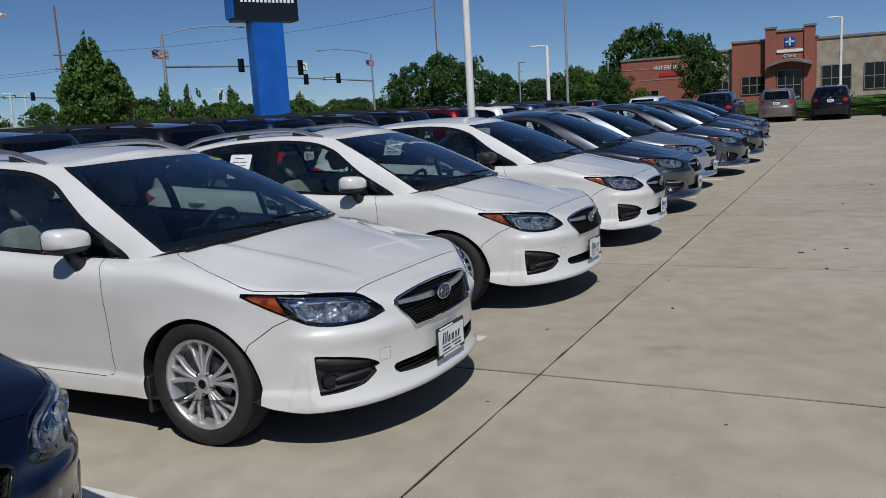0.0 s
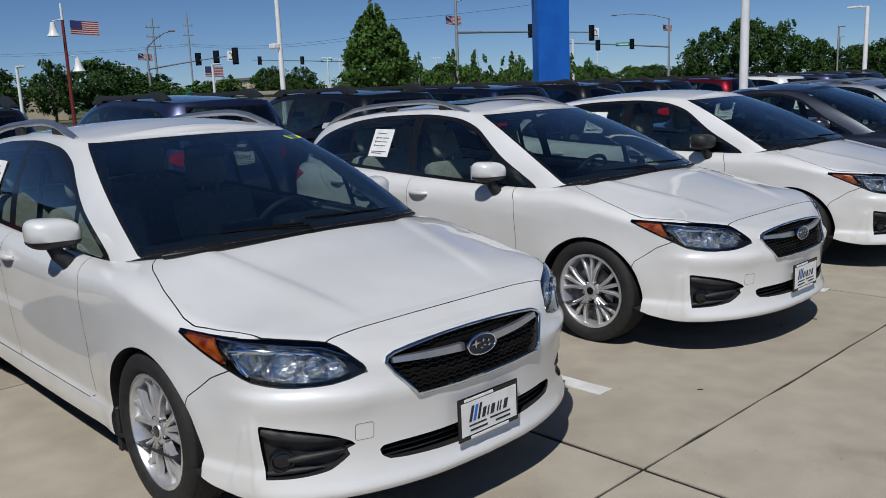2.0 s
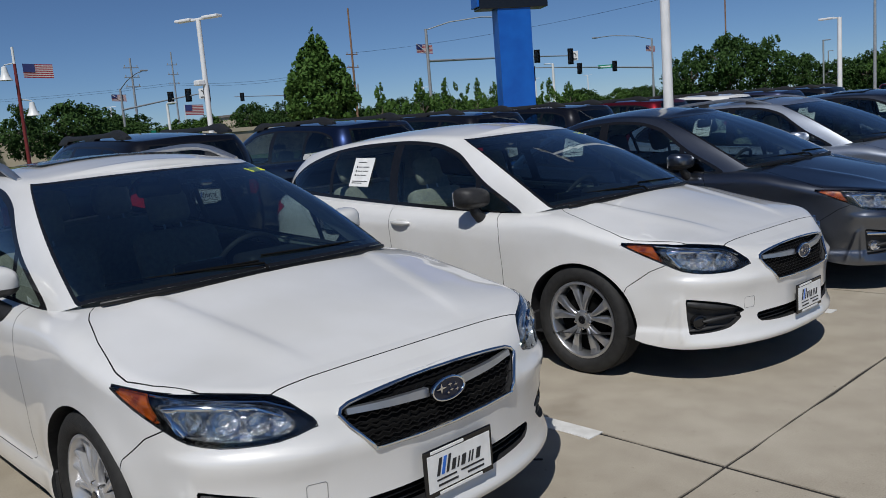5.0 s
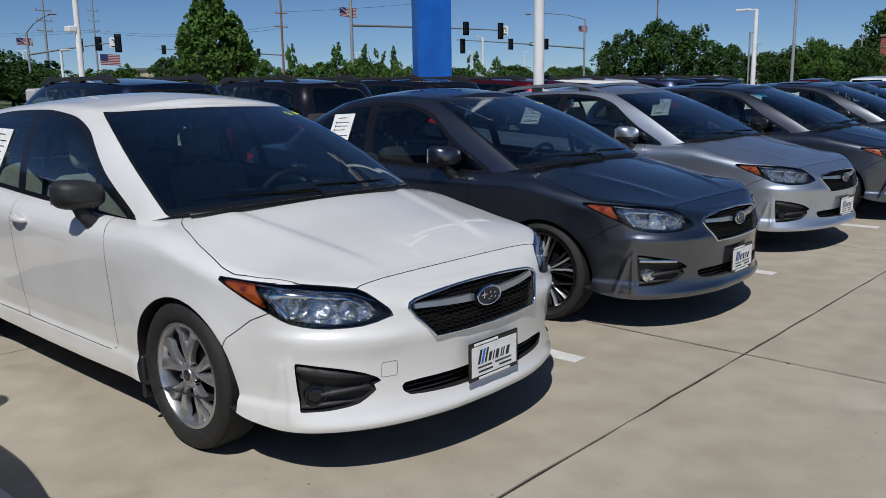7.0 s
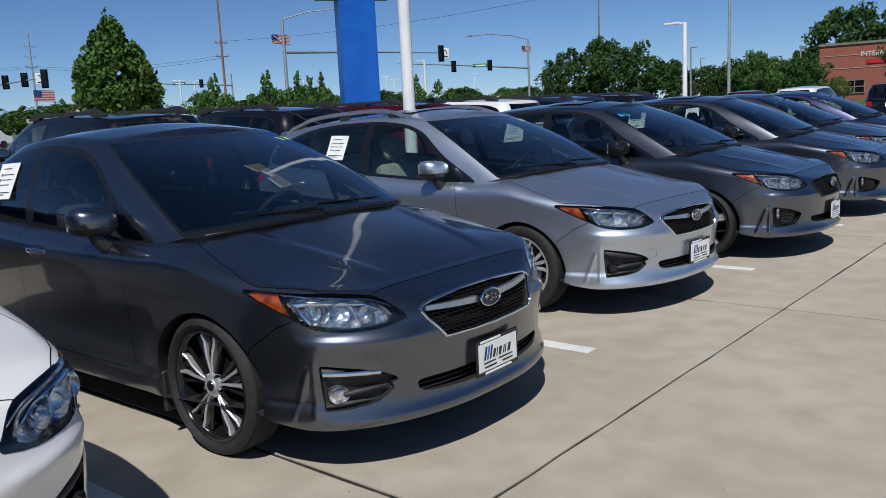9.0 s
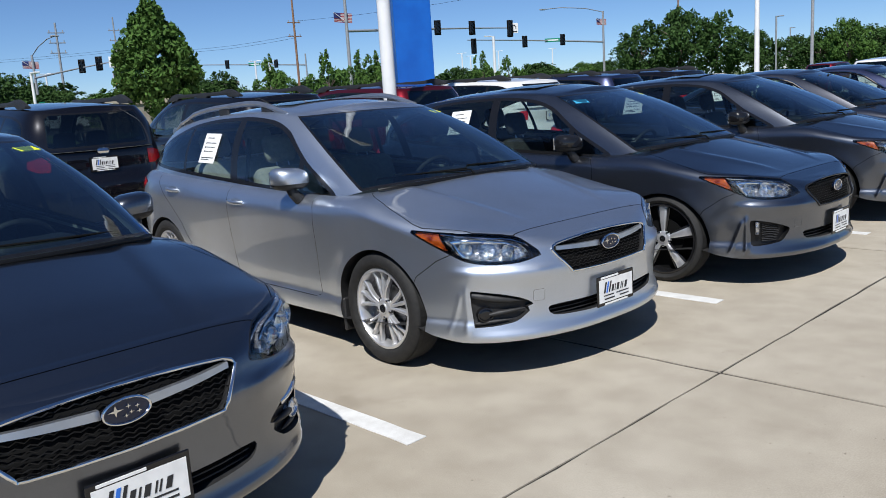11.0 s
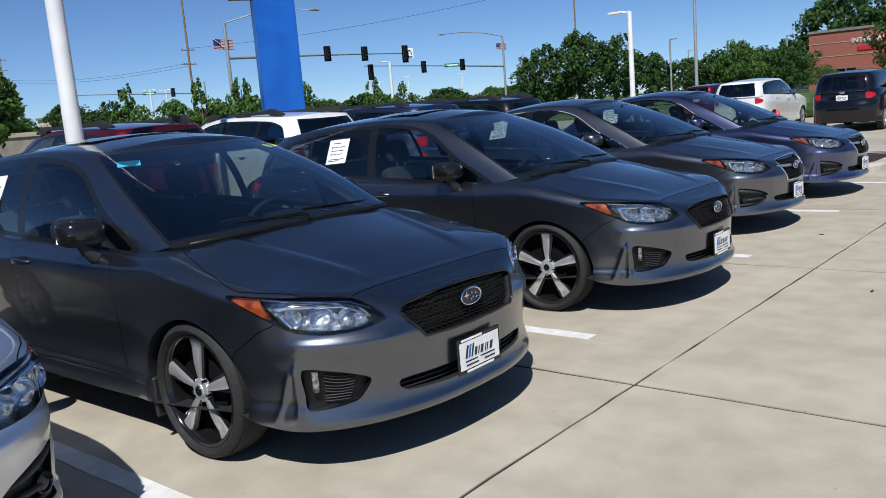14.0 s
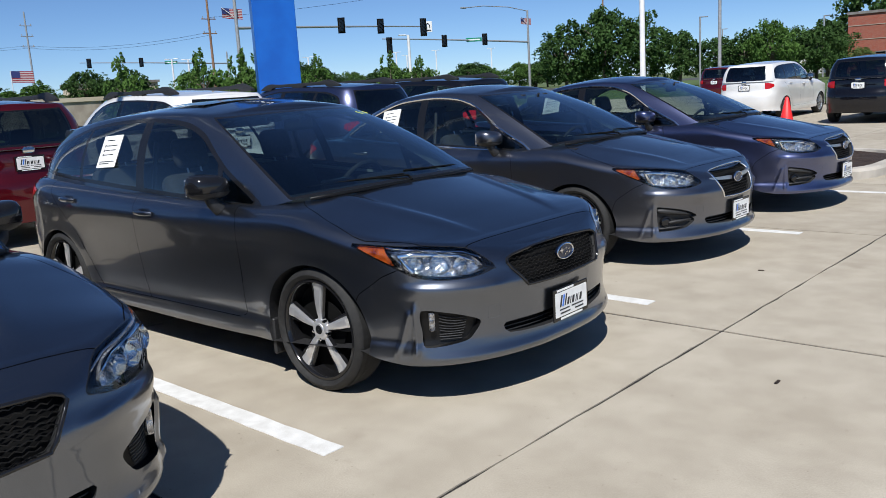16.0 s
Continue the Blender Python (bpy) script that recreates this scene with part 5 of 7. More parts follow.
# ---- the front row of parked cars ----
def shaped(S, fx=1.0, fz=1.0, **changes):
    """The same kind of body, longer or taller, with some lines changed."""
    N = dict(S)
    for k in ("plan", "bonnet", "round_y", "zbot", "crown"):
        N[k] = [(p[0] * fx, *p[1:]) for p in S[k]]
    N["ztop"] = [(q * fx, z * fz) for q, z in S["ztop"]]
    N["bonnet"] = [(s, z * fz) for s, z in N["bonnet"]]
    for k in ("front", "side", "rear"):
        N[k] = [(z * fz, d) for z, d in S[k]]
    for k in ("belt", "roof"):
        N[k] = [(s * fx, y, z * fz) for s, y, z in S[k]]
    N["glazing"] = [(s * fx, z * fz) for s, z in S["glazing"]]
    N["pillars"] = [(a * fx, b * fx) for a, b in S["pillars"]]
    N["doors"] = [[(s * fx, z * fz) for s, z in d] for d in S["doors"]]
    N["handles"] = [(2.36 * fx, 0.862 * fz), (3.31 * fx, 0.905 * fz)]
    N["axle"], N["base"], N["length"] = S["axle"] * fx, S["base"] * fx, S["length"] * fx
    N.update(changes)
    return N


SEDAN = shaped(HATCH,
    belt=HATCH["belt"][:6] + [(2.7, 0.805, 0.955), (3.25, 0.795, 0.985), (3.62, 0.74, 1.0), (3.88, 0.60, 1.01), (3.97, 0.42, 1.015), (4.0, 0.2, 1.02), (4.0, 0, 1.02)],
    roof=HATCH["roof"][:6] + [(2.72, 0.588, 1.402), (3.0, 0.57, 1.375), (3.16, 0.54, 1.345), (3.26, 0.48, 1.325), (3.30, 0.36, 1.32), (3.31, 0.2, 1.32), (3.31, 0, 1.32)],
    glazing=[(1.42, 0.93), (1.76, 1.12), (2.04, 1.285), (2.27, 1.352), (2.55, 1.372), (2.95, 1.342), (3.25, 1.25), (3.58, 1.09), (3.62, 1.045), (3.4, 1.025), (2.7, 0.98), (2.0, 0.945)],
    bonnet=HATCH["bonnet"][:10] + [(3.5, 1.02), (3.9, 1.035), (4.3, 1.03), (4.46, 1.0)],
    pillars=[(1.80, 1.845), (2.58, 2.67), (3.22, 3.26)], rear_low=0.06, bright=True)
LEGACY = shaped(SEDAN, 1.06, 1.0, window_trim=True, bright=False, grille=GRILLE * [0.80, 1.45] + [0, -0.275])


def sticker(car, S, up, mat, s, y, z, w, h, label):
    """A small sticker on the inner face of the windshield."""
    o = part("sticker", put_box(bmesh.new(), (-w, -0.003, -h), (w, 0.003, h), 0.002, 1), mat, car, label)
    p, n = up.v[:, :3], up.v[:, 3:6]
    k = np.argmin((p[:, 0] + s * S["axle"] / 0.955) ** 2 + (p[:, 1] - y) ** 2 + (p[:, 2] - z) ** 2)
    nn = Vector(n[k])
    o.matrix_local = Matrix.Translation(Vector(p[k]) - nn * 0.004) @ nn.to_track_quat("Y", "Z").to_matrix().to_4x4()


def fit_out(car, S, up, rims, mirrors, rails=None, roof=False):
    for s in (S["axle"], S["axle"] + S["base"]):
        for sgn in (-1, 1):
            w = wheel(rims, car, (-s, sgn * 0.785, 0.318), sgn)
            w.scale = (1.025 / car.scale.x if car.scale.x > 1.02 else 1.0, 1.0, 1.0)
    for sgn in (-1, 1):
        mirror(car, sgn, S, mirrors, 1.77 * S["axle"] / 0.955)
    if rails:
        roof_rails(car, up, rails)
    if roof:
        sunroof(car, up)
    sticker(car, S, up, YELLOW, 1.94, 0.51, 1.31, 0.062, 0.030, "yellow stock sticker on the windshield")


def front_plate(car, low, z=0.387):
    dealer_plate(car, surface_x(low, [0], [z])[0] + 0.02, 0, z)


def nose(badge_x, badge_y, turn=0.0):
    """The place of a car by the badge on its nose."""
    return pose(badge_x, badge_y, 0, 0, 0, turn) @ Matrix.Translation((0.05, 0, 0))


hatch, h_low, h_up = make_car("parked_car", HATCH, "white five-door hatchback with silver roof rails and white mirrors", PAINT["white"])
rear_spoiler(hatch, h_up, PAINT["white"])
front_plate(hatch, h_low)
paper_on_glass(hatch, h_up, 3.02, 1.18)
tagged(hatch, group="front row of parked cars")
sport, s_low, s_up = make_car("parked_car", dict(HATCH, ridges=1.0), "dark grey sport hatchback with black grille and two-tone wheels", PAINT["grey"], BLACK_CLOTH, black_grille=True, sport=True)
rear_spoiler(sport, s_up, PAINT["grey"])
front_plate(sport, s_low)
paper_on_glass(sport, s_up, 3.05, 1.19, tilt=5)
tagged(sport, group="front row of parked cars")
sedan, d_low, d_up = make_car("parked_car", SEDAN, "dark grey sedan with chrome grille frame and multi-spoke wheels", PAINT["grey"], BLACK_CLOTH)
front_plate(sedan, d_low)
paper_on_glass(sedan, d_up, 2.95, 1.18, tilt=4)
tagged(sedan, group="front row of parked cars")
legacy, l_low, l_up = make_car("parked_car", LEGACY, "dark grey mid-size sedan with large chrome grille frame", PAINT["graphite"], BLACK_CLOTH)
front_plate(legacy, l_low, 0.385)
paper_on_glass(legacy, l_up, 3.2, 1.18, tilt=9)
tagged(legacy, group="front row of parked cars")


blue = copy_thing(sport, nose(0.47, -2.05, 0.5))
tagged(blue, "dark blue hatchback parked at the start of the row")
repaint(blue, PAINT["blue"])
first = copy_thing(hatch, nose(0.551, 0.760, 0.1))
plainer = copy_thing(hatch, nose(0.482, 6.375, 0.3))
tagged(plainer, "white five-door hatchback with black mirrors and a bare roof")
silver = copy_thing(hatch, nose(0.229, 11.710, -2.4))
tagged(silver, "silver five-door hatchback with silver roof rails and a dark sunroof")
repaint(silver, PAINT["silver"])
second_sport = copy_thing(sport, nose(0.470, 17.100, 1.7))
twilight = copy_thing(legacy, nose(0.03, 22.95))
tagged(twilight, "steel blue mid-size sedan with chrome grille frame, last in the row")
repaint(twilight, PAINT["steel_blue"])
hatch.matrix_basis = nose(0.512, 3.560, 0.3)
sedan.matrix_basis = nose(0.448, 8.928, 1.0)
sport.matrix_basis = nose(0.479, 14.214, 0.7)
legacy.matrix_basis = nose(0.06, 20.17)
fit_out(blue, HATCH, s_up, "sport", PAINT["blue"])
fit_out(first, HATCH, h_up, "silver", PAINT["white"], SATIN)
fit_out(hatch, HATCH, h_up, "silver", PAINT["white"], SATIN, True)
fit_out(plainer, HATCH, h_up, "grey", PLASTIC)
fit_out(sedan, SEDAN, d_up, "multi", PAINT["grey"])
fit_out(silver, HATCH, h_up, "silver", PAINT["silver"], SATIN, True)
fit_out(sport, HATCH, s_up, "sport", GLOSS_BLACK, None, True)
sticker(sport, HATCH, s_up, STICKER_BLUE, 1.90, -0.50, 1.26, 0.06, 0.04, "small light blue sticker on the windshield")
fit_out(second_sport, HATCH, s_up, "sport", GLOSS_BLACK, None, True)
fit_out(legacy, LEGACY, l_up, "multi", PAINT["graphite"])
fit_out(twilight, LEGACY, l_up, "multi", PAINT["steel_blue"])

# ---- the second row, tails towards the first, and cars beyond ----
WAGON = shaped(HATCH, 1.075, 1.135,
    roof=[(2.10, 0, 1.56), (2.11, 0.2, 1.56), (2.14, 0.38, 1.555), (2.2, 0.52, 1.55), (2.35, 0.60, 1.56), (2.7, 0.64, 1.585), (3.1, 0.65, 1.59),
          (3.75, 0.645, 1.575), (4.2, 0.63, 1.555), (4.42, 0.58, 1.54), (4.50, 0.42, 1.535), (4.52, 0.2, 1.53), (4.525, 0, 1.53)],
    belt=[(1.18, 0, 1.08), (1.19, 0.25, 1.078), (1.25, 0.46, 1.07), (1.37, 0.64, 1.06), (1.6, 0.76, 1.05), (2.15, 0.81, 1.05), (2.9, 0.82, 1.07),
          (3.7, 0.82, 1.09), (4.3, 0.79, 1.10), (4.58, 0.70, 1.10), (4.70, 0.46, 1.10), (4.735, 0.2, 1.10), (4.74, 0, 1.10)],
    glazing=[(1.68, 1.06), (2.0, 1.26), (2.25, 1.42), (2.5, 1.50), (2.9, 1.54), (3.5, 1.53), (4.1, 1.49), (4.38, 1.40), (4.45, 1.22), (4.42, 1.16), (3.9, 1.135), (2.9, 1.105), (2.1, 1.07)],
    rear_glass=PRIVACY, pillars=[(2.08, 2.13), (2.92, 3.02), (3.78, 3.84)], rear_from=9.55, rear_low=0.05, tail_in=0.52, camera_pods=False,
    tail_lamp=[(4.46, 1.0), (4.6, 1.06), (4.9, 1.06), (4.9, 0.90), (4.6, 0.90)])
wagon, w_low, w_up = make_car("parked_wagon", WAGON, "black wagon with black roof rails, parked tail out", PAINT["black"], BLACK_CLOTH, detailed=False, fine=2.6)
for o in (wagon,):
    xr = surface_x(w_low, [0], [0.93], False)[0]
    dealer_plate(wagon, xr - 0.012, 0, 0.92, facing=-1)
    bd = part("rear_badge", put_box(bmesh.new(), (xr - 0.03, -0.07, 1.03), (xr + 0.01, 0.07, 1.10), 0.03, 2), CHROME, wagon)
    for sgn in (-1, 1):
        mirror(wagon, sgn, WAGON, PLASTIC, 1.98, 1.16)
        bar = new("roof_bar")
        link(bar, wagon)
        tagged(bar, "chunky black roof rail with raised ends")
        bm, rings = bmesh.new(), []
        for k in range(25):
            t = k / 24
            rise = min(1.0, 7.0 * min(t, 1 - t)) ** 0.7
            top = 1.60 + 0.062 * rise + 0.024 * math.exp(-((t - 0.10) / 0.07) ** 2) + 0.03 * math.exp(-((t - 0.88) / 0.09) ** 2)
            foot = 1.575 if min(t, 1 - t) < 0.14 or abs(t - 0.5) < 0.06 else 1.612
            x, y = -2.35 - 1.95 * t, sgn * (0.61 - 0.025 * t)
            rings.append([bm.verts.new((x, y + dy * sgn, z)) for dy, z in ((0.03, foot), (0.036, 0.5 * (foot + top)), (0.024, top), (-0.02, top), (-0.032, 0.5 * (foot + top)), (-0.03, foot))])
        for p, q in zip(rings, rings[1:]):
            for k in range(6):
                bm.faces.new((p[k], p[(k + 1) % 6], q[(k + 1) % 6], q[k]))
        bm.faces.new(rings[0])
        bm.faces.new(rings[-1][::-1])
        part("rail", bm, PLASTIC, bar, "", True)
for s in (WAGON["axle"], WAGON["axle"] + WAGON["base"]):
    for sgn in (-1, 1):
        wheel("grey", wagon, (-s, sgn * 0.775, 0.318), sgn)
tagged(wagon, group="second row of parked wagons")
L_W = WAGON["length"]


def tail_out(x, y, turn=0.0):
    """A wagon with its tail at x and its nose pointing away along -x."""
    return pose(x - L_W, y, 0, 0, 0, 180 + turn)


for x, y, colour, words in ((-5.65, 3.38, "steel_blue", "steel blue wagon with black roof rails, parked tail out"), (-5.65, 0.65, "black", ""), (-5.7, -2.1, "black", ""), (-5.62, 6.05, "black", ""), (-6.1, 9.0, "blue", ""),
                            (-6.6, 11.95, "black", ""), (-6.7, 17.38, "red", "dark red wagon with black roof rails, parked tail out"), (-6.6, 20.15, "white", "white wagon with black roof rails, parked tail out"),
                            (-6.6, 22.9, "steel_blue", ""), (-6.65, 25.7, "black", "")):
    c = copy_thing(wagon, tail_out(x, y, random.uniform(-1.2, 1.2)))
    repaint(c, PAINT[colour], BLACK_CLOTH)
    tagged(c, words or ("black wagon" if colour == "black" else "blue-grey wagon") + " with black roof rails, parked tail out")
wagon.matrix_basis = tail_out(-6.75, 14.72)
# three utility vehicles at the end of the aisle
for (x, y, turn, colour, words) in ((-6.98, 37.2, 90, "white", "white crossover parked facing the clinic hedge"), (-3.45, 35.4, 90, "black", "black crossover parked at the end of the aisle"),
                                    (-1.5, 41.0, 92, "brown", "brown-grey crossover parked facing the clinic hedge"), (1.05, 41.0, 90, "black", "black crossover beside the brown-grey one"),
                                    (4.6, 42.0, 90, "silver", "silver crossover at the far kerb"), (-13.9, 50.5, 90, "red", "dark red car far down the lot")):
    c = copy_thing(wagon, pose(x, y + L_W, 0, 0, 0, turn))
    c["group"] = "crossovers at the far kerb"
    tagged(c, words)
    repaint(c, PAINT[colour], BLACK_CLOTH)
    for o in list(c.children):
        if o.name.split(".")[0] == "roof_bar":
            for k in list(o.children):
                bpy.data.objects.remove(k)
            bpy.data.objects.remove(o)

# ---- street, lamps, signals, trees, buildings ----
LOT_THINGS = set(scene.objects)

def tube_thing(name, label, category, pieces, group=""):
    """A thing made of round bars: (part name, points, radius, material)."""
    t = thing(name, label, category, None, group)
    for nm, pts, r, mat in pieces:
        part(nm, put_tube(bmesh.new(), pts, r, 12), mat, t, "", True)
    return t


def box_part(name, lo, hi, mat, parent, bevel=0.0, label="", m=None):
    return part(name, put_box(bmesh.new(), lo, hi, bevel, 2, m), mat, parent, label)


def lot_lamp(x, y, h, heads, r=0.09, turn=0.0):
    """A white square-headed car park lamp; heads: the ways in which its flat heads point."""
    t = thing("lot_lamp", "white steel car park lamp with flat heads", "lamp post", None, "car park lamps")
    part("pole", put_tube(bmesh.new(), [(x, y, 0), (x, y, h)], [r, r * 0.8], 16), POLE_WHITE, t, "", True)
    part("base", put_tube(bmesh.new(), [(x, y, 0), (x, y, 0.7)], r * 2.4, 20), KERB, t, "concrete pole base")
    for k, a in enumerate(heads):
        m = Matrix.Translation((x, y, h)) @ pose(0, 0, 0, 0, 0, a)
        part("arm", put_box(bmesh.new(), (0, -0.05, -0.06), (0.4, 0.05, 0.02), 0.01, 1, m), POLE_WHITE, t)
        part("lamp_head", put_box(bmesh.new(), (0.3, -0.17, -0.05), (1.05, 0.17, 0.05), 0.03, 2, m), POLE_WHITE, t, "flat white lamp head")
    return t


def signal_head(parent, x, y, z, face=(1, 0), lights=3):
    """A black traffic signal, its face along face."""
    a = math.degrees(math.atan2(face[1], face[0]))
    m = Matrix.Translation((x, y, z)) @ pose(0, 0, 0, 0, 0, a)
    h = 0.36 * lights
    s = part("signal_head", put_box(bmesh.new(), (-0.14, -0.2, -h / 2), (0.14, 0.2, h / 2), 0.04, 2, m), GLOSS_BLACK, parent, "black traffic signal")
    part("back_plate", put_box(bmesh.new(), (-0.02, -0.32, -h / 2 - 0.12), (0.02, 0.32, h / 2 + 0.12), 0.01, 1, m), GAP, s)
    for k in range(lights):
        zz = -h / 2 + 0.18 + 0.36 * k
        part("visor", put_tube(bmesh.new(), [m @ Vector((0.13, 0, zz)), m @ Vector((0.34, 0, zz - 0.01))], 0.15, 12, cap=False), GAP, s)


def flag(parent, x, y, z, w=1.5, h=0.8, way=(0.3, 1)):
    """A striped flag on a slanting staff."""
    d = Vector((way[0], way[1], 0)).normalized()
    f = new("flag")
    link(f, parent)
    tagged(f, "striped red and white flag with a blue corner")
    def cloth(name, a0, a1, b0, b1, mat, off=0.0):
        bm = bmesh.new()
        rows = []
        for i in range(9):
            a = a0 + (a1 - a0) * i / 8
            sway = Vector((-d.y, d.x, 0)) * (0.08 * math.sin(a / w * 7) + off)
            rows.append([bm.verts.new(Vector((x, y, z)) + d * a * w + sway + Vector((0, 0, -b * h - 0.12 * a))) for b in (b0, b1)])
        for p, q in zip(rows, rows[1:]):
            bm.faces.new((p[0], q[0], q[1], p[1]))
        return part(name, bm, mat, f)
    for k in range(7):
        cloth("stripe", 0, 1, k / 7, (k + 0.55) / 7, FLAG_RED)
        if k < 6:
            cloth("stripe", 0, 1, (k + 0.55) / 7, (k + 1) / 7, FLAG_WHITE)
    for sgn in (-1, 1):
        cloth("canton", 0, 0.4, 0, 0.55, FLAG_BLUE, 0.02 * sgn)
    return f


def lettered(name, words, size, m, mat, parent, depth=0.02):
    c = bpy.data.curves.new(name, "FONT")
    c.body, c.size, c.extrude, c.align_x = words, size, depth, "CENTER"
    ob = bpy.data.objects.new(name, c)
    scene.collection.objects.link(ob)
    bpy.context.view_layer.update()
    me = bpy.data.meshes.new_from_object(ob.evaluated_get(bpy.context.evaluated_depsgraph_get()))
    bpy.data.objects.remove(ob)
    me.materials.clear()
    me.materials.append(mat)
    o = link(new(name, me), parent)
    o.matrix_local = m
    return o


# white lamps of the car park
lot_lamp(-26.3, 15.8, 5.95, (20, 200), 0.11)
box = part("camera_box", put_box(bmesh.new(), (-26.6, 15.45, 3.56), (-26.2, 15.75, 3.76), 0.04), POLE_WHITE, bpy.data.objects["lot_lamp"])
lot_lamp(-6.23, 15.63, 9.0, (0, 180), 0.105)
lot_lamp(-15.6, 46.7, 5.2, (180,), 0.13)
lot_lamp(0.3, 70.0, 6.9, (190,), 0.12)
lot_lamp(-51.7, 13.1, 4.08, (0,), 0.11)
lot_lamp(-49.1, 24.6, 4.0, (0,), 0.10)
lot_lamp(-60.5, 77.0, 6.9, (240,), 0.17)
for k, (x, y, h) in enumerate(((-130, 118, 8.5), (-128, 140, 9), (-140, 165, 10), (-135, 180, 10), (-120, 86, 8), (-118, 82, 8), (-150, 60, 8.5), (-140, 155, 9))):
    lot_lamp(x, y, h, (45, 225), 0.16)


def street_signal(name, x, y, h, arm_to, arm_z, heads, lamp_to=None, sign=None, arrow=None, fl=None):
    t = thing(name, "galvanised signal mast with a long arm over the road", "traffic light", None, "signal masts")
    part("mast", put_tube(bmesh.new(), [(x, y, 0), (x, y, h)], [0.17, 0.12], 16), GALV, t, "", True)
    ax, ay = arm_to
    pts = [Vector((x, y, arm_z - 0.25)).lerp(Vector((ax, ay, arm_z + 0.1)), k / 10) + Vector((0, 0, 0.25 * math.sin(math.pi * k / 20))) for k in range(11)]
    part("mast_arm", put_tube(bmesh.new(), pts, [0.11 - 0.006 * k for k in range(11)], 10), GALV, t, "", True)
    for k, (f, dz, n) in enumerate(heads):
        p = Vector((x, y, arm_z)).lerp(Vector((ax, ay, arm_z)), f)
        signal_head(t, p.x + 0.25, p.y, arm_z + 0.25 * math.sin(math.pi * f / 2) + dz, (0.75, -0.5), n)
    if arrow is not None:
        p = Vector((x, y, arm_z + 0.3)).lerp(Vector((ax, ay, arm_z + 0.3)), arrow)
        m = Matrix.Translation(p + Vector((0.35, 0, 0))) @ pose(0, 0, 0, 0, 0, -34)
        s = part("turn_sign", put_box(bmesh.new(), (-0.02, -0.38, -0.5), (0.02, 0.38, 0.5), 0.02, 1, m), SIGN_WHITE, t, "white left turn sign with black arrow")
        part("arrow_stem", put_tube(bmesh.new(), [m @ Vector((0.03, 0.12, -0.1)), m @ Vector((0.03, 0.12, 0.1)), m @ Vector((0.03, 0.0, 0.28)), m @ Vector((0.03, -0.14, 0.32))], 0.045, 6), INK, s)
        part("letter_bar", put_box(bmesh.new(), (0.02, -0.24, -0.4), (0.03, 0.24, -0.28), 0, 1, m), INK, s)
    if sign is not None:
        p = Vector((x, y, arm_z + 0.1)).lerp(Vector((ax, ay, arm_z + 0.1)), sign)
        m = Matrix.Translation(p + Vector((0.3, 0, 0))) @ pose(0, 0, 0, 0, 0, -34)
        s = part("street_name_sign", put_box(bmesh.new(), (-0.02, -0.95, -0.22), (0.02, 0.95, 0.22), 0.02, 1, m), SIGN_GREEN, t, "green street name sign")
        part("letter_bar", put_box(bmesh.new(), (0.022, -0.75, -0.07), (0.03, 0.75, 0.08), 0, 1, m), SIGN_WHITE, s)
    if lamp_to is not None:
        lx, ly, lz = lamp_to
        pts = [Vector((x, y, h - 0.1)), Vector((x, y, h - 0.1)).lerp(Vector((lx, ly, lz)), 0.3) + Vector((0, 0, 0.35)), Vector((x, y, h)).lerp(Vector((lx, ly, lz)), 0.7) + Vector((0, 0, 0.3)), Vector((lx, ly, lz))]
        part("lamp_arm", put_tube(bmesh.new(), pts, 0.05, 8), GALV, t, "", True)
        part("street_lamp_head", put_box(bmesh.new(), (lx - 0.2, ly - 0.4, lz - 0.08), (lx + 0.2, ly + 0.4, lz + 0.08), 0.06), GALV, t)
    if fl is not None:
        part("flag_staff", put_tube(bmesh.new(), [(x, y, fl), (x - 0.3, y - 1.0, fl + 0.75)], 0.025, 6), POLE_WHITE, t)
        flag(t, x - 0.3, y - 1.0, fl + 0.75, 1.6, 0.8, (0.2, 1))


street_signal("signal_mast", -53.4, 51.4, 9.5, (-56.3, 75.4), 7.0, ((0.48, 0, 3), (0.70, 0, 3), (0.97, 0.0, 4)), (-49.5, 57.5, 10.1), None, 1.0, 7.5)
street_signal("signal_mast", -62.0, 99.6, 10.0, (-65.0, 77.5), 6.5, ((0.97, -0.6, 4), (0.62, -0.2, 3), (0.34, 0, 3)), (-64.5, 90.5, 10.3), 0.42, None, 8.4)
street_signal("signal_mast", -93.5, 39.5, 7.9, (-76.7, 41.5), 5.8, ((0.60, 0.1, 3), (0.80, 0.1, 3), (1.0, 0.0, 4)), (-88, 40.2, 9.4), None, 0.95, 6.6)
street_signal("signal_mast", -118.0, 92.0, 9.0, (-119.0, 68.0), 7.4, ((0.25, 0, 3), (0.62, 0, 3), (0.95, 0, 3)), None, 0.42)


def utility_pole(x, y, h, mat, arms, lean=0.0):
    t = thing("utility_pole", "weathered wooden utility pole with crossarms" if mat is WOODPOLE else "tall grey utility pole with stacked insulators", "utility pole", None, "utility poles")
    part("pole", put_tube(bmesh.new(), [(x, y, 0), (x + lean, y, h)], [0.20, 0.13] if arms else [0.12, 0.08], 12), mat, t, "", True)
    for z in arms:
        part("crossarm", put_box(bmesh.new(), (x - 0.08, y - 1.1, z - 0.06), (x + 0.08, y + 1.1, z + 0.06), 0.01, 1), mat, t)
        for dy in (-0.9, 0.9):
            part("insulator", put_tube(bmesh.new(), [(x, y + dy, z + 0.05), (x, y + dy, z + 0.35)], 0.07, 8), GALV, t)


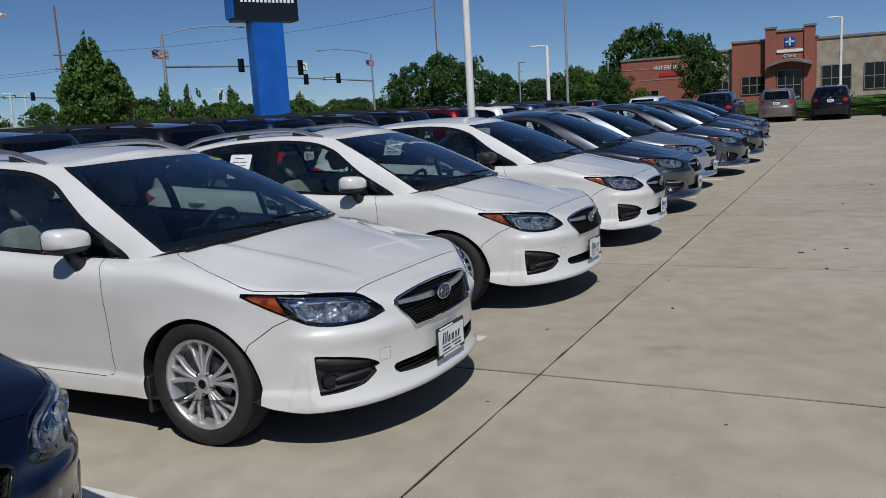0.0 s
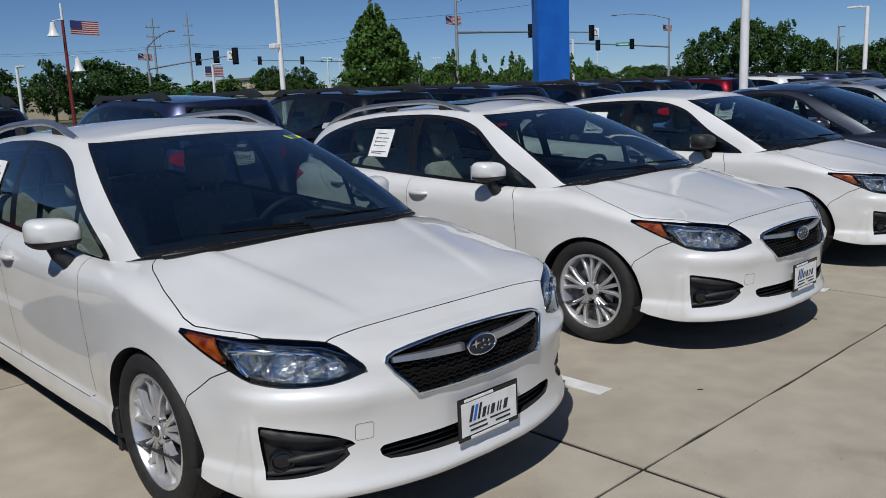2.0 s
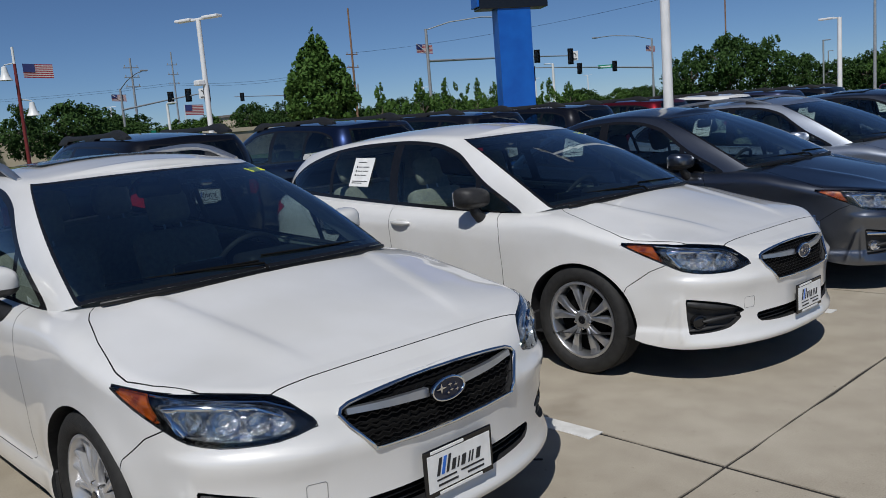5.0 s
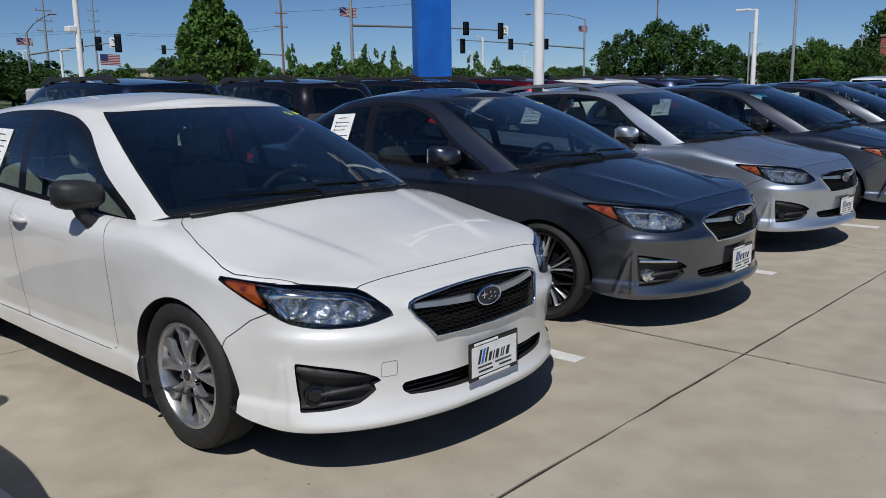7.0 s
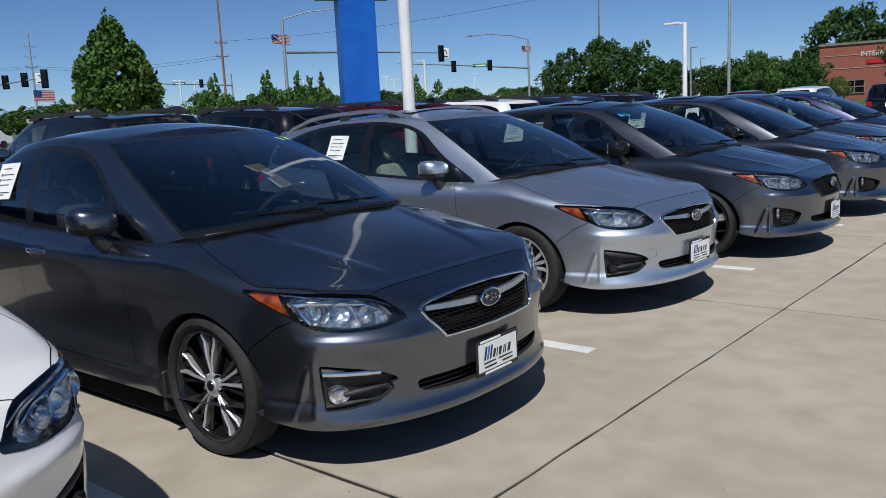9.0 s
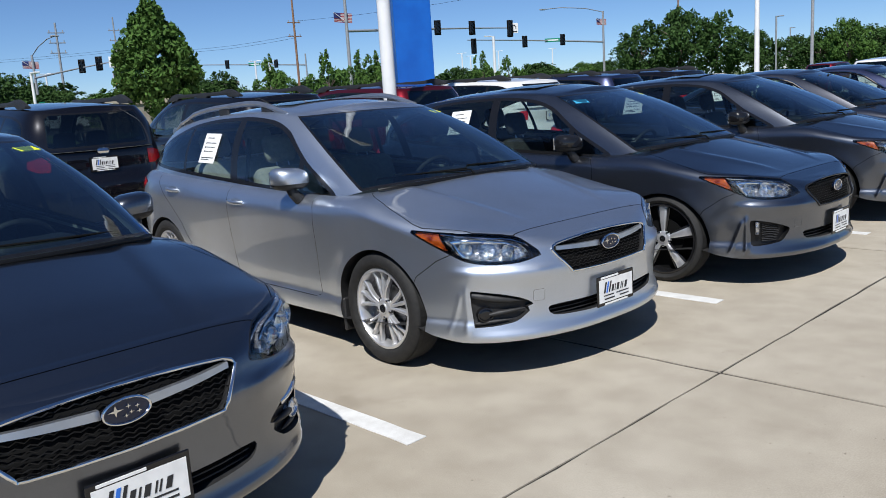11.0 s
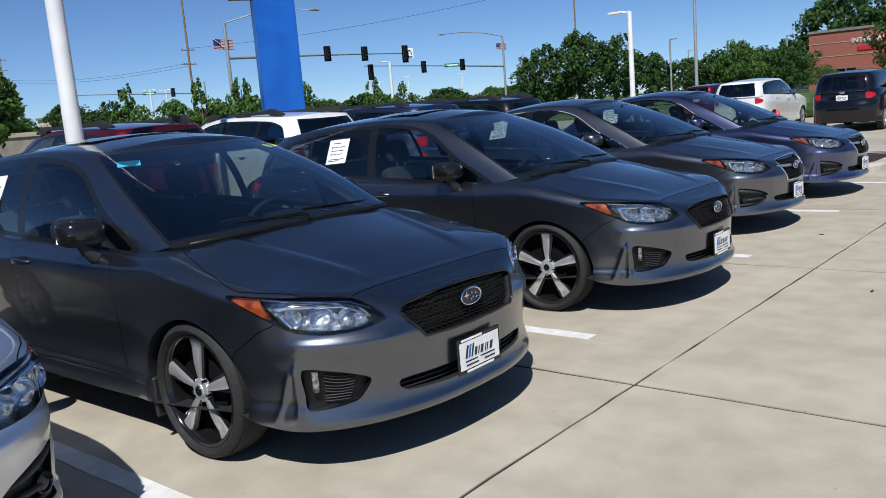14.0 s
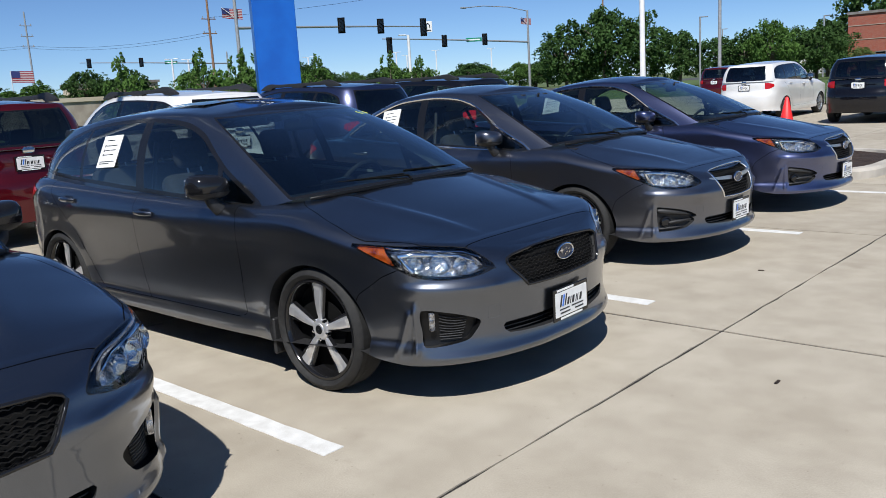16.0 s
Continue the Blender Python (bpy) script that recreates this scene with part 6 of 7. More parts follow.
utility_pole(-52.4, 101.7, 18.0, WOODPOLE, ())
utility_pole(-101.5, 79.0, 19.0, WOODPOLE, (12.3, 10.4))
utility_pole(-156.5, 75.8, 18.6, GALV, (16.2, 14.4, 12.6))
utility_pole(-116.0, 50.5, 13.5, GALV, (12.2, 10.9, 9.6))
utility_pole(-20.7, 65.1, 10.5, GALV, ())
for (x, y, h) in ((-40.0, 101.5, 7.2), (-33.0, 119.0, 7.0), (-60.0, 150.0, 8.0)):
    t = tube_thing("dark_lamp_post", "slim dark lamp post with a short arm", "lamp post", (("post", [(x, y, 0), (x, y, h)], 0.10, GALV), ("arm", [(x, y, h - 0.05), (x + 0.3, y + 1.2, h)], 0.06, GALV)), "dark lamp posts")
for pts in (((-101.5, 79, 10.6), (-156.5, 75.8, 12.8)), ((-101.5, 79, 10.2), (-156.5, 75.8, 12.4)), ((-101.5, 79, 12.5), (-52.4, 101.7, 15.5)), ((-156.5, 75.8, 12.8), (-185, 20, 12.6)), ((-156.5, 75.8, 12.4), (-185, 20, 12.2))):
    a, b = Vector(pts[0]), Vector(pts[1])
    line = [a.lerp(b, k / 14) - Vector((0, 0, 1.0 * 4 * (k / 14) * (1 - k / 14))) for k in range(15)]
    w = thing("power_line", "thin dark overhead power line", "cable", None, "overhead lines")
    part("wire", put_tube(bmesh.new(), line, 0.018, 5), GAP, w)

# red post with two white bells and a flag
t = thing("bell_post", "dark red post with two white bell lamps and a flag", "lamp post")
part("post", put_tube(bmesh.new(), [(-59.6, 18.8, 0), (-59.6, 18.8, 7.6)], [0.14, 0.10], 12), RED_POLE, t, "", True)
part("post_tip", put_tube(bmesh.new(), [(-59.6, 18.8, 7.6), (-59.6, 18.8, 8.7)], 0.09, 10), POLE_WHITE, t)
for (dy, z) in ((-0.7, 6.5), (0.75, 4.1)):
    b = part("bell_lamp", put_lathe(bmesh.new(), [(0.02, 0.95), (0.16, 0.9), (0.22, 0.55), (0.30, 0.25), (0.46, 0.0), (0.40, 0.02)], 18, "z", (-59.6, 18.8 + dy, z)), POLE_WHITE, t, "white bell-shaped lamp", True)
    part("bell_arm", put_tube(bmesh.new(), [(-59.6, 18.8, z + 1.15), (-59.6, 18.8 + dy, z + 1.0)], 0.04, 8), POLE_WHITE, t)
flag(t, -59.6, 19.3, 7.6, 1.9, 1.0, (0.2, 1))
for (x, y, z) in ((-110, 55.0, 5.5),):
    f = tube_thing("flag_post", "slim white flag post with a striped flag", "flag post", (("post", [(x, y, 0), (x, y, z + 1)], 0.05, POLE_WHITE),), "flag posts")
    flag(f, x, y, z + 1, 2.6, 1.5)

# the tall blue dealer sign
t = thing("pylon_sign", "tall blue pylon sign with a black message board", "sign")
m = Matrix.Translation((-32.0, 39.3, 0)) @ pose(0, 0, 0, 0, 0, -28)
part("pylon", put_box(bmesh.new(), (-0.55, -1.05, 0), (0.55, 1.05, 9.0), 0.02, 1, m), SIGN_BLUE, t, "blue painted pylon")
part("message_board", put_box(bmesh.new(), (-0.65, -2.15, 7.75), (0.65, 2.15, 11.0), 0.04, 1, m), GLOSS_BLACK, t, "black message board")
part("blue_panel", put_box(bmesh.new(), (-0.70, -2.3, 7.9), (0.55, -2.15, 14.0), 0.02, 1, m), SIGN_BLUE, t)
part("sign_box", put_box(bmesh.new(), (-0.6, -2.2, 11.0), (0.6, 2.2, 15.0), 0.05, 1, m), SIGN_BLUE, t)
for k in range(14):
    part("letter_bar", put_box(bmesh.new(), (0.65, -1.75 + k * 0.265, 8.85), (0.665, -1.58 + k * 0.265, 9.35), 0, 1, m), SIGN_WHITE, t)


# ---- trees ----
def crown_mesh(seed, size, leaves, leaf, clumps, cone=0.38):
    """Many small leaves in uneven clumps inside an egg of the given size."""
    rnd = np.random.RandomState(seed)
    c = []
    while len(c) < clumps:
        p = rnd.uniform(-1, 1, 3)
        if 0.25 < np.linalg.norm(p) < 0.92:
            c.append(p * [1, 1, 1])
    c = np.array(c)
    which = rnd.randint(0, clumps, leaves)
    rad = rnd.uniform(0.07, 0.26, clumps) * (0.85 if cone > 0.5 else 1.0)
    d = rnd.normal(size=(leaves, 3))
    d /= np.linalg.norm(d, axis=1)[:, None]
    p = c[which] + d * (rad[which] * rnd.uniform(0.35, 1.05, leaves) ** 0.6)[:, None]
    # limbs that reach out further than the rest
    limbs = rnd.normal(size=(9, 3)) + [0, 0, 0.3]
    limbs /= np.linalg.norm(limbs, axis=1)[:, None]
    far = np.clip((p / np.linalg.norm(p, axis=1)[:, None]) @ limbs.T, 0, 1).max(1) ** 10
    p = p * (0.9 + (0.08 if cone > 0.5 else 0.26) * far)[:, None]
    taper = 1 - cone * np.clip((p[:, 2] + (0.25 if cone > 0.5 else 0)) / (1.25 if cone > 0.5 else 1), 0, 1) - 0.15 * np.clip(-p[:, 2], 0, 1)
    p[:, :2] *= taper[:, None]
    p = p * (np.array(size) / 2) + [0, 0, size[2] / 2]
    n = rnd.normal(size=(leaves, 3)) + d * 0.8
    n /= np.linalg.norm(n, axis=1)[:, None]
    a = np.cross(n, rnd.normal(size=(leaves, 3)))
    a /= np.linalg.norm(a, axis=1)[:, None]
    b = np.cross(n, a)
    s = (leaf * rnd.uniform(0.6, 1.3, leaves))[:, None]
    v = np.stack([p - a * s, p + b * s * 0.55 + n * s * 0.1, p + a * s, p - b * s * 0.55 + n * s * 0.1], 1).reshape(-1, 3)
    me = bpy.data.meshes.new("crown")
    me.vertices.add(len(v))
    me.vertices.foreach_set("co", v.ravel())
    me.loops.add(len(v))
    me.loops.foreach_set("vertex_index", np.arange(len(v)))
    me.polygons.add(leaves)
    me.polygons.foreach_set("loop_start", np.arange(leaves) * 4)
    me.update(calc_edges=True)
    return me


def trunk_mesh(seed, h, r, reach):
    rnd = random.Random(seed)
    bm = bmesh.new()
    put_tube(bm, [(0, 0, 0), (0.03 * h, 0, h * 0.35), (0, 0.02 * h, h * 0.8)], [r, r * 0.75, r * 0.25], 9)
    for k in range(9):
        a, z = rnd.uniform(0, 6.28), h * rnd.uniform(0.25, 0.6)
        d = Vector((math.cos(a), math.sin(a), 0.8)) * reach * rnd.uniform(0.6, 1)
        b = Vector((0.02 * h, 0.01 * h, z))
        put_tube(bm, [b, b + d * 0.5 + Vector((0, 0, 0.1 * reach)), b + d], [r * 0.45, r * 0.28, r * 0.08], 6)
    me = bpy.data.meshes.new("trunk")
    bm.to_mesh(me)
    bm.free()
    me.materials.append(BARK)
    me.shade_smooth()
    return me


def leafy(me, mat):
    me = me.copy()
    me.materials.append(mat)
    return me


BASE = [crown_mesh(3, (7.5, 7.5, 7.5), 6300, 0.175, 130, 0.45), crown_mesh(8, (9, 9, 7.0), 6600, 0.19, 130, 0.42), crown_mesh(14, (6.0, 6.0, 8.0), 5400, 0.165, 100, 0.48)]
CROWNS = [leafy(b, m) for m in (LEAF_B, LEAF_A, LEAF_C) for b in BASE]
CROWNS.append(leafy(crown_mesh(33, (7.5, 7.5, 7.5), 2100, 0.24, 46, 0.45), LEAF_A))
TRUNKS = [trunk_mesh(1, 6.5, 0.2, 2.2), trunk_mesh(2, 6.5, 0.24, 2.8), trunk_mesh(3, 6.5, 0.18, 1.8)]


def tree(x, y, h, w, kind, turn=0.0, label="broad green tree with a loose leafy crown", z=0.0):
    """h: height; w: breadth."""
    k = kind % 3
    t = thing("tree", label, "tree", None, "trees")
    sx = 1.12 * w / (7.5, 9, 6)[k]
    ch = (7.5, 7.0, 8.0)[k]
    c = link(new("crown", CROWNS[kind]), t)
    sc = (h * 0.95) / ch
    c.matrix_local = Matrix.Translation((0, 0, h * 0.05)) @ Matrix.Diagonal((sx, sx, sc, 1))
    tr = link(new("trunk", TRUNKS[k]), t)
    tr.matrix_local = Matrix.Diagonal((sx, sx, h / 8, 1))
    t.matrix_world = pose(x, y, z, 0, 0, turn)
    return t


# the young maple beside the lot
t = thing("tree", "young maple with dense bright green pointed crown", "tree")
link(new("crown", leafy(crown_mesh(21, (4.3, 4.3, 5.1), 13500, 0.110, 190, 0.72), LEAF_A)), t).location = (0, 0, 0.95)
link(new("trunk", trunk_mesh(7, 4.6, 0.09, 1.3)), t)
t.matrix_world = pose(-29.0, 22.76, 0)
rt = random.Random(12)
# belts of trees: along the far side of the street, behind the wooden pole, round the clinic
for (x, y, h, w, k) in ((-54.5, 97, 8.4, 7.5, 0), (-50.8, 99.5, 9.7, 8.5, 1), (-46.8, 101, 8.8, 8, 0), (-43.2, 103, 6.4, 6, 1), (-40, 105, 5.4, 7, 1), (-36, 104, 5.8, 6, 0),
                        (-92, 28, 6.9, 5.5, 0), (-95, 34, 7.2, 9, 1), (-90, 38, 4.4, 6, 2), (-98, 41, 4.0, 8, 0), (-88, 21, 6.2, 8, 1), (-90, 14, 6.0, 9, 0), (-100, 6, 8, 10, 1),
                        (-32, 101.5, 6.6, 5, 4), (-28.8, 105, 5.6, 6, 1), (-37, 118, 6.4, 7, 1), (-33.5, 122, 7.0, 7, 0),
                        (-40.5, 166, 16.5, 17, 1), (-33, 170, 15.0, 13, 0), (-16.8, 104, 9.2, 6.6, 0), (-25.5, 109, 3.2, 3.0, 7), (-50, 140, 6.4, 9, 1), (-45, 150, 7.2, 9, 7), (-39, 138, 7.0, 7, 3)):
    tree(x, y, h, w, k, rt.uniform(0, 360))
for k in range(38):
    y = 40 + k * 4.2
    tree(-100 - rt.uniform(0, 14) - max(0, y - 110) * 0.1, y, rt.uniform(4.6, 6.8), rt.uniform(6, 9), rt.choice((0, 1, 1, 2, 4, 5)), rt.uniform(0, 360), "low roadside tree in a distant green row")
for k in range(14):
    tree(-120 - rt.uniform(0, 10), -10 + k * 5.5, rt.uniform(4.5, 6.0), rt.uniform(8, 11), rt.choice((0, 1, 2)), rt.uniform(0, 360), "distant tree in a dark green row")
for (x, y, h) in ((-47, 47.5, 4.9), (-52, 66.0, 4.9), (-40.1, 35.1, 4.3), (-44.6, 42.6, 4.8), (-36, 39.8, 4.1), (-50, 56, 4.6), (-55, 73, 4.6)):
    tree(x, y, h, 3.2 if h > 4.5 else 2.4, 9, rt.uniform(0, 360), "slender young street tree with thin crown")


# ---- the clinic ----
def clinic():
    t = thing("clinic_building", "single-storey clinic of red brick and tan stone with flat roof", "building", None, "", "structure")
    y = 78.0
    def wall(nm, x0, x1, h, mat, yy=y, d=12.0):
        w = box_part(nm, (x0, yy, 0), (x1, yy + d, h), mat, t)
        box_part("coping", (x0 - 0.08, yy - 0.12, h), (x1 + 0.08, yy + d, h + 0.22), ROOF_GREY, w)
        return w
    w1 = wall("wall_wing", -20.2, -10.4, 5.1, BRICK)
    w2 = wall("wall_link", -10.4, -8.2, 5.3, STONE, y + 0.3)
    w3 = wall("wall_main", -8.2, 0.0, 6.0, BRICK, y - 0.3)
    wall("wall_tower", -4.5, -0.3, 6.75, BRICK, y - 0.9, 3)
    for px in (-4.3, -0.6):
        box_part("pier", (px - 0.5, y - 1.1, 0), (px + 0.5, y - 0.6, 7.1), BRICK, t)
        box_part("pier_cap", (px - 0.6, y - 1.2, 7.1), (px + 0.6, y - 0.5, 7.3), ROOF_GREY, t)
    w4 = wall("wall_stone", 0.0, 24.0, 5.8, STONE, y + 0.2)
    for (x0, x1, z0, z1, yy) in ((-9.9, -8.6, 0.7, 2.2, y + 0.3), (-7.2, -4.9, 0.8, 2.6, y - 0.3), (0.5, 3.2, 0.7, 3.2, y + 0.2), (4.4, 7.0, 0.7, 3.2, y + 0.2), (8.5, 11.5, 0.7, 3.2, y + 0.2), (-17.8, -16.0, 0.6, 1.8, y), (-3.6, -1.3, 0.0, 3.0, y - 0.9)):
        w = part("window", put_box(bmesh.new(), (x0, yy - 0.06, z0), (x1, yy + 0.05, z1)), GLOSS_BLACK, t, "dark window with grey frame")
        n = max(2, round((x1 - x0) / 0.8))
        for k in range(n + 1):
            xx = x0 + (x1 - x0) * k / n
            box_part("mullion", (xx - 0.04, yy - 0.11, z0), (xx + 0.04, yy - 0.04, z1), ROOF_GREY, w)
        for zz in (z0, (z0 + z1) * 0.5, z1):
            box_part("transom", (x0, yy - 0.11, zz - 0.04), (x1, yy - 0.04, zz + 0.04), ROOF_GREY, w)
    # curved entrance canopy
    bm = bmesh.new()
    pts = [(-4.5 + 4.2 * k / 12, y - 1.9, 3.35 + 0.45 * math.sin(math.pi * k / 12)) for k in range(13)]
    for a, b in zip(pts, pts[1:]):
        v = [bm.verts.new(p) for p in (a, b, (b[0], y - 0.7, b[2] + 0.1), (a[0], y - 0.7, a[2] + 0.1), (a[0], a[1], a[2] + 0.25), (b[0], b[1], b[2] + 0.25), (b[0], y - 0.7, b[2] + 0.35), (a[0], y - 0.7, a[2] + 0.35))]
        for f in ((0, 1, 2, 3), (7, 6, 5, 4), (0, 4, 5, 1), (3, 2, 6, 7), (1, 5, 6, 2), (4, 0, 3, 7)):
            bm.faces.new([v[i] for i in f])
    part("canopy", bm, ROOF_GREY, t, "curved dark canopy over the entrance")
    for z, h in ((2.9, 0.06), (4.1, 0.06)):
        box_part("brick_band", (-20.2, y - 0.04, z), (-10.4, y + 0.01, z + h), STONE, t)
    # signs: the health group's mark and name as plain shapes, the plain words as letters
    box_part("blue_mark", (-2.95, y - 1.0, 5.3), (-1.95, y - 0.92, 6.2), SIGN_BLUE, t, 0.02, "blue square mark with a white cross")
    box_part("cross_bar", (-2.85, y - 1.03, 5.68), (-2.05, y - 0.98, 5.82), SIGN_WHITE, t)
    box_part("cross_bar", (-2.52, y - 1.03, 5.38), (-2.38, y - 0.98, 6.12), SIGN_WHITE, t)
    box_part("name_bar", (-3.7, y - 1.0, 4.72), (-1.2, y - 0.92, 5.02), SIGN_WHITE, t)
    lettered("clinic_letters", "Clinic", 0.52, Matrix.Translation((-2.45, y - 1.0, 4.22)) @ pose(0, 0, 0, 90, 0, 0), SIGN_WHITE, t)
    t.matrix_world = Matrix.Translation((-36.2, 137.4, 0)) @ Matrix.Scale(1.5, 4) @ Matrix.Translation((20.2, -78.0, 0))
    lettered("wing_letters", "INTERNAL", 0.62, Matrix.Translation((-15.0, y - 0.08, 3.95)) @ pose(0, 0, 0, 90, 0, 0), SIGN_WHITE, t)
    box_part("red_letter_bar", (-15.9, y - 0.08, 3.25), (-13.2, y - 0.02, 3.65), SIGN_RED, t)


clinic()
hedge = thing("hedge", "low clipped green hedge along the far kerb", "hedge")
part("hedge_core", put_box(bmesh.new(), (-9, 48.2, 0), (22, 49.6, 0.9), 0.3, 2), HEDGE, hedge)
o = link(new("hedge_leaves", leafy(crown_mesh(31, (2, 2, 2), 9000, 0.10, 160), LEAF_A)), hedge)
o.matrix_local = Matrix.Translation((6.5, 48.9, -0.1)) @ Matrix.Diagonal((16.5, 0.95, 0.62, 1))
# far low buildings
for (nm, lo, hi, mat, lab) in (("shop_building", (-150, 78, 0), (-138, 90, 5.2), TAN, "distant tan flat-roofed shop"), ("store_building", (-128, 27, 0), (-118, 38, 4.0), TAN, "distant low tan building"),
                               ("white_building", (-66, 160, 0), (-48, 175, 4.2), SIGN_WHITE, "distant low white building")):
    b = thing(nm, lab, "building", None, "", "structure")
    box_part("wall", lo, hi, mat, b)
    box_part("roof", (lo[0] - 0.3, lo[1] - 0.3, hi[2]), (hi[0] + 0.3, hi[1] + 0.3, hi[2] + 0.4), ROOF_GREY, b)
b = thing("stone_sign_wall", "low tan stone wall with sloped cap beside the street", "wall", None, "", "structure")
box_part("wall", (-61, 33, 0), (-60, 43, 2.0), STONE, b)
box_part("cap", (-61.1, 32.8, 2.0), (-59.9, 43.2, 2.3), TAN, b)
# a white van on the street and a green sign on a post beside it
def street_van(x, y):
    t = thing("van", "white delivery van standing on the street", "van", pose(x, y, 0, 0, 0, 90))
    side = [(-2.5, 0.35), (-2.5, 1.75), (-2.3, 1.95), (1.1, 1.95), (1.75, 1.15), (2.45, 0.98), (2.5, 0.35)]
    bm = bmesh.new()
    L, R = ([bm.verts.new((px, w, pz)) for px, pz in side] for w in (0.95, -0.95))
    bm.faces.new(L)
    bm.faces.new(R[::-1])
    for k in range(len(side)):
        j = (k + 1) % len(side)
        bm.faces.new((L[k], R[k], R[j], L[j]))
    bmesh.ops.bevel(bm, geom=bm.edges[:], offset=0.06, segments=2, affect="EDGES", profile=0.6)
    part("body", bm, PAINT["white"], t)
    for sgn in (-1, 1):
        for a, b in ((-2.2, -1.4), (-1.25, -0.45), (0.15, 1.0)):
            part("side_window", put_box(bmesh.new(), (a, sgn * 0.95 - 0.012, 1.15), (b, sgn * 0.95 + 0.012, 1.68), 0.01, 1), GLOSS_BLACK, t)
        for a in (-1.55, 1.55):
            part("wheel", put_lathe(bmesh.new(), [(0.001, -0.1), (0.32, -0.1), (0.34, -0.06), (0.34, 0.06), (0.32, 0.1), (0.2, 0.1), (0.19, 0.07), (0.001, 0.07)], 24, "y", (a, sgn * 0.86, 0.34)), RUBBER, t)
    part("windshield", put_box(bmesh.new(), (-0.01, -0.82, -0.42), (0.01, 0.82, 0.42), 0.008, 1, Matrix.Translation((1.44, 0, 1.56)) @ pose(0, 0, 0, 0, -39, 0)), GLOSS_BLACK, t)


street_van(-80.3, 36.7)
t = tube_thing("street_sign", "green street sign on a slim steel post", "sign", (("post", [(-64.2, 30.0, 0), (-64.2, 30.0, 2.6)], 0.04, GALV),))
box_part("sign_panel", (-64.15, 29.78, 1.85), (-64.11, 30.22, 2.6), SIGN_GREEN, t, 0.005)
# red cone by the white crossover
t = thing("traffic_cone", "red plastic traffic cone beside a parked crossover", "cone")
part("cone", put_lathe(bmesh.new(), [(0.26, 0.0), (0.26, 0.04), (0.19, 0.05), (0.045, 0.72), (0.001, 0.75)], 20, "z", (-5.66, 37.18, 0)), CONE_RED, t, "", True)

# the street's grid is turned a little against the rows of bays
STREET_GRID = Matrix.Translation((-0.607, 1.249, 0)) @ pose(0, 0, 0, 0, 0, -1.06) @ Matrix.Diagonal((0.9233, 0.9233, 0.9458, 1))
for ob in scene.objects:
    if ob.parent is None and ob not in LOT_THINGS:
        ob.matrix_world = STREET_GRID @ ob.matrix_world

# ---- ground, kerbs, paving ----
mesh = bpy.data.meshes.new("ground")
mesh.from_pydata([(-2500, -2500, -0.06), (2500, -2500, -0.06), (2500, 2500, -0.06), (-2500, 2500, -0.06)], [], [(0, 1, 2, 3)])
mesh.materials.append(SOIL)
tagged(new("ground", mesh), "flat green ground reaching to the horizon", "ground", kind="structure")
for nm, lo, hi, mat, lab in (("road", (-84, -300, -0.3), (-64, 300, -0.03), ASPHALT, "grey asphalt street with several lanes"), ("road", (-400, 66, -0.3), (-84, 84, -0.032), ASPHALT, "grey asphalt side street"),
                             ("grass_strip", (-64, -300, -0.3), (-30, 300, -0.02), GRASS, "mown grass verge between lot and street"), ("clinic_yard", (-30, 62, -0.3), (40, 140, -0.024), GRASS, "grass and paving before the clinic")):
    tagged(part(nm, put_box(bmesh.new(), lo, hi), mat, None), lab, nm.replace("_", " "), kind="structure")
# the filler that shows in the joints lies just under the slabs
lot = part("pavement", put_box(bmesh.new(), (-30, -60, -0.4), (44, 62, -0.006)), JOINT, None)
tagged(lot, "pale concrete car park paving with black-filled joints", "pavement", kind="structure")
XS = [-30, -25.26, -21.99, -18.72, -15.45, -12.18, -8.91, -5.64, -2.4, 0.838, 7.39, 14.0, 20.5, 27, 44]
YS = [-60, -44, -31, -25.1, -21.8, -18.5, -15.2, -11.9, -8.6, -5.3, -1.95, 1.40, 4.80, 8.19, 11.77, 15.075, 18.15, 21.4, 24.7, 27.85, 31.0, 34.3, 37.6, 41, 44.3, 47.6, 62]
rs = random.Random(4)
rest = ([], [])
for i in range(len(XS) - 1):
    for j in range(len(YS) - 1):
        x0, x1, y0, y1 = XS[i], XS[i + 1], YS[j], YS[j + 1]
        g, gy = 0.0075, 0.0125
        n = 16
        near = -9 < x0 < 14 and -13 < y0 < 32
        if not near:
            n = 4
        rim = []
        for (ax, ay, bx, by) in ((x0 + g, y0 + gy, x1 - g, y0 + gy), (x1 - g, y0 + gy, x1 - g, y1 - gy), (x1 - g, y1 - gy, x0 + g, y1 - gy), (x0 + g, y1 - gy, x0 + g, y0 + gy)):
            for k in range(n):
                f = k / n
                e = 0 if k == 0 else 1
                rim.append((ax + (bx - ax) * f + e * rs.uniform(-0.005, 0.005), ay + (by - ay) * f + e * rs.uniform(-0.005, 0.005)))
        N = len(rim)
        v = [(x, y, 0.0) for x, y in rim] + [(x, y, -0.02) for x, y in rim] + [((x0 + x1) / 2, (y0 + y1) / 2, 0.0)]
        f = [(k, (k + 1) % N, 2 * N) for k in range(N)] + [(k, N + k, N + (k + 1) % N, (k + 1) % N) for k in range(N)]
        if near:
            mesh_part("concrete_slab", v, f, CONCRETE, lot, smooth=False)
        else:
            b = len(rest[0])
            rest[0].extend(v)
            rest[1].extend([tuple(q + b for q in t) for t in f])
tagged(mesh_part("concrete_slabs", rest[0], rest[1], CONCRETE, lot, smooth=False), kind="stuff")
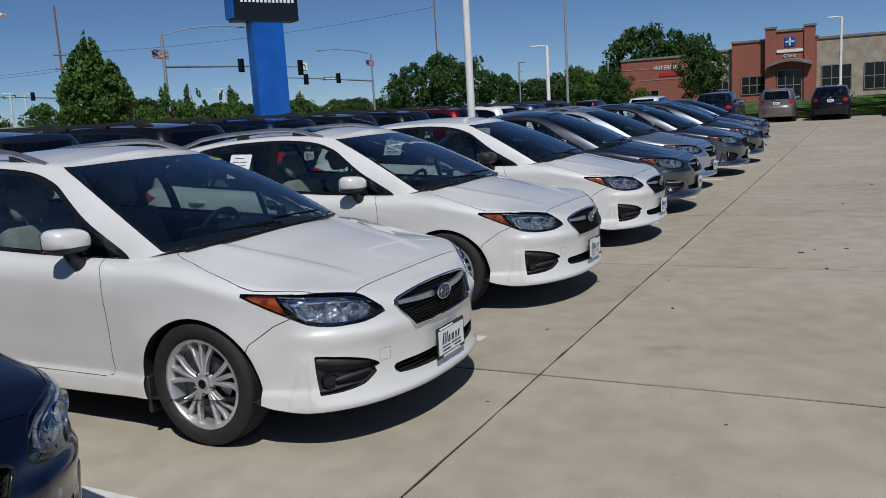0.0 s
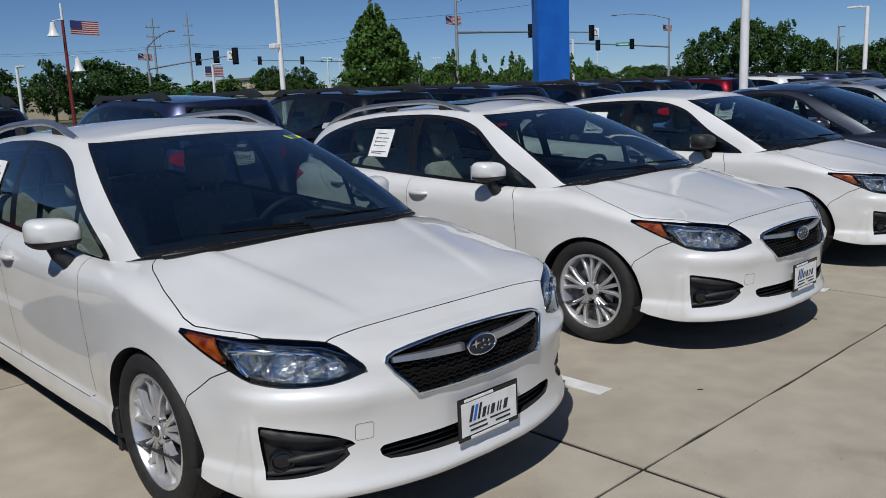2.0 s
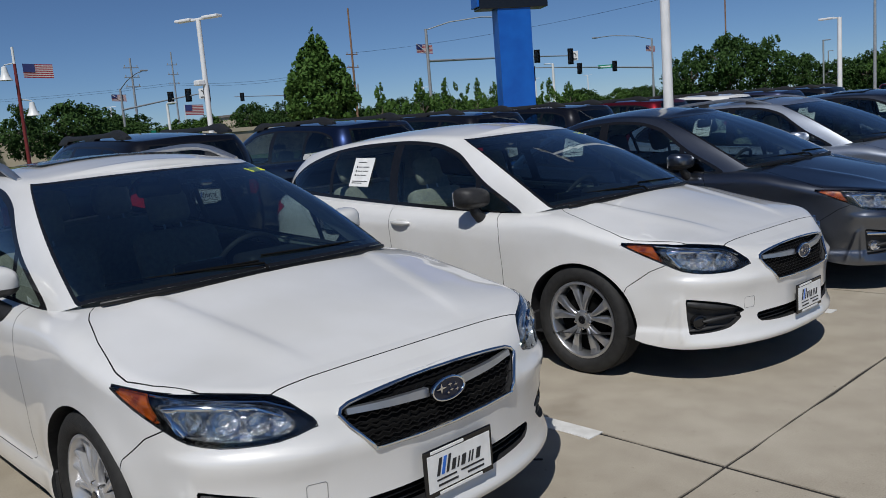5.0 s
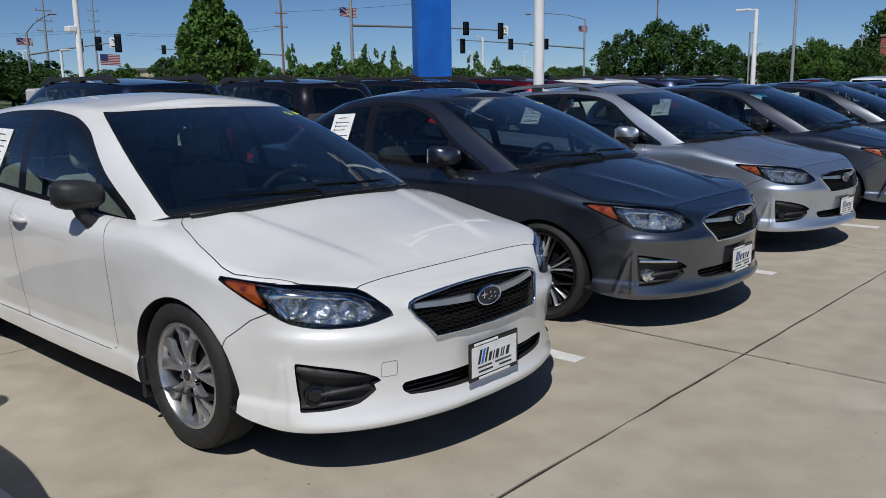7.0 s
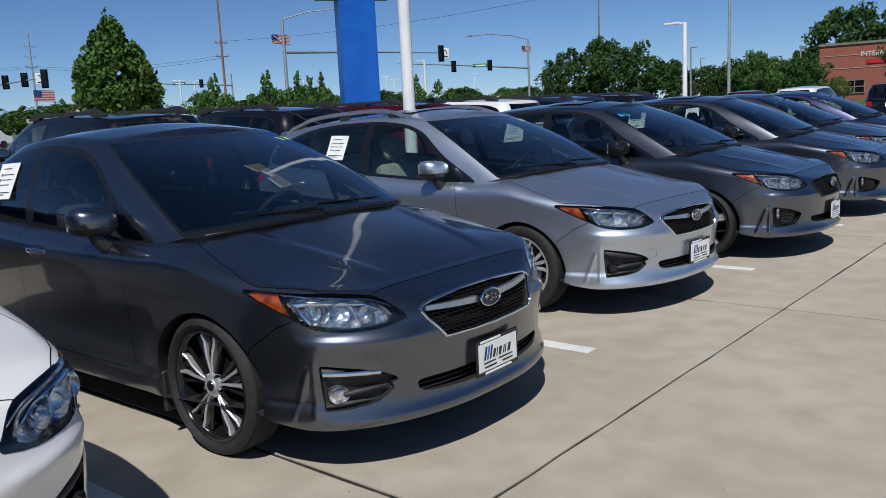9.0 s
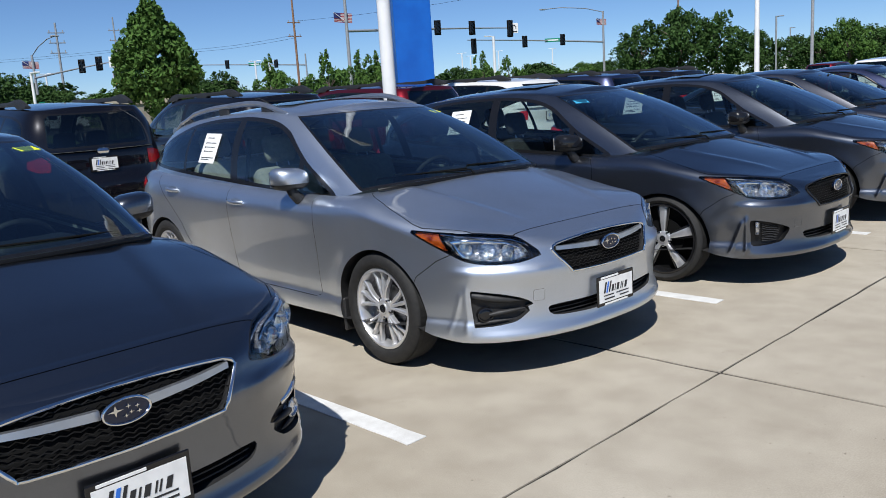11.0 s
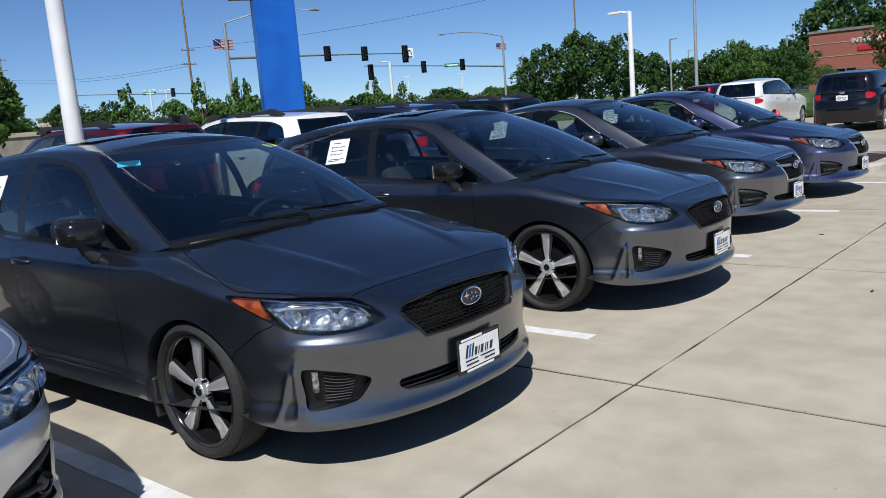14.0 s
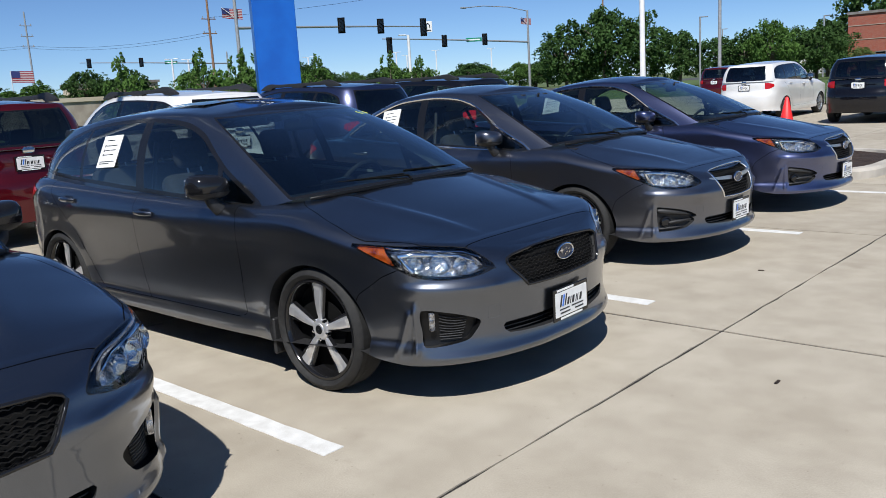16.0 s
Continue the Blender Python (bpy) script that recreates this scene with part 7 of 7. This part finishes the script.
# painted bay lines
for k in range(12):
    y = -6.21 + 2.745 * k
    bm = bmesh.new()
    rows = []
    for q in range(41):
        x = 0.205 - 5.4 * q / 40
        rows.append([bm.verts.new((x, y + d + rs.uniform(-0.004, 0.004), 0.004)) for d in (-0.055, 0.055)])
    for a, b in zip(rows, rows[1:]):
        bm.faces.new((a[0], a[1], b[1], b[0]))
    r = bmesh.ops.extrude_face_region(bm, geom=bm.faces[:])
    for v in [q for q in r["geom"] if isinstance(q, bmesh.types.BMVert)]:
        v.co.z -= 0.0035
    tagged(part("bay_line", bm, STRIPE, None), "worn white painted parking bay line on concrete", "road marking", "bay lines", "structure")


def island(x0, x1, y0, y1, name, label):
    """A kerbed bed with rounded corners, filled with mulch."""
    t = thing(name, label, "kerb", None, "", "structure")
    def loop(inset, z):
        pts, r = [], min(1.1, (y1 - y0) / 2.2)
        for cx, cy, a0 in ((x1 - r, y1 - r, 0), (x0 + r, y1 - r, 90), (x0 + r, y0 + r, 180), (x1 - r, y0 + r, 270)):
            for k in range(7):
                a = radians(a0 + 15 * k)
                pts.append((cx + (r - inset) * math.cos(a), cy + (r - inset) * math.sin(a), z))
        return pts
    L = [loop(0, -0.01), loop(0.0, 0.10), loop(0.03, 0.14), loop(0.17, 0.14), loop(0.19, 0.05)]
    bm = bmesh.new()
    V = [[bm.verts.new(p) for p in q] for q in L]
    for a, b in zip(V, V[1:]):
        for k in range(len(a)):
            bm.faces.new((a[k], a[(k + 1) % len(a)], b[(k + 1) % len(a)], b[k]))
    part("kerb", bm, KERB, t, "concrete kerb")
    bm = bmesh.new()
    base = loop(0.185, 0.10)
    c = bm.verts.new(((x0 + x1) / 2, (y0 + y1) / 2, 0.17))
    ring = [bm.verts.new(p) for p in base]
    for k in range(len(ring)):
        bm.faces.new((ring[k], ring[(k + 1) % len(ring)], c))
    bmesh.ops.subdivide_edges(bm, edges=bm.edges[:], cuts=5, use_grid_fill=True)
    for v in bm.verts:
        if not v.is_boundary:
            v.co.z += 0.05 * noise.noise(v.co * 6) + 0.02
    part("mulch", bm, MULCH, t, "dark brown mulch", True)


island(-5.6, -0.25, 24.55, 27.9, "planting_island", "kerbed island filled with dark brown mulch")
island(-8.5, 18.0, 46.5, 51.0, "hedge_bed", "long kerbed bed under the hedge")
# small dark crumbs lying on the concrete
for k in range(46):
    x, y = rs.uniform(0.0, 4.5), rs.uniform(-3, 22)
    s = rs.uniform(0.006, 0.018)
    bm = put_box(bmesh.new(), (-s * 1.6, -s * 0.5, 0), (s * 1.6, s * 0.5, s * 0.5), s * 0.2, 1, Matrix.Translation((x, y, 0)) @ pose(0, 0, 0, 0, 0, rs.uniform(0, 180)))
    tagged(part("debris_crumb", bm, MULCH, None), "small dark leaf crumb lying on the concrete", "debris", "crumbs on the paving")
